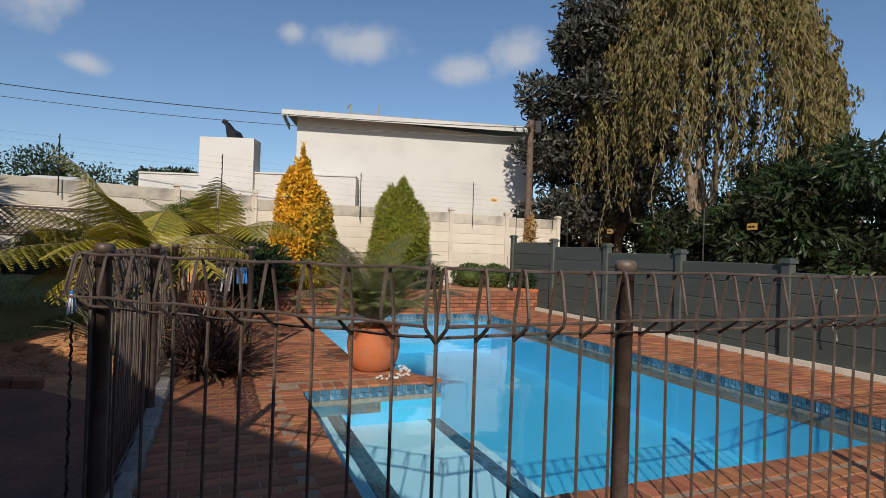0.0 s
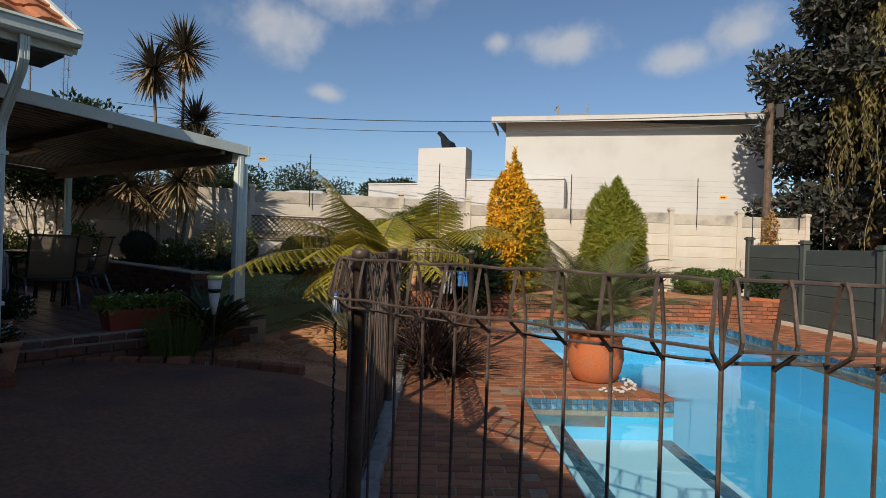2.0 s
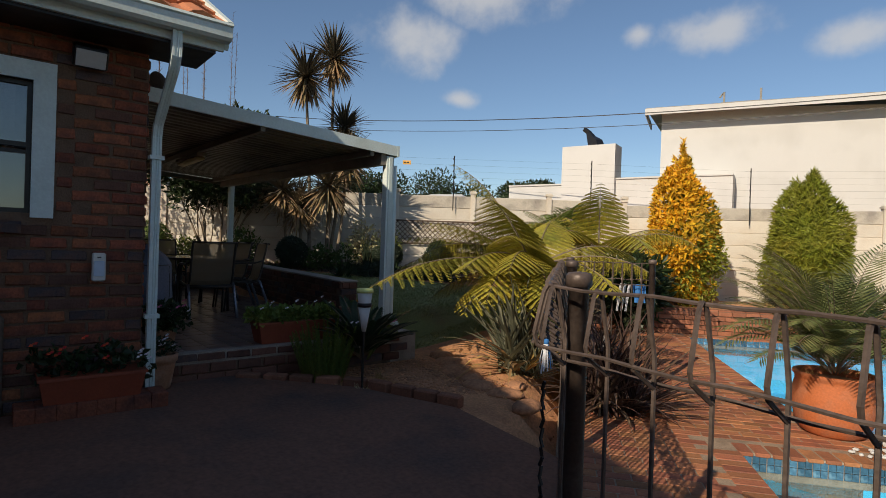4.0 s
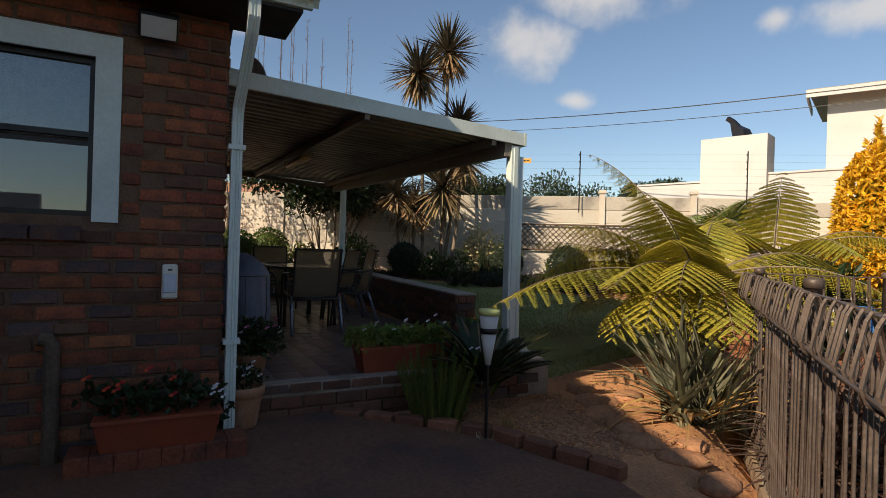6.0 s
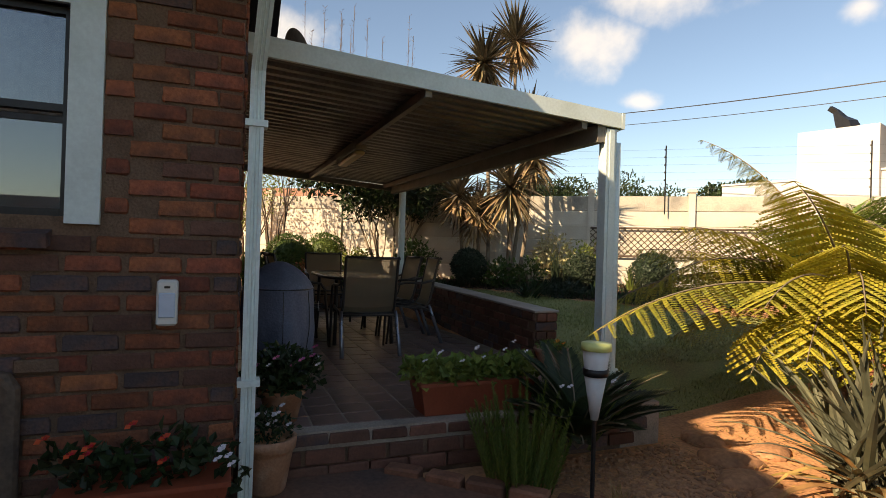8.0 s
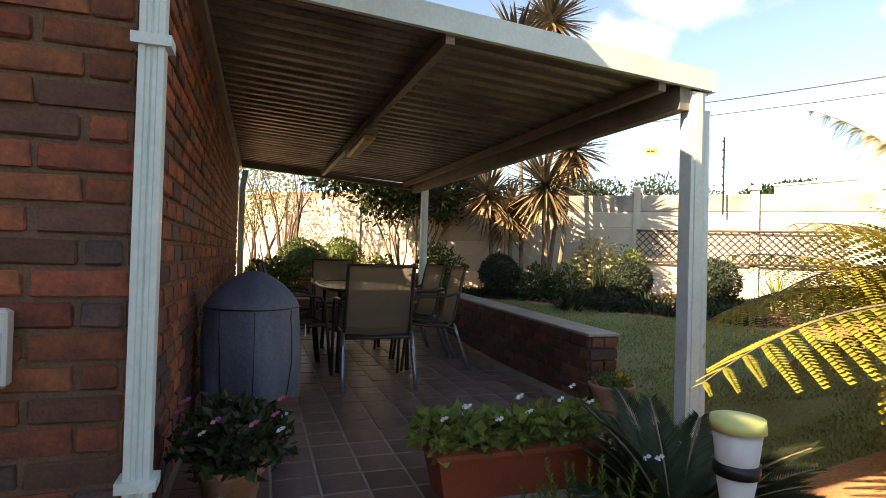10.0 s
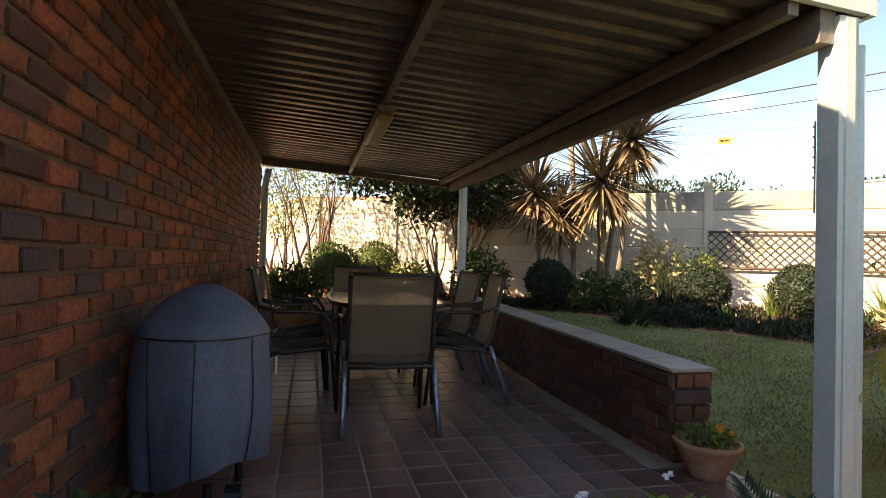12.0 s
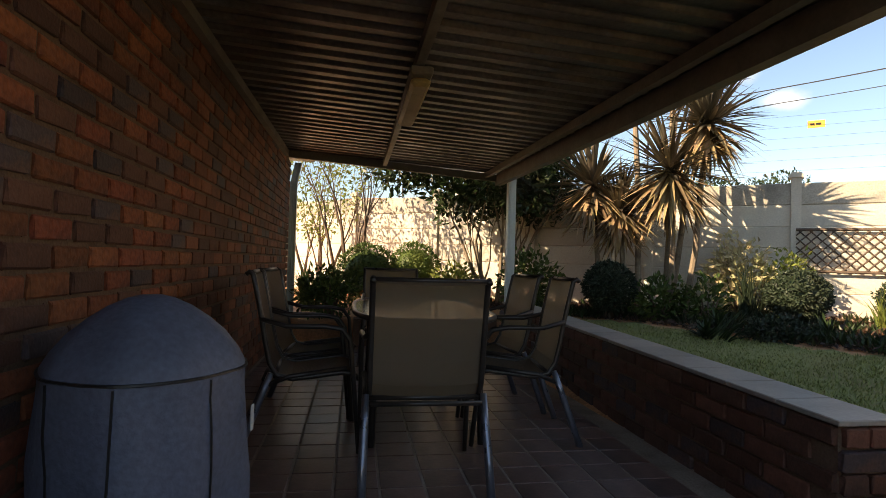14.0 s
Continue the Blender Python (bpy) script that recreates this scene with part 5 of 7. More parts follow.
for x, y, g, rad, lm, n, size, lab in (
    (-12.35, 7.35, 0.75, (0.38, 0.38, 0.55), "pale", 900, 0.11, "pale variegated leafy shrub by the wall"),
    (-12.05, 7.85, 0.74, (0.3, 0.3, 0.46), "light", 900, 0.08, "yellow-green leafy shrub by the wall"),
    (-10.75, 6.6, 0.58, (0.33, 0.33, 0.19), "box", 1300, 0.06, "low grey-green ground shrub at the lawn edge"),
    (-13.1, 4.7, 0.72, (0.42, 0.42, 0.45), "mid", 900, 0.1, "loose green shrub with pale leaves"),
    (-12.1, 6.1, 0.7, (0.3, 0.4, 0.3), "mid", 600, 0.1, "loose low shrub below the cordylines"),
    (-11.75, 6.5, 0.68, (0.28, 0.28, 0.33), "mid", 220, 0.09, "loose low shrub below the cordylines"),
    (-13.0, 2.0, 0.7, (0.5, 0.45, 0.3), "mid", 1000, 0.09, "low flowering shrub beside the patio end"),
    (-13.7, 2.9, 0.72, (0.5, 0.5, 0.2), "rust", 700, 0.08, "rusty red low ground cover plants"),
    (-14.3, 3.9, 0.74, (0.4, 0.4, 0.32), "light", 800, 0.09, "loose yellow-flowering garden shrub"),
    (-13.2, 3.4, 0.7, (0.35, 0.35, 0.18), "mid", 500, 0.08, "low green ground cover"),
    (-9.6, 9.0, 0.52, (0.45, 0.42, 0.3), "pale", 1200, 0.12, "variegated cream and green leafy bush"),
    (-9.2, 9.9, 0.55, (0.5, 0.5, 0.35), "dark", 800, 0.12, "dark leafy bush at the lawn edge"),
    (-9.9, 7.6, 0.55, (0.4, 0.3, 0.14), "dark", 500, 0.08, "dark low ground cover"),
):
    shrub("garden_shrub", (x, y, g), rad, n, size, lm, lab, "garden shrubs", rough=0.4, shell=0.2)
for x, y, g, n, ln, w, lm, lean, lab in (
    (-11.85, 7.15, 0.7, 90, 0.85, 0.03, "box", (0.03, 0.4), "upright clump of green sword leaves"),
    (-10.95, 6.0, 0.62, 60, 0.5, 0.045, "dark", (0.3, 1.2), "dark strap-leaved agapanthus clump"),
    (-10.7, 7.2, 0.6, 60, 0.5, 0.045, "dark", (0.3, 1.2), "dark strap-leaved agapanthus clump"),
    (-11.3, 6.4, 0.64, 60, 0.5, 0.045, "dark", (0.3, 1.2), "dark strap-leaved agapanthus clump"),
    (-10.3, 9.3, 0.55, 120, 0.95, 0.025, "light", (0.1, 1.3), "fountain of narrow yellow-green leaves"),
    (-11.0, 8.2, 0.65, 60, 0.6, 0.03, "light", (0.1, 0.6), "upright yellow-green leaf clump"),
    (-13.5, 1.7, 0.7, 60, 0.75, 0.05, "fern_green", (0.1, 0.9), "blue-green agave-like leaf clump"),
    (-14.0, 1.95, 0.72, 50, 0.7, 0.05, "fern_green", (0.1, 0.9), "blue-green agave-like leaf clump"),
    (-13.6, 3.9, 0.72, 50, 0.45, 0.03, "fern_green", (0.1, 0.9), "small clump of grey-green blades"),
):
    o = clump("leaf_clump", (x, y, g), n, ln, w, lm, lab, lean, (0.2, 1.3), 0.12, int(-x * 10))
    o["group"] = "leaf clumps"

# mulch and low ground cover in the bed along the wall
r = random.Random(63)
mulch, cover_leaves = Build(), Build()
cnt = 0
while cnt < 9000:
    x, y = r.uniform(-14.5, -9.0), r.uniform(4.3, 10.2)
    if wall_side(x, y) > bed_edge(x, y) - 0.05 or wall_side(x, y) < 0.15:
        continue
    cnt += 1
    z = height(x, y)
    d = Vector((r.uniform(-1, 1), r.uniform(-1, 1), r.uniform(0.05, 0.5)))
    leaf(mulch, Vector((x, y, z + 0.012)), d, Vector((0, 0, 1)), r.uniform(0.05, 0.11), r.uniform(0.025, 0.05))
    if noise.noise((x * 1.3, y * 1.3, 4.0)) > 0.05:
        d.z = r.uniform(0.5, 1.5)
        leaf(cover_leaves, Vector((x + r.uniform(-0.1, 0.1), y + r.uniform(-0.1, 0.1), z)), d, Vector((0, 0, 1)), r.uniform(0.08, 0.18), r.uniform(0.025, 0.045))
solid("mulch", mulch, LM["bronze"], "dark leaf mulch covering the bed along the wall", "mulch", "stuff")
solid("ground_cover", cover_leaves, LM["dark"], "low dark green ground cover in patches on the bed", "ground cover", "stuff")
# grass blades on the lawn
b = Build()
r = random.Random(77)
cnt = 0
while cnt < 60000:
    x, y = r.uniform(-12.8, -5.6), r.uniform(4.1, 9.5)
    if wall_side(x, y) < bed_edge(x, y) + 0.05 or (x > -6.5 and y < 6.0) or x + 0.4 * y > -2.9:
        continue
    cnt += 1
    a = r.uniform(0, 6.283)
    z = height(x, y) - 0.005
    w, l = 0.006, r.uniform(0.015, 0.035)
    n = len(b.v)
    b.v += [(x - w * math.sin(a), y + w * math.cos(a), z), (x + w * math.sin(a), y - w * math.cos(a), z), (x + l * 0.7 * math.cos(a), y + l * 0.7 * math.sin(a), z + l)]
    b.f.append((n, n + 1, n + 2))
    b.m.append(0)
solid("grass", b, M["grass"], "short mown lawn grass", "grass", "stuff")


# ---- pool fence ----
def fence_run(root, a, c, outward, gap, top=1.25, base=DECK, posts=()):
    """A roll-top wire mesh panel from a to c; outward: the side to which the top rolls."""
    a, c = Vector((*a, 0)), Vector((*c, 0))
    d = (c - a).normalized()
    ln = (c - a).length
    side = Vector((-d.y, d.x, 0)) * outward
    R = Matrix(((d.x, side.x, 0, 0), (d.y, side.y, 0, 0), (0, 0, 1, 0), (0, 0, 0, 1)))
    w = Build()
    h = top - base
    w.tube([(0, 0, 0.02), (0, 0, h - 0.22), (0, 0.0, h - 0.17), (0, 0.035, h - 0.02), (0, 0.045, h), (0, 0.06, h + 0.004), (0, 0.072, h - 0.02), (0, 0.1, h - 0.16), (0, 0.09, h - 0.19), (0, 0.0, h - 0.25)], 0.0066, 5)
    me = w.mesh("wire", M["fence"])
    k = max(1, round(ln / gap))
    for i in range(k + 1):
        p = a + d * ln * i / k
        j = rnd.uniform(-0.012, 0.012)
        piece("wire", me, Matrix.Translation((p.x, p.y, base)) @ R @ Matrix.Rotation(j, 4, "X"), root)
    for y, z in ((0.055, h), (0.1, h - 0.18), (-0.008, h - 0.235), (-0.008, 0.06)):
        b = Build()
        m = 14
        b.tube([a + d * ln * i / m + side * y + Vector((0, 0, base + z + 0.004 * math.sin(i * 1.9 + y * 40))) for i in range(m + 1)], 0.006, 6)
        part("rail", b, M["fence"], root)
    for s in posts:
        p = a + d * s - side * 0.04
        b = Build()
        b.lathe([(0.034, 0), (0.034, h + 0.0), (0.043, h + 0.0), (0.043, h + 0.035), (0.036, h + 0.045), (0.0, h + 0.05)], 16, at=(p.x, p.y, base))
        part("post", b, M["fence"], root, "round post with flat cap", True)


fence = thing("pool_fence", label="brown roll-top wire mesh pool fence with round posts", category="fence")
C0 = (-2.16, 1.92)
BEND = (-0.52, 1.78)
END = (BEND[0] + PU.x * 5.5, BEND[1] + PU.y * 5.5)
FAR = (C0[0] + PV.x * 4.5, C0[1] + PV.y * 4.5)
fence_run(fence, C0, BEND, -1, 0.16)
fence_run(fence, BEND, END, -1, 0.145, posts=(0.82, 3.2))
fence_run(fence, FAR, C0, -1, 0.075, posts=(0.05, 2.3, 4.45))
BACK = (FAR[0] + PU.x * 0.9, FAR[1] + PU.y * 0.9)
fence_run(fence, FAR, BACK, 1, 0.1, posts=(0.9,))
b = Build()
for p, q, s in ((C0, FAR, 1),):
    d = (Vector((*q, 0)) - Vector((*p, 0))).normalized()
    k = 16
    for i in range(k):
        m = Vector((*p, 0)) + d * (i + 0.5) * 4.5 / k + Vector((0.05, 0.04, 0))
        b.chamfer(0.27, 0.12 + rnd.uniform(-0.02, 0.02), 0.09, 0.02, Matrix.Translation((m.x, m.y, DECK + 0.02)) @ Matrix.Rotation(math.atan2(d.y, d.x) + rnd.uniform(-0.1, 0.1), 4, "Z"))
solid("kerb_stones", b, M["concrete"], "rough pale mortar kerb under the fence", "kerb", "structure")
# twisted chain and ribbon on the fence
b = Build()
pts = [Vector((C0[0] - 0.03, C0[1] - 0.06, 0.95 - 0.03 * i)) for i in range(30)]
for i in range(29):
    o = Vector((0.005 * math.cos(i * 1.6), 0.005 * math.sin(i * 1.6), 0))
    b.tube([pts[i] + o, pts[i + 1] - o], 0.006, 5)
solid("chain", b, M["dark_steel"], "dark twisted chain hanging on the fence corner", "chain")
b = Build()
rp_ = uv(7.36, 4.65, 0)
for i in range(12):
    z = 0.98 - i * 0.055
    o = 0.02 * math.sin(i * 0.9)
    o2 = 0.02 * math.sin((i + 1) * 0.9)
    b.face([rp_ + PV * (o - 0.018) + Vector((0, 0, z)), rp_ + PV * (o + 0.018) + Vector((0, 0, z)), rp_ + PV * (o2 + 0.018) + PU * 0.004 + Vector((0, 0, z - 0.055)), rp_ + PV * (o2 - 0.018) + PU * 0.004 + Vector((0, 0, z - 0.055))])
solid("ribbon", b, M["white_wall"], "white plastic ribbon hanging against the green wall", "ribbon")
# cloth over the far panel of the fence, and a tassel of ribbons at its corner
blue_cloth = mat("blue_cloth", (0.03, 0.16, 0.42), 0.8, 0.2, 9, 0.2, 60)
white_cloth = mat("white_cloth", (0.7, 0.71, 0.74), 0.8, 0.1, 9, 0.2, 60)
ct = thing("cloth", (-4.36, 5.9, DECK), "blue cloth with white stripes hung over the pool fence", "cloth")


def hung(x0, x1, drop, sway):
    """A strip of cloth folded over a rail, with soft creases."""
    b = Build()
    n = 10
    for side, ln in ((-1, drop), (1, drop * 0.7)):
        for j in range(8):
            for i in range(n):
                def at(i_, j_):
                    u, v = i_ / n, j_ / 8
                    return (x0 + (x1 - x0) * u + sway * v, side * (0.012 + 0.02 * v) + 0.1 + 0.014 * math.sin(u * 9 + v * 3), 1.12 - ln * v ** 1.1)
                b.face([at(i, j), at(i + 1, j), at(i + 1, j + 1), at(i, j + 1)])
    return b


part("drape", hung(0.0, 0.13, 0.2, 0.02), blue_cloth, ct, "bright blue cloth", True)
for k in range(3):
    part("stripe", hung(-0.13 + k * 0.045, -0.11 + k * 0.045, 0.3, -0.04), white_cloth, ct, "white strip", True)
ct.matrix_basis = Matrix.Translation((-4.36, 5.9, DECK)) @ Matrix.Rotation(radians(POOL_TURN), 4, "Z")
tt = thing("tassel", (C0[0], C0[1] - 0.09, 1.08), "blue and white ribbon tassel tied to the fence", "ribbon")
r = random.Random(17)
b = Build()
b.lathe([(0.0, 0.012), (0.008, 0.009), (0.009, 0.0), (0.007, -0.007), (0.0, -0.009)], 10)
part("knot", b, blue_cloth, tt, "", True)
for k in range(12):
    a = k * 2.4
    b = Build()
    ln = r.uniform(0.06, 0.095)
    pts = [Vector((0.006 * math.cos(a) + 0.016 * u * math.cos(a), 0.006 * math.sin(a) + 0.016 * u * math.sin(a), -ln * u ** 1.2)) for u in (0, 0.25, 0.5, 0.75, 1)]
    w = Vector((-math.sin(a), math.cos(a), 0)) * 0.0025
    for p, q in zip(pts, pts[1:]):
        b.face([p - w, p + w, q + w, q - w])
    part("ribbon", b, blue_cloth if k % 3 == 0 else white_cloth, tt)

# ---- electric fence, pole and cables ----
def along(seg, t):
    (x0, y0), (x1, y1) = seg
    return Vector((x0 + (x1 - x0) * t, y0 + (y1 - y0) * t, 0))


S1, S2 = (WALL[0], WALL[1]), (WALL[1], WALL[2])
posts = []
for seg, tt, top in ((S1, (0.42, 0.6, 0.775, 0.955), 2.66), (S2, (0.3, 0.67, 0.97), 2.5)):
    for t_ in tt:
        p = along(seg, t_)
        q = thing("electric_fence_pole", (p.x + 0.08, p.y - 0.1, top - 0.4), "thin black electric fence pole with insulators", "fence pole", "electric fence poles")
        b = Build()
        b.box(-0.009, -0.009, 0, 0.009, 0.009, 1.35)
        rod = part("rod", b, M["dark_steel"], q)
        for k in range(6):
            b = Build()
            b.lathe([(0.0, 0), (0.017, 0.005), (0.018, 0.02), (0.014, 0.035), (0.0, 0.04)], 8, at=(0, -0.02, 0.5 + k * 0.15))
            part("insulator", b, M["dark_steel"], rod)
        posts.append(Vector((p.x + 0.08, p.y - 0.12, top - 0.4)))
ef = thing("electric_fence_wires", label="thin steel electric fence wires above the wall", category="wire")
for k in range(6):
    b = Build()
    b.tube([p + Vector((0, 0, 0.52 + k * 0.15)) for p in posts], 0.0013, 3)
    part("wire", b, M["dark_steel"], ef)
east = []
for v_, top in ((3.0, 1.05), (6.9, 1.27), (10.8, 1.48), (13.2, 1.62)):
    p = uv(7.5, v_)
    q = thing("electric_fence_pole", (p.x, p.y, top - 0.2), "thin black electric fence pole with insulators", "fence pole", "electric fence poles")
    b = Build()
    b.box(-0.009, -0.009, 0, 0.009, 0.009, 1.1)
    part("rod", b, M["dark_steel"], q)
    east.append(Vector((p.x, p.y, top)))
for k in range(5):
    b = Build()
    b.tube([p + Vector((0, 0, 0.15 + k * 0.15)) for p in east], 0.0013, 3)
    part("wire", b, M["dark_steel"], ef)
sg = mat("sign_yellow", (0.8, 0.42, 0.08), 0.5, 0.08, 9, 0, 50)


def sign(p, face, z):
    q = thing("warning_sign", (p[0], p[1], z), "small orange-yellow warning sign on the electric fence", "sign", "warning signs", turn=face)
    b = Build()
    b.chamfer(0.2, 0.004, 0.1, 0.0015)
    part("plate", b, sg, q)
    b = Build()
    for x, w in ((-0.045, 0.05), (0.025, 0.06)):
        b.box(x - w / 2, -0.0045, -0.012, x + w / 2, -0.0025, 0.014)
    part("print", b, M["dark_steel"], q, "illegible dark print")


for p, z, f in (((-12.25, 8.42), 3.42, 50), ((-3.2, 16.85), 2.94, 36), ((-2.2, 17.6), 2.94, 36)):
    sign(p, f, z)
for p in (uv(7.5, 9.3), uv(7.5, 6.0)):
    sign((p.x, p.y), -60, 1.83)
po = thing("utility_pole", (-2.25, 17.55, 0.2), "dark brown wooden utility pole with insulators", "utility pole")
b = Build()
b.tube([(0, 0, -0.2), (0.02, 0, 2.5), (0.03, 0, 5.35)], [0.12, 0.11, 0.09], 10)
part("shaft", b, M["bark"], po)
b = Build()
b.box(-0.05, -0.6, 5.0, 0.05, 0.6, 5.08)
part("crossarm", b, M["bark"], po)
b = Build()
b.chamfer(0.2, 0.16, 0.4, 0.02, Matrix.Translation((0.28, -0.1, 5.1)))
part("junction_box", b, M["dark_steel"], po)
for k, (z0, z1) in enumerate(((5.3, 6.0), (5.0, 5.55))):
    a, c = Vector((-2.25, 17.5, z0)), Vector((-27, 11.0, z1 + 1.4))
    b = Build()
    pts = []
    for i in range(25):
        u = i / 24
        pts.append(a.lerp(c, u) + Vector((0, 0, -0.9 * 4 * u * (1 - u) * 0.55)))
    b.tube(pts, 0.016 if k == 0 else 0.011, 4)
    solid("overhead_cable", b, M["dark_steel"], "thin black overhead cable", "cable", group="overhead cables")

# trellis on the wall
tr_ = thing("trellis", label="dark wooden lattice trellis fixed to the wall", category="trellis")
pa, pb = along(S1, 0.7), along(S1, 0.87)
dd = (pb - pa).normalized()
nn = Vector((dd.y, -dd.x, 0)) * 0.1
L_ = (pb - pa).length
for z in (1.42, 1.98):
    b = Build()
    b.tube([pa + nn + Vector((0, 0, z)), pb + nn + Vector((0, 0, z))], 0.02, 6)
    part("rail", b, M["bark"], tr_)
for k in range(30):
    x = k * L_ / 26 - 0.2
    for s in (-1, 1):
        x0, x1 = (x - 0.28 * s, x + 0.28 * s)
        cut = sorted(((0 - x0) / (x1 - x0), (L_ - x0) / (x1 - x0)))
        u0, u1 = max(0, cut[0]), min(1, cut[1])
        if u1 - u0 > 0.05:
            b = Build()
            b.tube([pa + dd * (x0 + (x1 - x0) * u) + nn * (1 + 0.1 * s) + Vector((0, 0, 1.42 + 0.56 * u)) for u in (u0, u1)], 0.009, 4)
            part("lath", b, M["bark"], tr_)

# ---- distant houses and trees ----
for x, y, w, h, roofc, turn in ((-29, 17, 7, 3.3, "concrete", 40), (-30, 4, 7, 4.2, "terracotta_pale", 60), (-34, 25, 8, 4.4, "concrete", 40), (-20.5, 16.5, 3.5, 3.75, "white_wall", 30), (-17.5, 18.5, 3, 3.3, "dark_steel", 25)):
    t = thing("distant_house", (x, y, 0), "low pale house beyond the garden wall", "house", "distant houses", turn=turn)
    b = Build()
    b.box(-w / 2, -2.5, 0, w / 2, 2.5, h - 0.9)
    part("wall", b, M["white_wall"], t)
    b = Build()
    n = 0
    b.v += [(-w / 2 - 0.3, -2.9, h - 0.9), (w / 2 + 0.3, -2.9, h - 0.9), (w / 2 + 0.3, 2.9, h - 0.9), (-w / 2 - 0.3, 2.9, h - 0.9), (-w / 2 + 1, 0, h), (w / 2 - 1, 0, h)]
    b.f += [(0, 1, 5, 4), (1, 2, 5), (2, 3, 4, 5), (3, 0, 4), (0, 3, 2, 1)]
    b.m += [0] * 5
    part("roof", b, M[roofc], t)
    b = Build()
    b.box(-0.8, -2.53, 1.0, 0.8, -2.49, min(2.2, h - 1.1))
    part("window", b, M["dark_steel"], t)
for x, y, rr, h, seed in ((-38, 32, 4.5, 7.6, 1), (-33, 19.5, 3.2, 6.2, 2), (-44, 24, 5, 6.8, 3), (-36, 12, 3.5, 6.0, 5), (-28, 30, 2.2, 6.2, 6), (-9, 48, 3.5, 6, 7), (12, 40, 6, 9, 8)):
    t = thing("distant_tree", (x, y, 0), "rounded dark green tree in the distance", "tree", "distant trees")
    r = random.Random(seed)
    b, tips = Build(), []
    branchy(b, (0, 0, -0.1), Vector((0, 0, 1)), h * 0.4, 0.2, 2, r, tips, 0.7, 0.3, 3)
    part("trunk", b, M["bark"], t)
    b = Build()
    for k in range(12):
        a, q = r.uniform(0, 6.283), r.random() ** 0.5
        cloud(b, (rr * 0.75 * q * math.cos(a), rr * 0.75 * q * math.sin(a), h - rr * 0.45 + rr * 0.3 * r.uniform(-1, 0.6)), (rr * 0.42, rr * 0.42, rr * 0.32), 700, 0.28, r, 0.2, 0.4)
    part("crown", b, LM["dark"], t)
# leafless spiny stems rising beyond the roof
for k, (x, y) in enumerate(((-19.2, 3.4), (-19.5, 3.8), (-19.6, 4.3), (-19.3, 4.6), (-19.7, 5.2), (-19.4, 5.7), (-19.2, 6.4))):
    t = thing("spiny_stem_tree", (x - 0.2, y, 0.0), "tall thin leafless spiny stem against the sky", "tree", "spiny stems")
    r = random.Random(k + 50)
    b = Build()
    for j in range(2):
        top = r.uniform(6.9, 8.8)
        ax, ay = r.uniform(-0.15, 0.15), r.uniform(-0.2, 0.2)
        pts = [(ax * i / 7, ay * i / 7, -0.05 + top * i / 7) for i in range(8)]
        b.tube(pts, [0.016 * (1 - 0.08 * i) for i in range(8)], 5)
        for i in range(46):
            z = top * r.uniform(0.6, 1.0)
            a = r.uniform(0, 6.28)
            p = Vector((ax * z / top, ay * z / top, z))
            b.tube([p, p + Vector((0.09 * math.cos(a), 0.09 * math.sin(a), 0.07))], [0.006, 0.002], 3, cap=False)
    part("stem", b, M["bark"], t)

# ---- things at the house corner ----
t = thing("motion_sensor", (FX + 0.03, 1.095, 1.135), "white plastic motion sensor on the brick wall", "sensor")
b = Build()
b.chamfer(0.05, 0.085, 0.205, 0.01)
body = part("body", b, mat("sensor_plastic", (0.7, 0.68, 0.62), 0.4, 0.08, 9, 0, 40), t)
b = Build()
b.chamfer(0.012, 0.066, 0.11, 0.004, Matrix.Translation((0.026, 0, -0.01)))
part("lens", b, mat("sensor_lens", (0.5, 0.6, 0.72), 0.25, 0.05, 9, 0, 40), body, "pale blue lens window")
b = Build()
b.box(0.024, -0.012, 0.065, 0.028, 0.012, 0.075)
part("mark", b, M["dark_steel"], body)
t = thing("flood_light", (FX + 0.0, 1.0, 2.58), "grey outdoor floodlight under the eave", "lamp")
b = Build()
b.chamfer(0.1, 0.21, 0.15, 0.012, Matrix.Translation((0.1, 0, 0.03)) @ Matrix.Rotation(radians(35), 4, "Y"))
part("housing", b, M["dark_steel"], t)
b = Build()
b.chamfer(0.01, 0.18, 0.12, 0.003, Matrix.Translation((0.142, 0, 0.001)) @ Matrix.Rotation(radians(35), 4, "Y"))
part("glass", b, M["white_wall"], t, "pale frosted lamp glass")
b = Build()
b.box(0.0, -0.03, -0.03, 0.06, 0.03, 0.03)
part("bracket", b, M["dark_steel"], t)
t = thing("standpipe", (FX + 0.04, 0.53, 0.05), "dark rusty standpipe against the brick wall", "pipe")
b = Build()
b.tube([(0, 0, 0), (0, 0, 0.74), (0.0, -0.02, 0.77), (0, -0.06, 0.78)], 0.04, 10)
part("pipe", b, M["bark"], t)
b = Build()
b.chamfer(0.02, 0.16, 0.06, 0.008, Matrix.Translation((-0.036, 0.08, 0.82)))
part("patch", b, M["mortar"], t, "pale mortar patch")


def flowers(t, lm, r, box, n, ln=0.03):
    """Small five-petalled blooms, each a part of its own."""
    for _ in range(n):
        b = Build()
        c = Vector((r.uniform(*box[0]), r.uniform(*box[1]), r.uniform(*box[2])))
        for k in range(5):
            a = k * 1.257 + r.random()
            leaf(b, c, Vector((math.cos(a), math.sin(a), 0.5 * math.sin(a))), Vector((0.7, 0.1, 0.7)), ln, ln * 0.8, 0.1)
        part("flower", b, LM[lm], t)


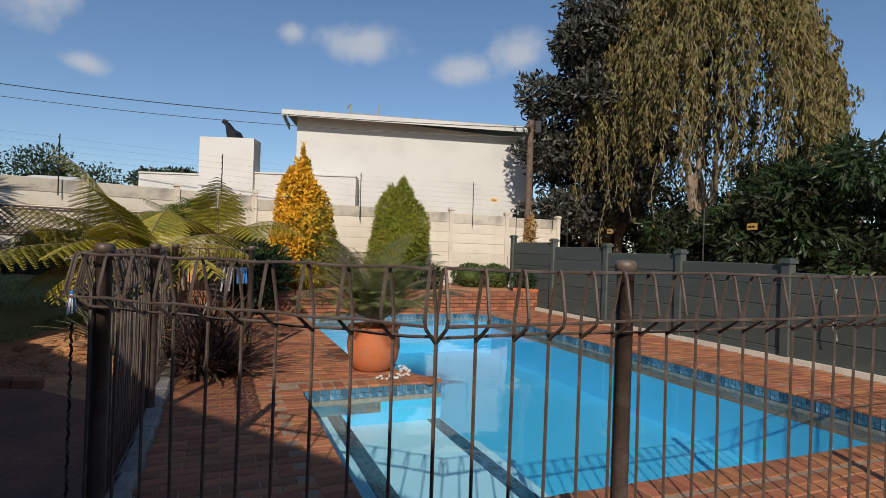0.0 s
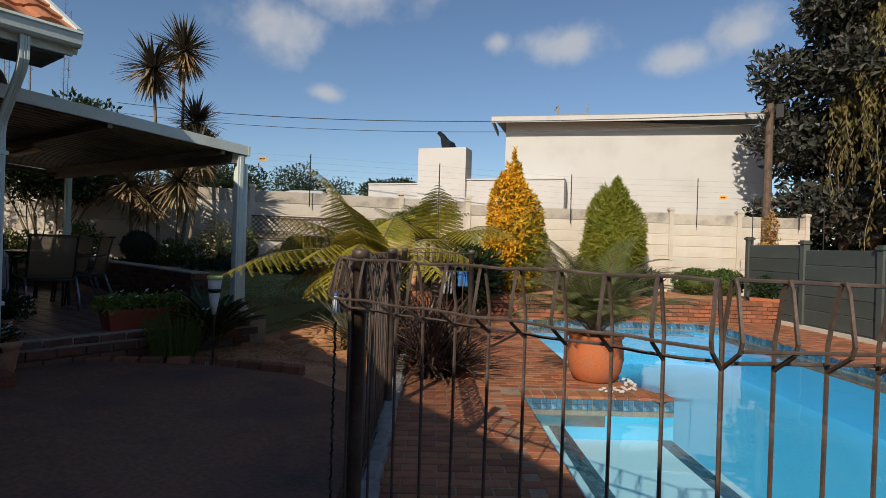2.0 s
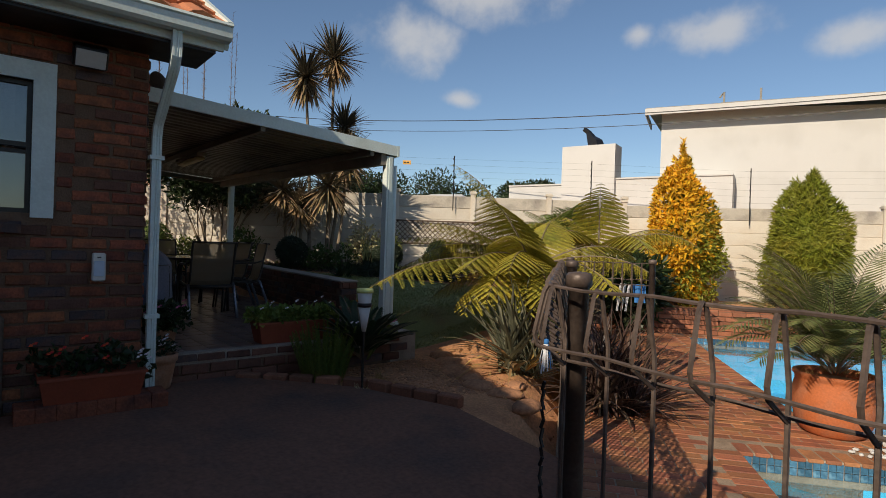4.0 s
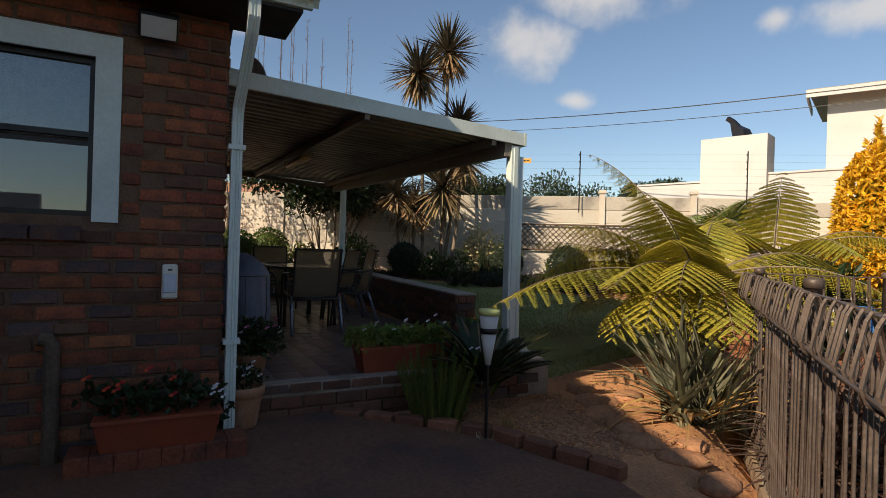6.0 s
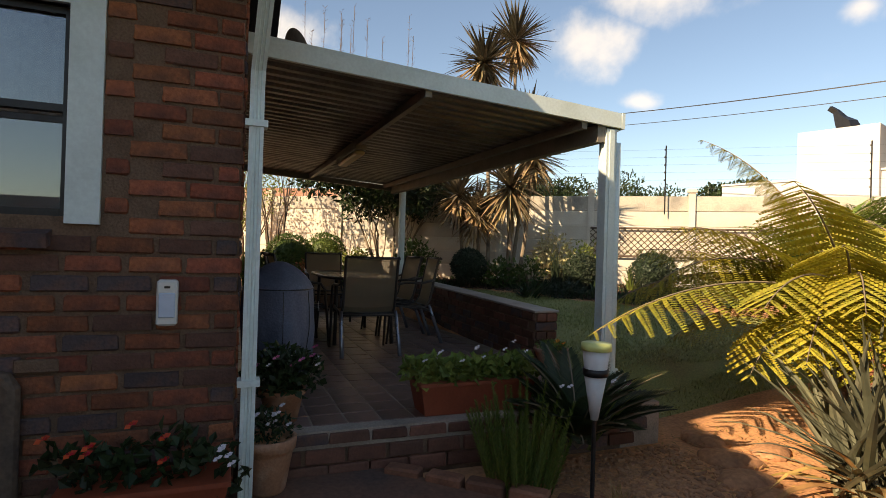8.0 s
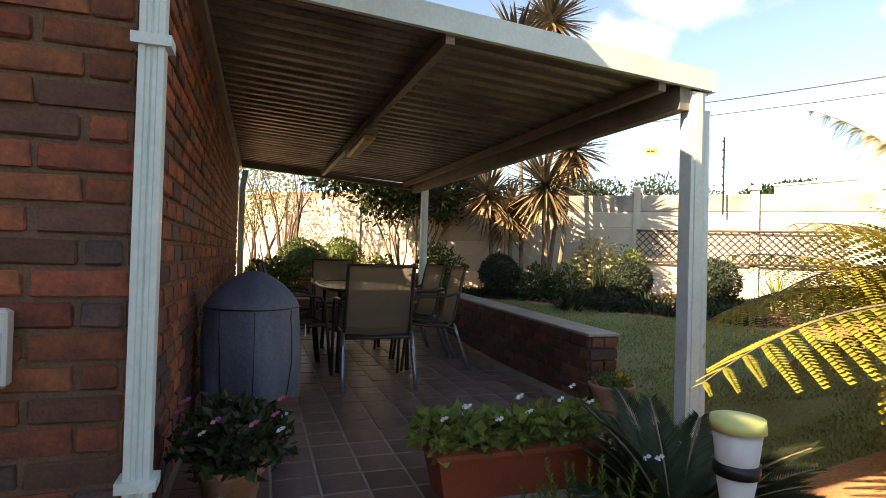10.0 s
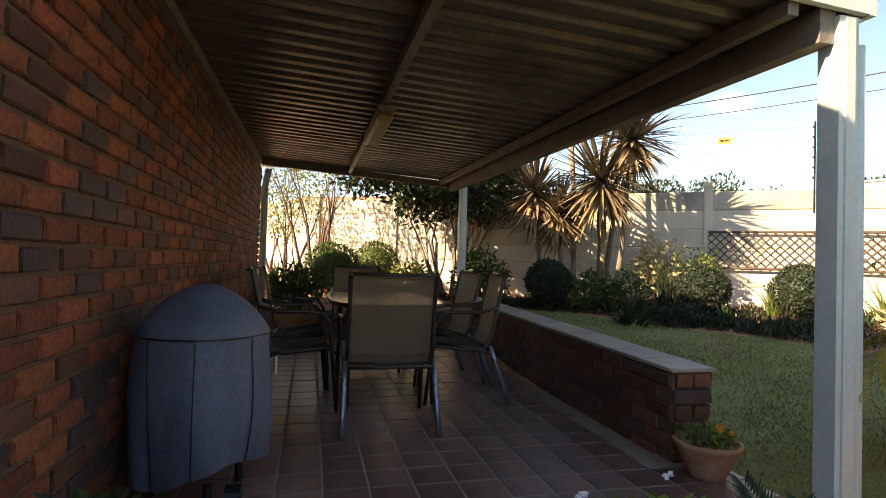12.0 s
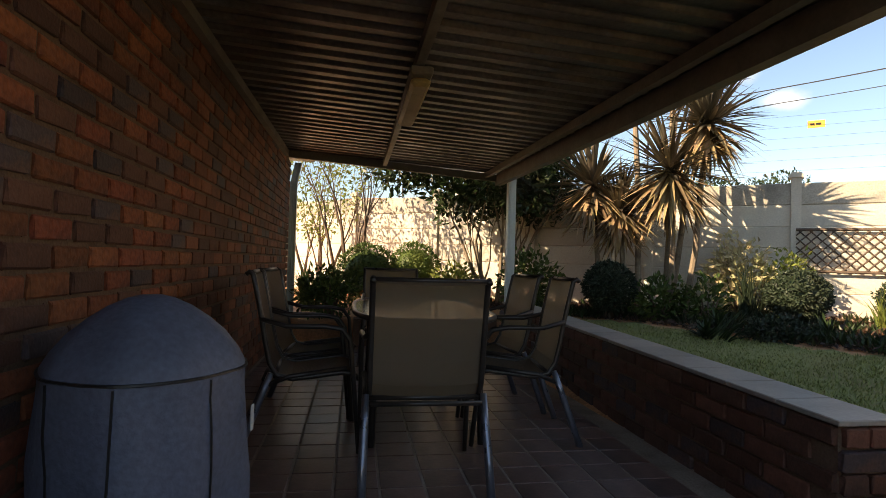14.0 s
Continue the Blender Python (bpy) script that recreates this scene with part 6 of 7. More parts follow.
# red window box at the corner
t = thing("flower_box", (-5.52, 1.06, 0.24), "red-brown plastic trough with red begonias", "planter")
b = Build()
n = 0
b.v += [(-0.1, -0.28, 0), (0.08, -0.28, 0), (0.08, 0.28, 0), (-0.1, 0.28, 0), (-0.13, -0.31, 0.17), (0.11, -0.31, 0.17), (0.11, 0.31, 0.17), (-0.13, 0.31, 0.17)]
b.f += [(0, 3, 2, 1), (0, 1, 5, 4), (1, 2, 6, 5), (2, 3, 7, 6), (3, 0, 4, 7)]
b.m += [0] * 5
b.box(-0.14, -0.32, 0.16, 0.12, 0.32, 0.18)
part("trough", b, M["plastic_red"], t)
b = Build()
r = random.Random(41)
for c in ((0, -0.26, 0.27), (0, -0.1, 0.24), (0.0, 0.1, 0.28), (0, 0.25, 0.2)):
    cloud(b, c, (0.1, 0.12, 0.1), 75, 0.065, r, 0.1, aspect=0.75)
part("foliage", b, LM["dark"], t)
flowers(t, "red", r, ((0.05, 0.16), (-0.36, 0.15), (0.24, 0.45)), 7)
flowers(t, "white", r, ((0.05, 0.16), (0.25, 0.36), (0.24, 0.34)), 5, 0.022)
# ledge bricks below the trough
b = Build()
for i in range(8):
    b.chamfer(0.22, 0.111, 0.12, 0.006, Matrix.Translation((-5.52 + 0.005 * (i % 2), 0.68 + i * 0.112, 0.18)))
solid("brick_ledge", b, M["brick_face"], "row of bricks under the flower trough", "ledge", "structure")
# terracotta pot by the downpipe
t = thing("terracotta_pot", (-5.93, 1.56, 0.14), "small terracotta pot with white and pink flowers", "potted plant")
pot_plant_pot(t, [(0.0, 0.0), (0.085, 0.0), (0.095, 0.02), (0.125, 0.2), (0.128, 0.22), (0.14, 0.225), (0.145, 0.28), (0.135, 0.285), (0.12, 0.28), (0.115, 0.24)], M["terracotta_pale"], 0.25, 0.12)
b = Build()
cloud(b, (0, 0, 0.33), (0.13, 0.13, 0.09), 260, 0.045, r, 0.1)
part("foliage", b, LM["dark"], t)
flowers(t, "white", r, ((-0.1, 0.12), (-0.1, 0.1), (0.34, 0.44)), 12, 0.022)
# bigger flowering pot beside the wall on the patio
t = thing("geranium_pot", (-6.32, 1.66, PATIO), "potted geranium with dark leaves and pink flowers", "potted plant")
pot_plant_pot(t, [(0.0, 0.0), (0.09, 0.0), (0.12, 0.15), (0.135, 0.16), (0.135, 0.19), (0.12, 0.19), (0.11, 0.15)], M["terracotta_pale"], 0.17, 0.11)
b = Build()
cloud(b, (0, 0.0, 0.29), (0.22, 0.21, 0.14), 800, 0.05, r, 0.15, aspect=0.8)
part("foliage", b, LM["dark"], t)
flowers(t, "pink", r, ((-0.08, 0.2), (-0.2, 0.2), (0.33, 0.45)), 9, 0.024)
flowers(t, "white", r, ((-0.08, 0.2), (-0.2, 0.2), (0.33, 0.45)), 5, 0.02)
# planter on the patio edge
t = thing("patio_planter", (-6.26, 2.86, PATIO), "red-brown trough planted with green leaves and small white flowers", "planter")
b = Build()
b.v += [(-0.1, -0.36, 0), (0.1, -0.36, 0), (0.1, 0.36, 0), (-0.1, 0.36, 0), (-0.13, -0.4, 0.2), (0.13, -0.4, 0.2), (0.13, 0.4, 0.2), (-0.13, 0.4, 0.2)]
b.f += [(0, 3, 2, 1), (0, 1, 5, 4), (1, 2, 6, 5), (2, 3, 7, 6), (3, 0, 4, 7)]
b.m += [0] * 5
b.box(-0.14, -0.41, 0.185, 0.14, 0.41, 0.205)
part("trough", b, M["plastic_red"], t)
b = Build()
for k in range(9):
    cloud(b, (0, -0.36 + k * 0.09, 0.25), (0.15, 0.1, 0.08), 110, 0.06, r, 0.1, aspect=0.9)
part("foliage", b, LM["fern_green"], t)
flowers(t, "white", r, ((-0.1, 0.14), (-0.38, 0.38), (0.32, 0.42)), 12, 0.022)
# round planted pot next to it and pansies bowl at the low wall's end
t = thing("flower_clump", (-6.2, 3.62, 0.17), "low leafy potted flowers with white and magenta blooms", "potted plant")
pot_plant_pot(t, [(0.0, 0.0), (0.13, 0.0), (0.18, 0.16), (0.19, 0.17), (0.19, 0.19), (0.16, 0.19)], M["terracotta_pale"], 0.17, 0.16)
b = Build()
cloud(b, (0, 0, 0.24), (0.3, 0.34, 0.12), 700, 0.06, r, 0.1, aspect=0.85)
part("foliage", b, LM["fern_green"], t)
flowers(t, "white", r, ((-0.1, 0.25), (-0.3, 0.3), (0.32, 0.42)), 9, 0.024)
flowers(t, "pink", r, ((-0.1, 0.25), (-0.1, 0.3), (0.32, 0.4)), 3, 0.03)
t = thing("bowl_planter", (-7.25, 4.09, PATIO), "ribbed terracotta bowl with orange and dark pansies", "potted plant")
prof = [(0.0, 0.0), (0.085, 0.0)]
for k in range(7):
    prof += [(0.09 + 0.0085 * k, 0.015 + k * 0.019), (0.096 + 0.0085 * k, 0.025 + k * 0.019)]
prof += [(0.158, 0.155), (0.162, 0.175), (0.15, 0.18), (0.135, 0.165), (0.13, 0.14)]
pot_plant_pot(t, prof, M["terracotta_pale"], 0.145, 0.135)
b = Build()
cloud(b, (0, 0, 0.19), (0.13, 0.13, 0.05), 420, 0.035, r, 0.1)
part("foliage", b, LM["fern_green"], t)
flowers(t, "orange", r, ((0.0, 0.1), (0.0, 0.1), (0.22, 0.25)), 8, 0.02)
flowers(t, "bronze", r, ((-0.05, 0.1), (-0.12, 0.0), (0.2, 0.24)), 10, 0.018)
# cycad, rosemary, dry tuft
t = thing("cycad", (-5.85, 3.4, 0.15), "dark green cycad with stiff arching fronds", "plant")
for k in range(34):
    b = Build()
    az = k * 2.4
    lean, ln = 0.2 + 0.75 * r.random(), r.uniform(0.55, 0.76)
    p, a = Vector((0, 0, 0.05)), lean
    h, side = Vector((math.cos(az), math.sin(az), 0)), Vector((-math.sin(az), math.cos(az), 0))
    pts = []
    for i in range(15):
        d = h * math.sin(a) + Vector((0, 0, math.cos(a)))
        pts.append(p.copy())
        if i > 2:
            for g in (0, 0.25, 0.5, 0.75):
                for s in (-1, 1):
                    leaf(b, p - d * g * ln / 14, side * s * 0.8 + d * 0.8 + Vector((0, 0, 0.15)), d.cross(side), 0.15 * math.sin(math.pi * (0.15 + 0.75 * i / 14)) + 0.02, 0.013)
        p = p + d * ln / 14
        a += 0.05
    b.tube(pts, 0.005, 4, 1, False)
    part("frond", b, [LM["dark"], M["bark_pale"]], t)
b = Build()
for k in range(5):
    blade(b, (0.05, 0.05, 0.05), 0.4 + k * 0.35, 0.4 + 0.1 * k, 0.5, 0.05, 0.5)
part("yellow_leaves", b, LM["light"], t, "yellow-green broad leaves")
t = thing("foxtail_bush", (-5.66, 2.9, 0.1), "upright dark green bush of dense feathery foxtail plumes", "shrub")
for k in range(44):
    b = Build()
    a, q = k * 2.4, 0.24 * ((k + 0.5) / 44) ** 0.5
    lean = Vector((0.75 * q / 0.24 * math.cos(a) * 0.6, 0.75 * q / 0.24 * math.sin(a) * 0.6, 1)).normalized()
    base = Vector((q * 0.7 * math.cos(a), q * 0.7 * math.sin(a), 0))
    hh = r.uniform(0.4, 0.62) * (1 - 0.25 * q / 0.24)
    tip = base + lean * hh + Vector((0, 0, 0.04))
    b.tube([tuple(base - Vector((0, 0, 0.05))), tuple(base + lean * hh * 0.5), tuple(tip)], [0.005, 0.004, 0.002], 4, 0, False)
    for i in range(120):
        u = i / 120
        p = base.lerp(tip, 0.08 + 0.92 * u)
        aa = i * 2.4 + k
        ln = 0.045 * (1 - u) ** 0.45 + 0.012
        leaf(b, p, Vector((math.cos(aa), math.sin(aa), 0.0)) + lean * 1.1, lean, ln, 0.008)
    part("plume", b, LM["fern_green"], t)
for x, y, s, lm in ((-5.28, 3.28, 0.2, "dry"), (-5.18, 3.0, 0.12, "pale"), (-5.36, 2.88, 0.1, "pale")):
    o = clump("dry_tuft", (x, y, 0.07), 110, s, 0.006, lm, "dry grey-brown tuft of grass in the bed", (0.1, 1.4), (0.2, 1.4), 0.06, int(s * 100), 3)
    o["group"] = "dry tufts"
# garden light
t = thing("solar_light", (-5.2, 3.03, 0.04), "white cone-shaped plastic garden light with yellow rim on a black spike", "garden light")
b = Build()
b.tube([(0, 0, 0), (0, 0, 0.6)], 0.011, 8)
part("spike", b, M["dark_steel"], t)
b = Build()
b.lathe([(0.0, 0.56), (0.018, 0.56), (0.055, 0.78), (0.0, 0.78)], 20)
part("cone", b, mat("milky_plastic", (0.75, 0.76, 0.74), 0.35, 0.05, 6, 0, 40, trans=0.3), t, "milky white cone", True)
b = Build()
b.lathe([(0.05, 0.775), (0.06, 0.775), (0.063, 0.81), (0.05, 0.81)], 20)
part("band", b, M["dark_steel"], t, "black band", True)
b = Build()
b.lathe([(0.055, 0.81), (0.066, 0.9), (0.0, 0.9)], 20)
part("cup", b, mat("milky_cup", (0.85, 0.85, 0.83), 0.35, 0.05, 6, 0, 40, trans=0.3), t, "", True)
b = Build()
b.lathe([(0.0, 0.935), (0.072, 0.935), (0.075, 0.9), (0.067, 0.9)], 20)
part("rim", b, mat("rim_yellow", (0.68, 0.7, 0.24), 0.4, 0.08, 6, 0, 40), t, "yellow-green rim", True)

# bed edging, stones and gravel
for k, (x, y, s) in enumerate(((-5.95, 4.55, 0.2), (-5.62, 4.42, 0.22), (-5.35, 4.25, 0.2), (-5.62, 4.8, 0.18), (-5.05, 4.15, 0.22), (-4.75, 4.02, 0.2), (-4.45, 4.05, 0.18), (-4.3, 4.3, 0.16), (-4.1, 3.95, 0.18), (-4.6, 4.35, 0.14))):
    b = Build()
    n0, m0 = 9, 6
    for j in range(m0 + 1):
        v = -0.9 + 1.8 * j / m0
        for i in range(n0):
            a = 6.283 * i / n0
            q = math.sqrt(max(0, 1 - v * v * 0.9)) * (1 + 0.22 * noise.noise((math.cos(a) + k, math.sin(a), v)))
            b.v.append((s * 0.95 * q * math.cos(a), s * 0.65 * q * math.sin(a), s * 0.3 * v))
    for j in range(m0):
        for i in range(n0):
            b.f.append((j * n0 + i, j * n0 + (i + 1) % n0, (j + 1) * n0 + (i + 1) % n0, (j + 1) * n0 + i))
            b.m.append(0)
    b.f.append(tuple(m0 * n0 + i for i in range(n0)))
    b.m.append(0)
    o = solid("garden_rock", b, M["stone"], "rounded sandy orange rock edging the bed", "rock", group="garden rocks", smooth=True)
    o.matrix_basis = pose(x, y, height(x, y) + 0.005, 0, 0, 37 * k)
b = Build()
r = random.Random(91)
for k in range(2600):
    x, y = r.uniform(-6.0, -4.6), r.uniform(3.0, 4.3)
    if y < 3.0 + 0.15 * (x + 6) or x > -4.9 and y < 3.3:
        continue
    s = r.uniform(0.008, 0.026)
    z = height(x, y) + 0.004
    b.chamfer(s * 1.4, s, s * 0.8, s * 0.2, Matrix.Translation((x, y, z)) @ Matrix.Rotation(r.uniform(0, 3), 4, "Z"))
solid("gravel", b, M["stone"], "small brown gravel and bark chips in the bed", "gravel", "stuff")
b = Build()
for k in range(700):
    x, y = r.uniform(-6.2, -4.0), r.uniform(3.9, 5.4)
    leaf(b, Vector((x, y, height(x, y) + 0.02)), Vector((r.uniform(-1, 1), r.uniform(-1, 1), 0.15)), Vector((0, 0, 1)), r.uniform(0.02, 0.07), 0.012)
solid("leaf_litter", b, LM["dry"], "dry leaf litter on the red soil", "leaf litter", "stuff")
edge = [(-4.35, 3.45), (-4.75, 3.28), (-5.2, 3.1), (-5.55, 2.75), (-5.85, 2.4), (-6.03, 2.2)]
b = Build()
for (x0, y0), (x1, y1) in zip(edge, edge[1:]):
    ln = math.hypot(x1 - x0, y1 - y0)
    k = max(1, round(ln / 0.22))
    for i in range(k):
        u = (i + 0.5) / k
        x, y = x0 + (x1 - x0) * u, y0 + (y1 - y0) * u
        b.chamfer(0.205, 0.1, 0.1, 0.012, Matrix.Translation((x, y, height(x, y) + 0.05)) @ Matrix.Rotation(math.atan2(y1 - y0, x1 - x0) + rnd.uniform(-0.08, 0.08), 4, "Z"))
solid("bed_edging", b, mat("edging_brick", (0.25, 0.1, 0.055), 0.85, 0.3, 6, 0.4, 60, rand=0.3, island=True), "row of worn bricks edging the flower bed", "edging", "structure")

# ---- patio furniture ----
SL = bpy.data.materials.new("sling_mesh")
SL.use_nodes = True
nt = SL.node_tree
N, L = nt.nodes, nt.links
bs = N["Principled BSDF"]
co, wv, wv2, mx = N.new("ShaderNodeTexCoord"), N.new("ShaderNodeTexWave"), N.new("ShaderNodeTexWave"), N.new("ShaderNodeMix")
wv.inputs["Scale"].default_value = wv2.inputs["Scale"].default_value = 120
wv2.bands_direction = "Z"
mx.data_type = "RGBA"
mx.inputs[6].default_value, mx.inputs[7].default_value = (0.17, 0.125, 0.085, 1), (0.27, 0.205, 0.14, 1)
mu = N.new("ShaderNodeMath")
mu.operation = "MULTIPLY"
L.new(co.outputs["Object"], wv.inputs["Vector"])
L.new(co.outputs["Object"], wv2.inputs["Vector"])
L.new(wv.outputs["Fac"], mu.inputs[0])
L.new(wv2.outputs["Fac"], mu.inputs[1])
L.new(mu.outputs[0], mx.inputs[0])
L.new(mx.outputs[2], bs.inputs["Base Color"])
bs.inputs["Roughness"].default_value = 0.7
trl, msh = N.new("ShaderNodeBsdfTranslucent"), N.new("ShaderNodeMixShader")
trl.inputs["Color"].default_value = (0.4, 0.3, 0.18, 1)
tpp, ms2 = N.new("ShaderNodeBsdfTransparent"), N.new("ShaderNodeMixShader")
msh.inputs[0].default_value, ms2.inputs[0].default_value = 0.35, 0.12
L.new(bs.outputs[0], msh.inputs[1])
L.new(trl.outputs[0], msh.inputs[2])
L.new(msh.outputs[0], ms2.inputs[1])
L.new(tpp.outputs[0], ms2.inputs[2])
L.new(ms2.outputs[0], N["Material Output"].inputs["Surface"])
CF = mat("chair_frame", (0.06, 0.05, 0.045), 0.32, 0.2, 8, 0, 50, metal=0.4)
# lighter copy of the frame metal: sky reflection on the back legs as colour
CL = mat("chair_leg_sky_sheen", (0.24, 0.25, 0.29), 0.3, 0.15, 8, 0, 50, metal=0.7)


def sling_chair():
    """A patio chair that faces +y, its base at the origin."""
    t = thing("patio_chair", label="brown sling patio chair with dark metal frame and armrests", category="chair", group="chairs round the table")
    # side view of the sling: y forward, z up
    prof = [(-0.33, 0.93), (-0.315, 0.945), (-0.295, 0.93), (-0.27, 0.82), (-0.245, 0.7), (-0.225, 0.58), (-0.2, 0.47), (-0.16, 0.405), (-0.08, 0.385), (0.05, 0.4), (0.18, 0.415), (0.24, 0.405), (0.27, 0.375)]
    for name, sel in (("backrest", prof[:8]), ("seat", prof[7:])):
        b = Build()
        w = 0.245
        for i in range(len(sel) - 1):
            (y0, z0), (y1, z1) = sel[i], sel[i + 1]
            for k in range(6):
                x0, x1 = -w + k * 2 * w / 6, -w + (k + 1) * 2 * w / 6
                s0, s1 = (0.012 * (1 - (x0 / w) ** 2)), (0.012 * (1 - (x1 / w) ** 2))
                b.face([(x0, y0 - s0, z0 - s0), (x1, y0 - s1, z0 - s1), (x1, y1 - s1, z1 - s1), (x0, y1 - s0, z1 - s0)])
        part(name, b, SL, t, "woven brown mesh sling", True)
    for s in (-1, 1):
        x = s * 0.255
        b = Build()
        b.tube([(x, y, z) for y, z in prof], 0.014, 8)
        part("side_rail", b, CF, t, smooth=True)
        b = Build()
        b.tube([(x * 1.02, -0.25, 0.7), (x * 1.1, -0.12, 0.665), (x * 1.14, 0.08, 0.665), (x * 1.14, 0.17, 0.65), (x * 1.13, 0.215, 0.59), (x * 1.12, 0.235, 0.4), (x * 1.12, 0.275, 0.0)], 0.0135, 8)
        part("front_leg_and_arm", b, CF, t, smooth=True)
        b = Build()
        b.tube([(x * 1.06, 0.2, 0.44), (x * 1.06, -0.1, 0.4), (x * 1.06, -0.2, 0.36)], 0.013, 8)
        part("seat_bar", b, CF, t, smooth=True)
        b = Build()
        b.tube([(x * 1.06, -0.19, 0.42), (x * 1.07, -0.235, 0.3), (x * 1.09, -0.29, 0.15), (x * 1.1, -0.345, 0.0)], [0.016, 0.019, 0.02, 0.02], 8)
        part("back_leg", b, CL, t, "metal back leg with blue-grey sky reflection put into its colour", smooth=True)
    for y, z in ((-0.318, 0.94), (-0.17, 0.4), (0.25, 0.385), (-0.225, 0.385)):
        b = Build()
        b.tube([(-0.255, y, z), (0.255, y, z)], 0.012, 8)
        part("crossbar", b, CF, t, smooth=True)
    return t


chair = sling_chair()
TX, TY = -9.4, 2.72
chair.matrix_basis = pose(-8.4, 2.63, PATIO, 0, 0, 90)
for x, y, a in ((-8.98, 2.05, 4), (-9.62, 2.03, -4), (-9.0, 3.27, 174), (-9.62, 3.25, 184), (-10.85, 2.66, -88)):
    copy_thing(chair, pose(x, y, PATIO, 0, 0, a))
t = thing("patio_table", (TX, TY, PATIO), "oval glass-topped patio table with dark metal legs", "table")
b = Build()
K = 40
a_, c_ = 0.85, 0.42
ring = [(a_ * abs(math.cos(6.283 * k / K)) ** 0.6 * math.copysign(1, math.cos(6.283 * k / K)), c_ * abs(math.sin(6.283 * k / K)) ** 0.6 * math.copysign(1, math.sin(6.283 * k / K))) for k in range(K)]
b.face([(x, y, 0.72) for x, y in ring])
b.face([(x, y, 0.712) for x, y in reversed(ring)])
for k in range(K):
    p, q = ring[k], ring[(k + 1) % K]
    b.face([(*p, 0.712), (*q, 0.712), (*q, 0.72), (*p, 0.72)])
top = part("tabletop", b, mat("table_glass", (0.2, 0.19, 0.17), 0.12, 0.1, 9, 0, 40), t, "smoky patterned glass")
b = Build()
b.tube([(x * 1.005, y * 1.005, 0.712) for x, y in ring + ring[:1]], 0.016, 8)
part("rim", b, CF, top, smooth=True)
for sx in (-1, 1):
    for sy in (-1, 1):
        b = Build()
        b.tube([(sx * 0.58, sy * 0.3, 0.7), (sx * 0.6, sy * 0.3, 0.35), (sx * 0.63, sy * 0.31, 0.0)], 0.02, 8)
        part("leg", b, CF, t, smooth=True)
b = Build()
b.tube([(-0.6, -0.3, 0.3), (0.6, 0.3, 0.3)], 0.011, 6)
b.tube([(-0.6, 0.3, 0.31), (0.6, -0.3, 0.31)], 0.011, 6)
part("brace", b, CF, t)

# covered barbecue
cv = thing("covered_barbecue", (-7.42, 1.715, PATIO), "barbecue under a fitted blue-grey fabric cover", "barbecue")
b = Build()
S = 96
prof = [(0.0, 0.905, 0), (0.035, 0.904, 0), (0.07, 0.895, 0.2), (0.12, 0.872, 0.5), (0.17, 0.838, 0.8), (0.22, 0.795, 0.9), (0.262, 0.745, 0.8), (0.284, 0.71, 0.6), (0.286, 0.69, 0.6), (0.284, 0.64, 1), (0.288, 0.56, 1.4), (0.29, 0.46, 1.7), (0.29, 0.36, 1.9), (0.286, 0.26, 2.0), (0.278, 0.17, 2.1), (0.27, 0.11, 2.2)]


def cover_at(a, rr, z, k):
    """A point of the cloth: folds that deepen towards the hem, which is hitched up beside the wheel."""
    fold = 0.02 * math.sin(4 * a + 0.6 + 0.8 * z) + 0.014 * abs(math.sin(4.5 * a + 2.0 * z)) + 0.03 * noise.noise((math.cos(a) * 1.7, math.sin(a) * 1.7, z * 2.2)) + 0.012 * noise.noise((math.cos(a) * 5, math.sin(a) * 5, z * 7))
    f = 1 + 1.5 * k * fold
    lift = max(0.0, (0.45 - z) / 0.45) * (0.1 * max(0.0, math.cos(a - 0.9)) + 0.02 * math.sin(3 * a))
    return (rr * f * math.cos(a) * 0.93, rr * f * math.sin(a) * 0.9, z + lift)


for rr, z, k in prof:
    for i in range(S):
        b.v.append(cover_at(2 * math.pi * i / S, rr, z, k))
for j in range(len(prof) - 1):
    for i in range(S):
        b.f.append((j * S + i, j * S + (i + 1) % S, (j + 1) * S + (i + 1) % S, (j + 1) * S + i))
        b.m.append(0)
cover = part("cover", b, mat("cover_fabric", (0.115, 0.135, 0.19), 0.6, 0.25, 3, 0.3, 60, second=(0.085, 0.1, 0.135)), cv, "", True)
b = Build()
b.tube([cover_at(6.2832 * i / 96, 0.289, 0.7, 0.6) for i in range(97)], 0.0045, 5)
part("piping", b, M["dark_steel"], cover, "dark stitched seam round the lid")
for a in (0.05, 0.95, -0.7, 2.2):
    b = Build()
    b.tube([cover_at(a, rr + 0.003, z, k) for rr, z, k in prof[8:]], 0.0035, 4)
    part("seam", b, M["dark_steel"], cover)
for a in (0.3, 2.4, 4.5):
    b = Build()
    b.tube([(0.2 * math.cos(a), 0.2 * math.sin(a), 0.12), (0.21 * math.cos(a), 0.21 * math.sin(a), 0.0)], 0.018, 8)
    part("leg", b, M["dark_steel"], cv)
b = Build()
b.tube([(0.2, 0.13, 0.06), (0.2, 0.19, 0.06)], 0.06, 16)
part("wheel", b, M["dark_steel"], cv)
b = Build()
b.chamfer(0.004, 0.02, 0.075, 0.001, Matrix.Translation((0.05, 0.3, 0.56)) @ Matrix.Rotation(1.42, 4, "Z"))
part("badge", b, M["white_wall"], cover, "small pale logo patch")
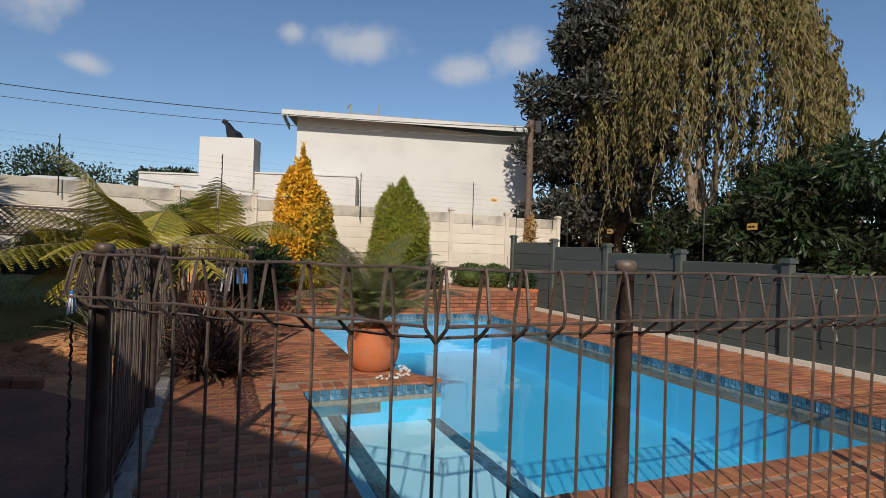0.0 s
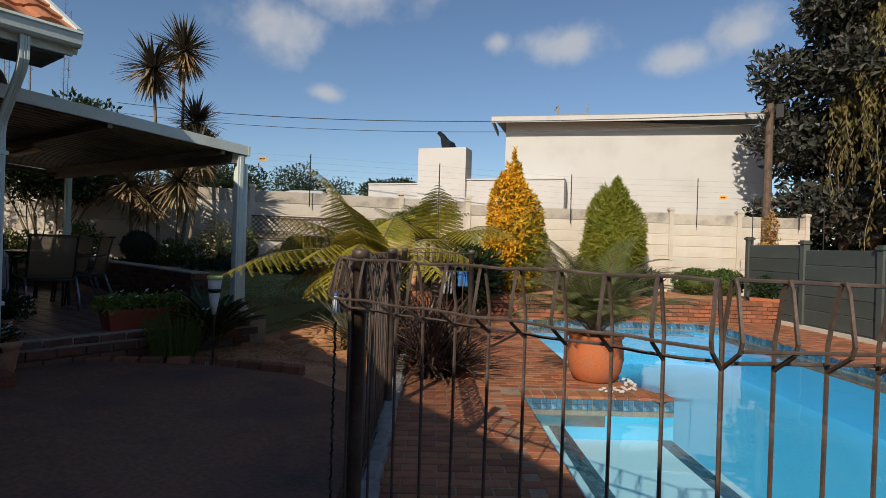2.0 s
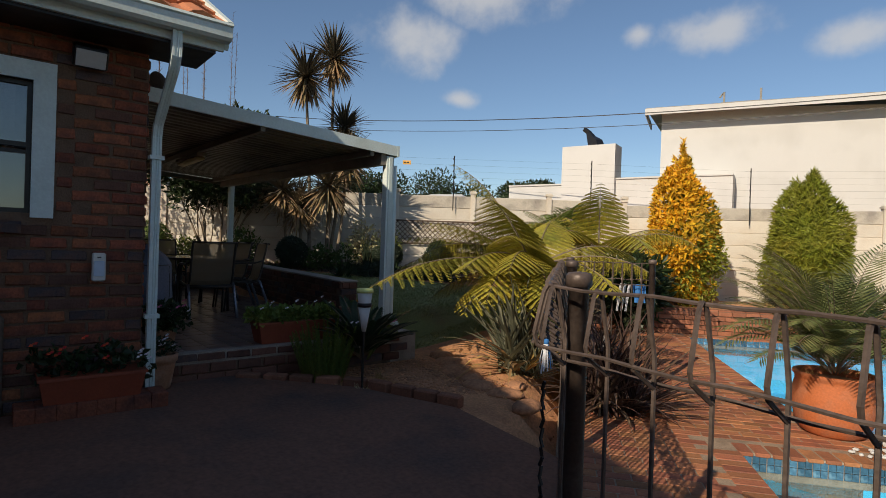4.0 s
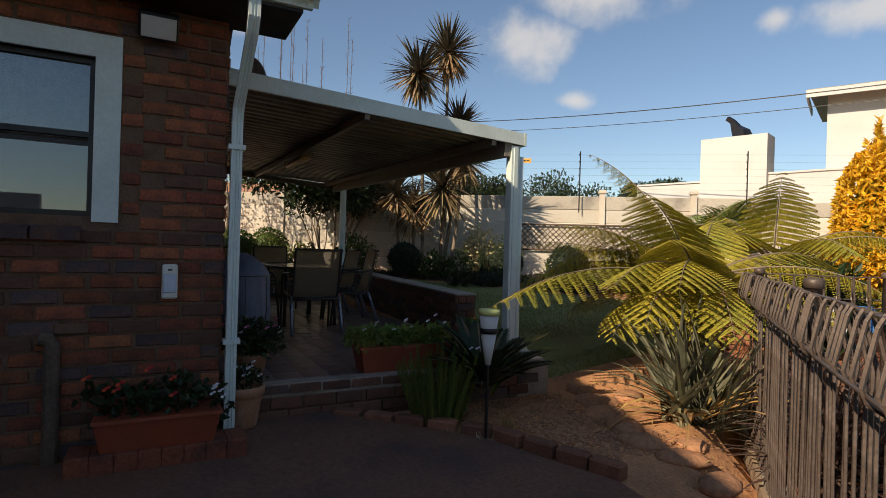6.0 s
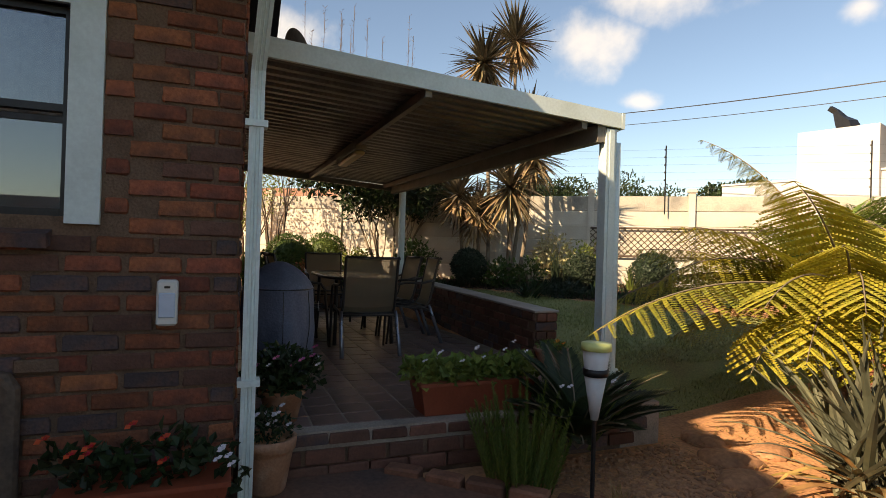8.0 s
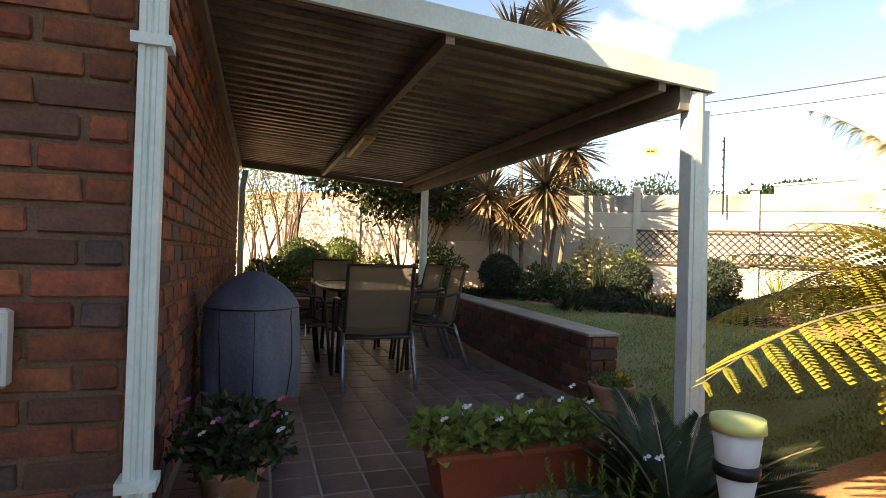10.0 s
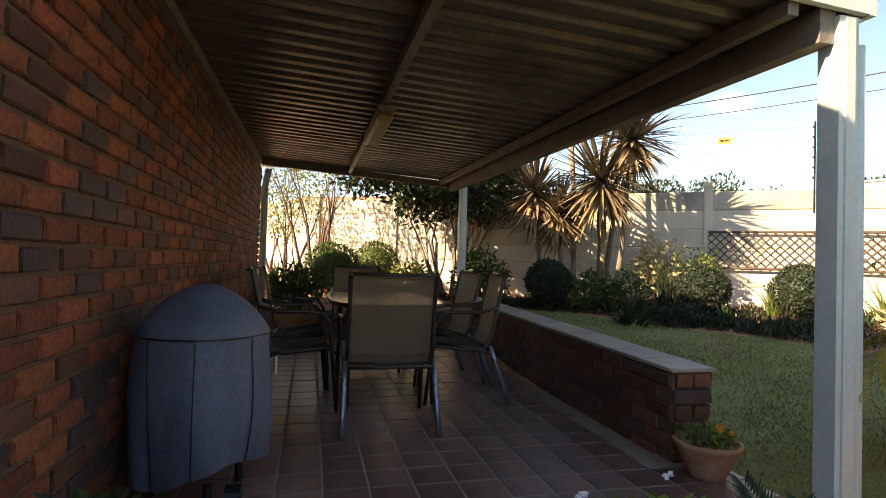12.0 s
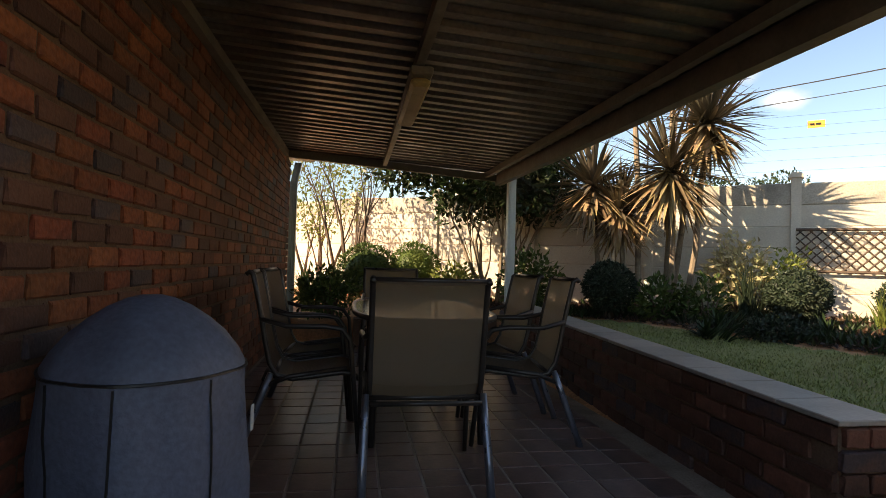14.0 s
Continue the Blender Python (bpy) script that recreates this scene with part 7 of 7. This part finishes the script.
# lamp on the purlin
t = thing("strip_light", (-9.35, 2.64, 2.475), "yellowed plastic strip light under the patio roof", "lamp")
b = Build()
b.chamfer(1.1, 0.13, 0.05, 0.008, Matrix.Translation((0, 0, 0.02)))
part("base", b, M["beam"], t)
b = Build()
b.chamfer(1.0, 0.115, 0.055, 0.02, Matrix.Translation((0.0, 0, -0.03)))
part("diffuser", b, mat("yellowed_plastic", (0.55, 0.42, 0.2), 0.4, 0.15, 5, 0, 40, trans=0.3), t, "yellowed diffuser")
# downpipe at the far corner of the house
t = thing("rear_downpipe", label="white downpipe at the far house corner", category="downpipe")
b = Build()
rect_pipe(b, [(HX + 0.02, SY + 0.06, 0.4), (HX + 0.02, SY + 0.06, 2.4), (HX - 0.1, SY + 0.1, 2.7)], 0.045, 0.035)
part("pipe", b, M["white_paint"], t)
# satellite dish above the patio roof beside the gable
t = thing("satellite_dish", (-7.25, 1.72, 2.66), "grey satellite dish on a short mast above the patio roof", "satellite dish")
b = Build()
b.tube([(0, 0, 0), (0, 0, 0.16)], 0.02, 8)
part("mast", b, M["concrete"], t)
b = Build()
b.lathe([(0.0, 0.0), (0.15, 0.012), (0.28, 0.04), (0.36, 0.075), (0.365, 0.08), (0.28, 0.05), (0.15, 0.022), (0.0, 0.01)], 32)
b.v = [tuple(Matrix.Translation((0, 0.03, 0.19)) @ Matrix.Scale(0.5, 4) @ Euler((radians(-68), 0, radians(18))).to_matrix().to_4x4() @ Vector(p)) for p in b.v]
part("dish", b, M["concrete"], t, "", True)


# ---- bricks, pavers and tiles ----
CH, BL = 0.0855, 0.24  # course height and brick pitch
pr = random.Random(123)


def brick_meshes(name, l, w, h, mats, c=0.006):
    out = []
    for m in mats:
        for k in range(3):
            b = Build()
            b.chamfer(l - 0.008 * k, w, h - 0.002 * k, c)
            j = random.Random(k + 5)
            b.v = [(x + j.uniform(-0.0045, 0.0045), y + j.uniform(-0.0025, 0.0025), z + j.uniform(-0.004, 0.004)) for x, y, z in b.v]
            out.append(b.mesh(name, m))
    return out


def pick(ms):
    """Mostly red, with burnt blue-grey ones between."""
    k = len(ms) // 3
    g = 0 if pr.random() < 0.62 else pr.randrange(1, k) if k > 1 else 0
    return ms[g * 3 + pr.randrange(3)]


WB = [M["brick_face"], M["brick_blue"], mat("brown_brick", (0.14, 0.06, 0.038), 0.8, 0.3, 9, 0.45, 70, rand=0.3)]
stretch = brick_meshes("brick", BL - 0.014, 0.03, CH - 0.015, WB)
half = brick_meshes("brick", BL / 2 - 0.014, 0.03, CH - 0.015, WB)
# front of the house
for r_ in range(33):
    z = 0.06 + (r_ + 0.5) * CH
    off = (r_ % 2) * BL / 2
    y = SY - off
    if off:
        piece("brick", pick(half), Matrix.Translation((FX - 0.015, SY - BL / 4 - 0.007, z)) @ Matrix.Rotation(math.pi / 2, 4, "Z"), house)
    while y > -1.4:
        c = y - BL / 2
        if not (z > WZ0 - 0.09 and WY0 - 0.3 < c < WY1 + 0.27 and z < WZ1 + 0.17):
            piece("brick", pick(stretch), Matrix.Translation((FX - 0.015 + pr.uniform(-0.002, 0.003), c, z)) @ Matrix.Rotation(math.pi / 2, 4, "Z"), house)
        elif c > WY1 + 0.2 and z < WZ1 + 0.17:
            piece("brick", pick(half), Matrix.Translation((FX - 0.015, WY1 + 0.13 + BL / 4, z)) @ Matrix.Rotation(math.pi / 2, 4, "Z"), house)
        y -= BL
# side of the house
rest = {}
for r_ in range(31):
    z = 0.06 + (r_ + 0.5) * CH
    if z < PATIO - 0.02:
        continue
    x = FX - (r_ % 2) * BL / 2
    if r_ % 2:
        piece("brick", pick(half), Matrix.Translation((FX - BL / 4 - 0.02, SY - 0.015, z)), house)
    while x > HX:
        c = x - BL / 2
        j = pr.uniform(-0.002, 0.003)
        if c > -8.9:
            piece("brick", pick(stretch), Matrix.Translation((c, SY - 0.015 + j, z)), house)
        else:
            i = 0 if pr.random() < 0.68 else pr.randrange(1, 3)
            rest.setdefault(i, Build()).chamfer(BL - 0.014, 0.03, CH - 0.015, 0.005, Matrix.Translation((c, SY - 0.015 + j, z)))
        x -= BL
for i, b in rest.items():
    o = part("brickwork", b, [mat("far_red_brick", (0.215, 0.07, 0.032), 0.8, 0.3, 9, 0.4, 70, rand=0.4, island=True), M["brick_blue"], WB[2]][i], house)
    o["kind"] = "stuff"
# low wall
LB = [mat("low_wall_brick", (0.17, 0.065, 0.04), 0.75, 0.3, 8, 0.4, 60, rand=0.35), M["brick_blue"], WB[2]]
ls = brick_meshes("brick", 0.226, 0.03, 0.073, LB)
lh = brick_meshes("brick", 0.1, 0.03, 0.073, LB)
for r_ in range(7):
    z = 0.0 - (r_ + 0.5) * 0.085
    x = -(r_ % 2) * 0.12
    for k in range(19):
        piece("brick", pick(ls), LOW @ Matrix.Translation((x - 0.12 - k * 0.24, 0.01 + pr.uniform(-0.003, 0.003), z)), lowwall)
        if r_ < 4:
            piece("brick", pick(ls), LOW @ Matrix.Translation((x - 0.12 - k * 0.24, 0.24 + pr.uniform(-0.002, 0.002), z)), lowwall)
    for y, ms in (((0.125, ls),) if r_ % 2 else ((0.07, lh), (0.18, lh))):
        piece("brick", pick(ms), LOW @ Matrix.Translation((pr.uniform(-0.002, 0.002), y, z)) @ Matrix.Rotation(math.pi / 2, 4, "Z"), lowwall)
# patio edge
es = brick_meshes("brick", 0.226, 0.03, 0.08, LB)
et = brick_meshes("brick", 0.226, 0.11, 0.06, LB)
for k in range(11):
    y = SY + 0.14 + k * 0.236
    if y < 3.95:
        piece("brick", pick(es), Matrix.Translation((PX0 + 0.008, y + 0.1, 0.24)) @ Matrix.Rotation(math.pi / 2, 4, "Z"), step)
        piece("brick", pick(et), Matrix.Translation((PX0 - 0.04, y, PATIO - 0.045)) @ Matrix.Rotation(math.pi / 2, 4, "Z"), step)
        piece("brick", pick(es), Matrix.Translation((PX0 + 0.008, y, 0.15)) @ Matrix.Rotation(math.pi / 2, 4, "Z"), step)
# patio tiles
TS = 0.205
tb = Build()
tb.chamfer(TS - 0.011, TS - 0.011, 0.016, 0.003)
tm = tb.mesh("tile", M["patio_tile"])
far = Build()
n_t = 0
for i in range(32):
    for j in range(14):
        x, y = PX0 - 0.1 - (i + 0.5) * TS, SY + 0.01 + (j + 0.5) * TS
        if y > 4.18 or (y > 3.95 and x < -7.36):
            continue
        m = Matrix.Translation((x, y, PATIO - 0.008 + pr.uniform(-0.0015, 0.0015)))
        if n_t < 300:
            piece("tile", tm, m, patio)
            n_t += 1
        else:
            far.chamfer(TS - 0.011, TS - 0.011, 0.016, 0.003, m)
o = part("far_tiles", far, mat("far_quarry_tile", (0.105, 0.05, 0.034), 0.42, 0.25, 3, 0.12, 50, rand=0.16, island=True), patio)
o["kind"] = "stuff"
# pool deck pavers: a soldier course round the edge, running bond beyond
pb_ = Build()
pb_.chamfer(0.212, 0.1, 0.03, 0.005)
pm_ = pb_.mesh("paver", M["paver"])
rest = Build()
n_p = 0


def paver(u, v, turn):
    global n_p
    m = POOL @ Matrix.Translation((u, v, DECK - 0.015 + pr.uniform(-0.002, 0.002))) @ Matrix.Rotation(turn, 4, "Z")
    if v < 6.2 and u < 1.3 and n_p < 300:
        n_p += 1
        piece("paver", pm_, m, deck)
    else:
        rest.chamfer(0.212, 0.1, 0.03, 0.005, m)


PIT = 0.109
for i, (p, q) in enumerate(zip(EDGE, EDGE[1:] + EDGE[:1])):
    p, q = Vector((*p, 0)), Vector((*q, 0))
    d = (q - p).normalized()
    o_ = Vector((d.y, -d.x, 0))
    ln = (q - p).length
    ext = 0.0
    k = int((ln + ext) / PIT)
    for j in range(k):
        c = p + d * (j + 0.5) * (ln / k) + o_ * 0.09
        paver(c.x, c.y, math.atan2(d.y, d.x) + math.pi / 2)


def inside(u, v, g):
    """Is the point over the water or its soldier course?"""
    if 0.78 - g < u < 5.8 + g and 2.72 - g < v < 5.58 + (g if u > 2.2 else -g):
        return True
    if 1.62 - g < u < 5.8 + g and 5.2 < v < 11.7 + g:
        if v < 6.9 and u < 2.3 - (v - 5.58) * 0.515 - g and v > 5.58 - g:
            return (u > 0.78 - g and v < 5.58 + g)
        return True
    return u > 0.78 - g and u < 2.4 and 5.3 < v < 5.58 + g
for j in range(92):
    v = 2.1 + j * PIT
    for i in range(37):
        u = -0.5 + i * 0.22 + (j % 2) * 0.11
        if u < -0.45 or u > 7.33 or inside(u, v, 0.235) or v > 11.98:
            continue
        paver(u, v, 0)
o = part("far_pavers", rest, mat("far_paver", (0.36, 0.135, 0.06), 0.8, 0.25, 5, 0.3, 60, second=(0.24, 0.095, 0.05), rand=0.28, hue=0.01, island=True), deck)
o["kind"] = "stuff"
# bricks of the bed wall behind the pool
b = Build()
for r_ in range(5):
    for k in range(36):
        u = -0.65 + k * 0.23 + (r_ % 2) * 0.115
        b.chamfer(0.218, 0.03, 0.075, 0.005, POOL @ Matrix.Translation((u, 11.992, 0.29 - r_ * 0.088)))
    if r_ == 0:
        for k in range(36):
            b.chamfer(0.218, 0.2, 0.03, 0.005, POOL @ Matrix.Translation((-0.65 + k * 0.23, 12.1, 0.345)))
o = part("brickwork", b, mat("bed_wall_brick", (0.3, 0.11, 0.055), 0.8, 0.25, 5, 0.3, 60, rand=0.28, island=True), bedwall)
o["kind"] = "stuff"
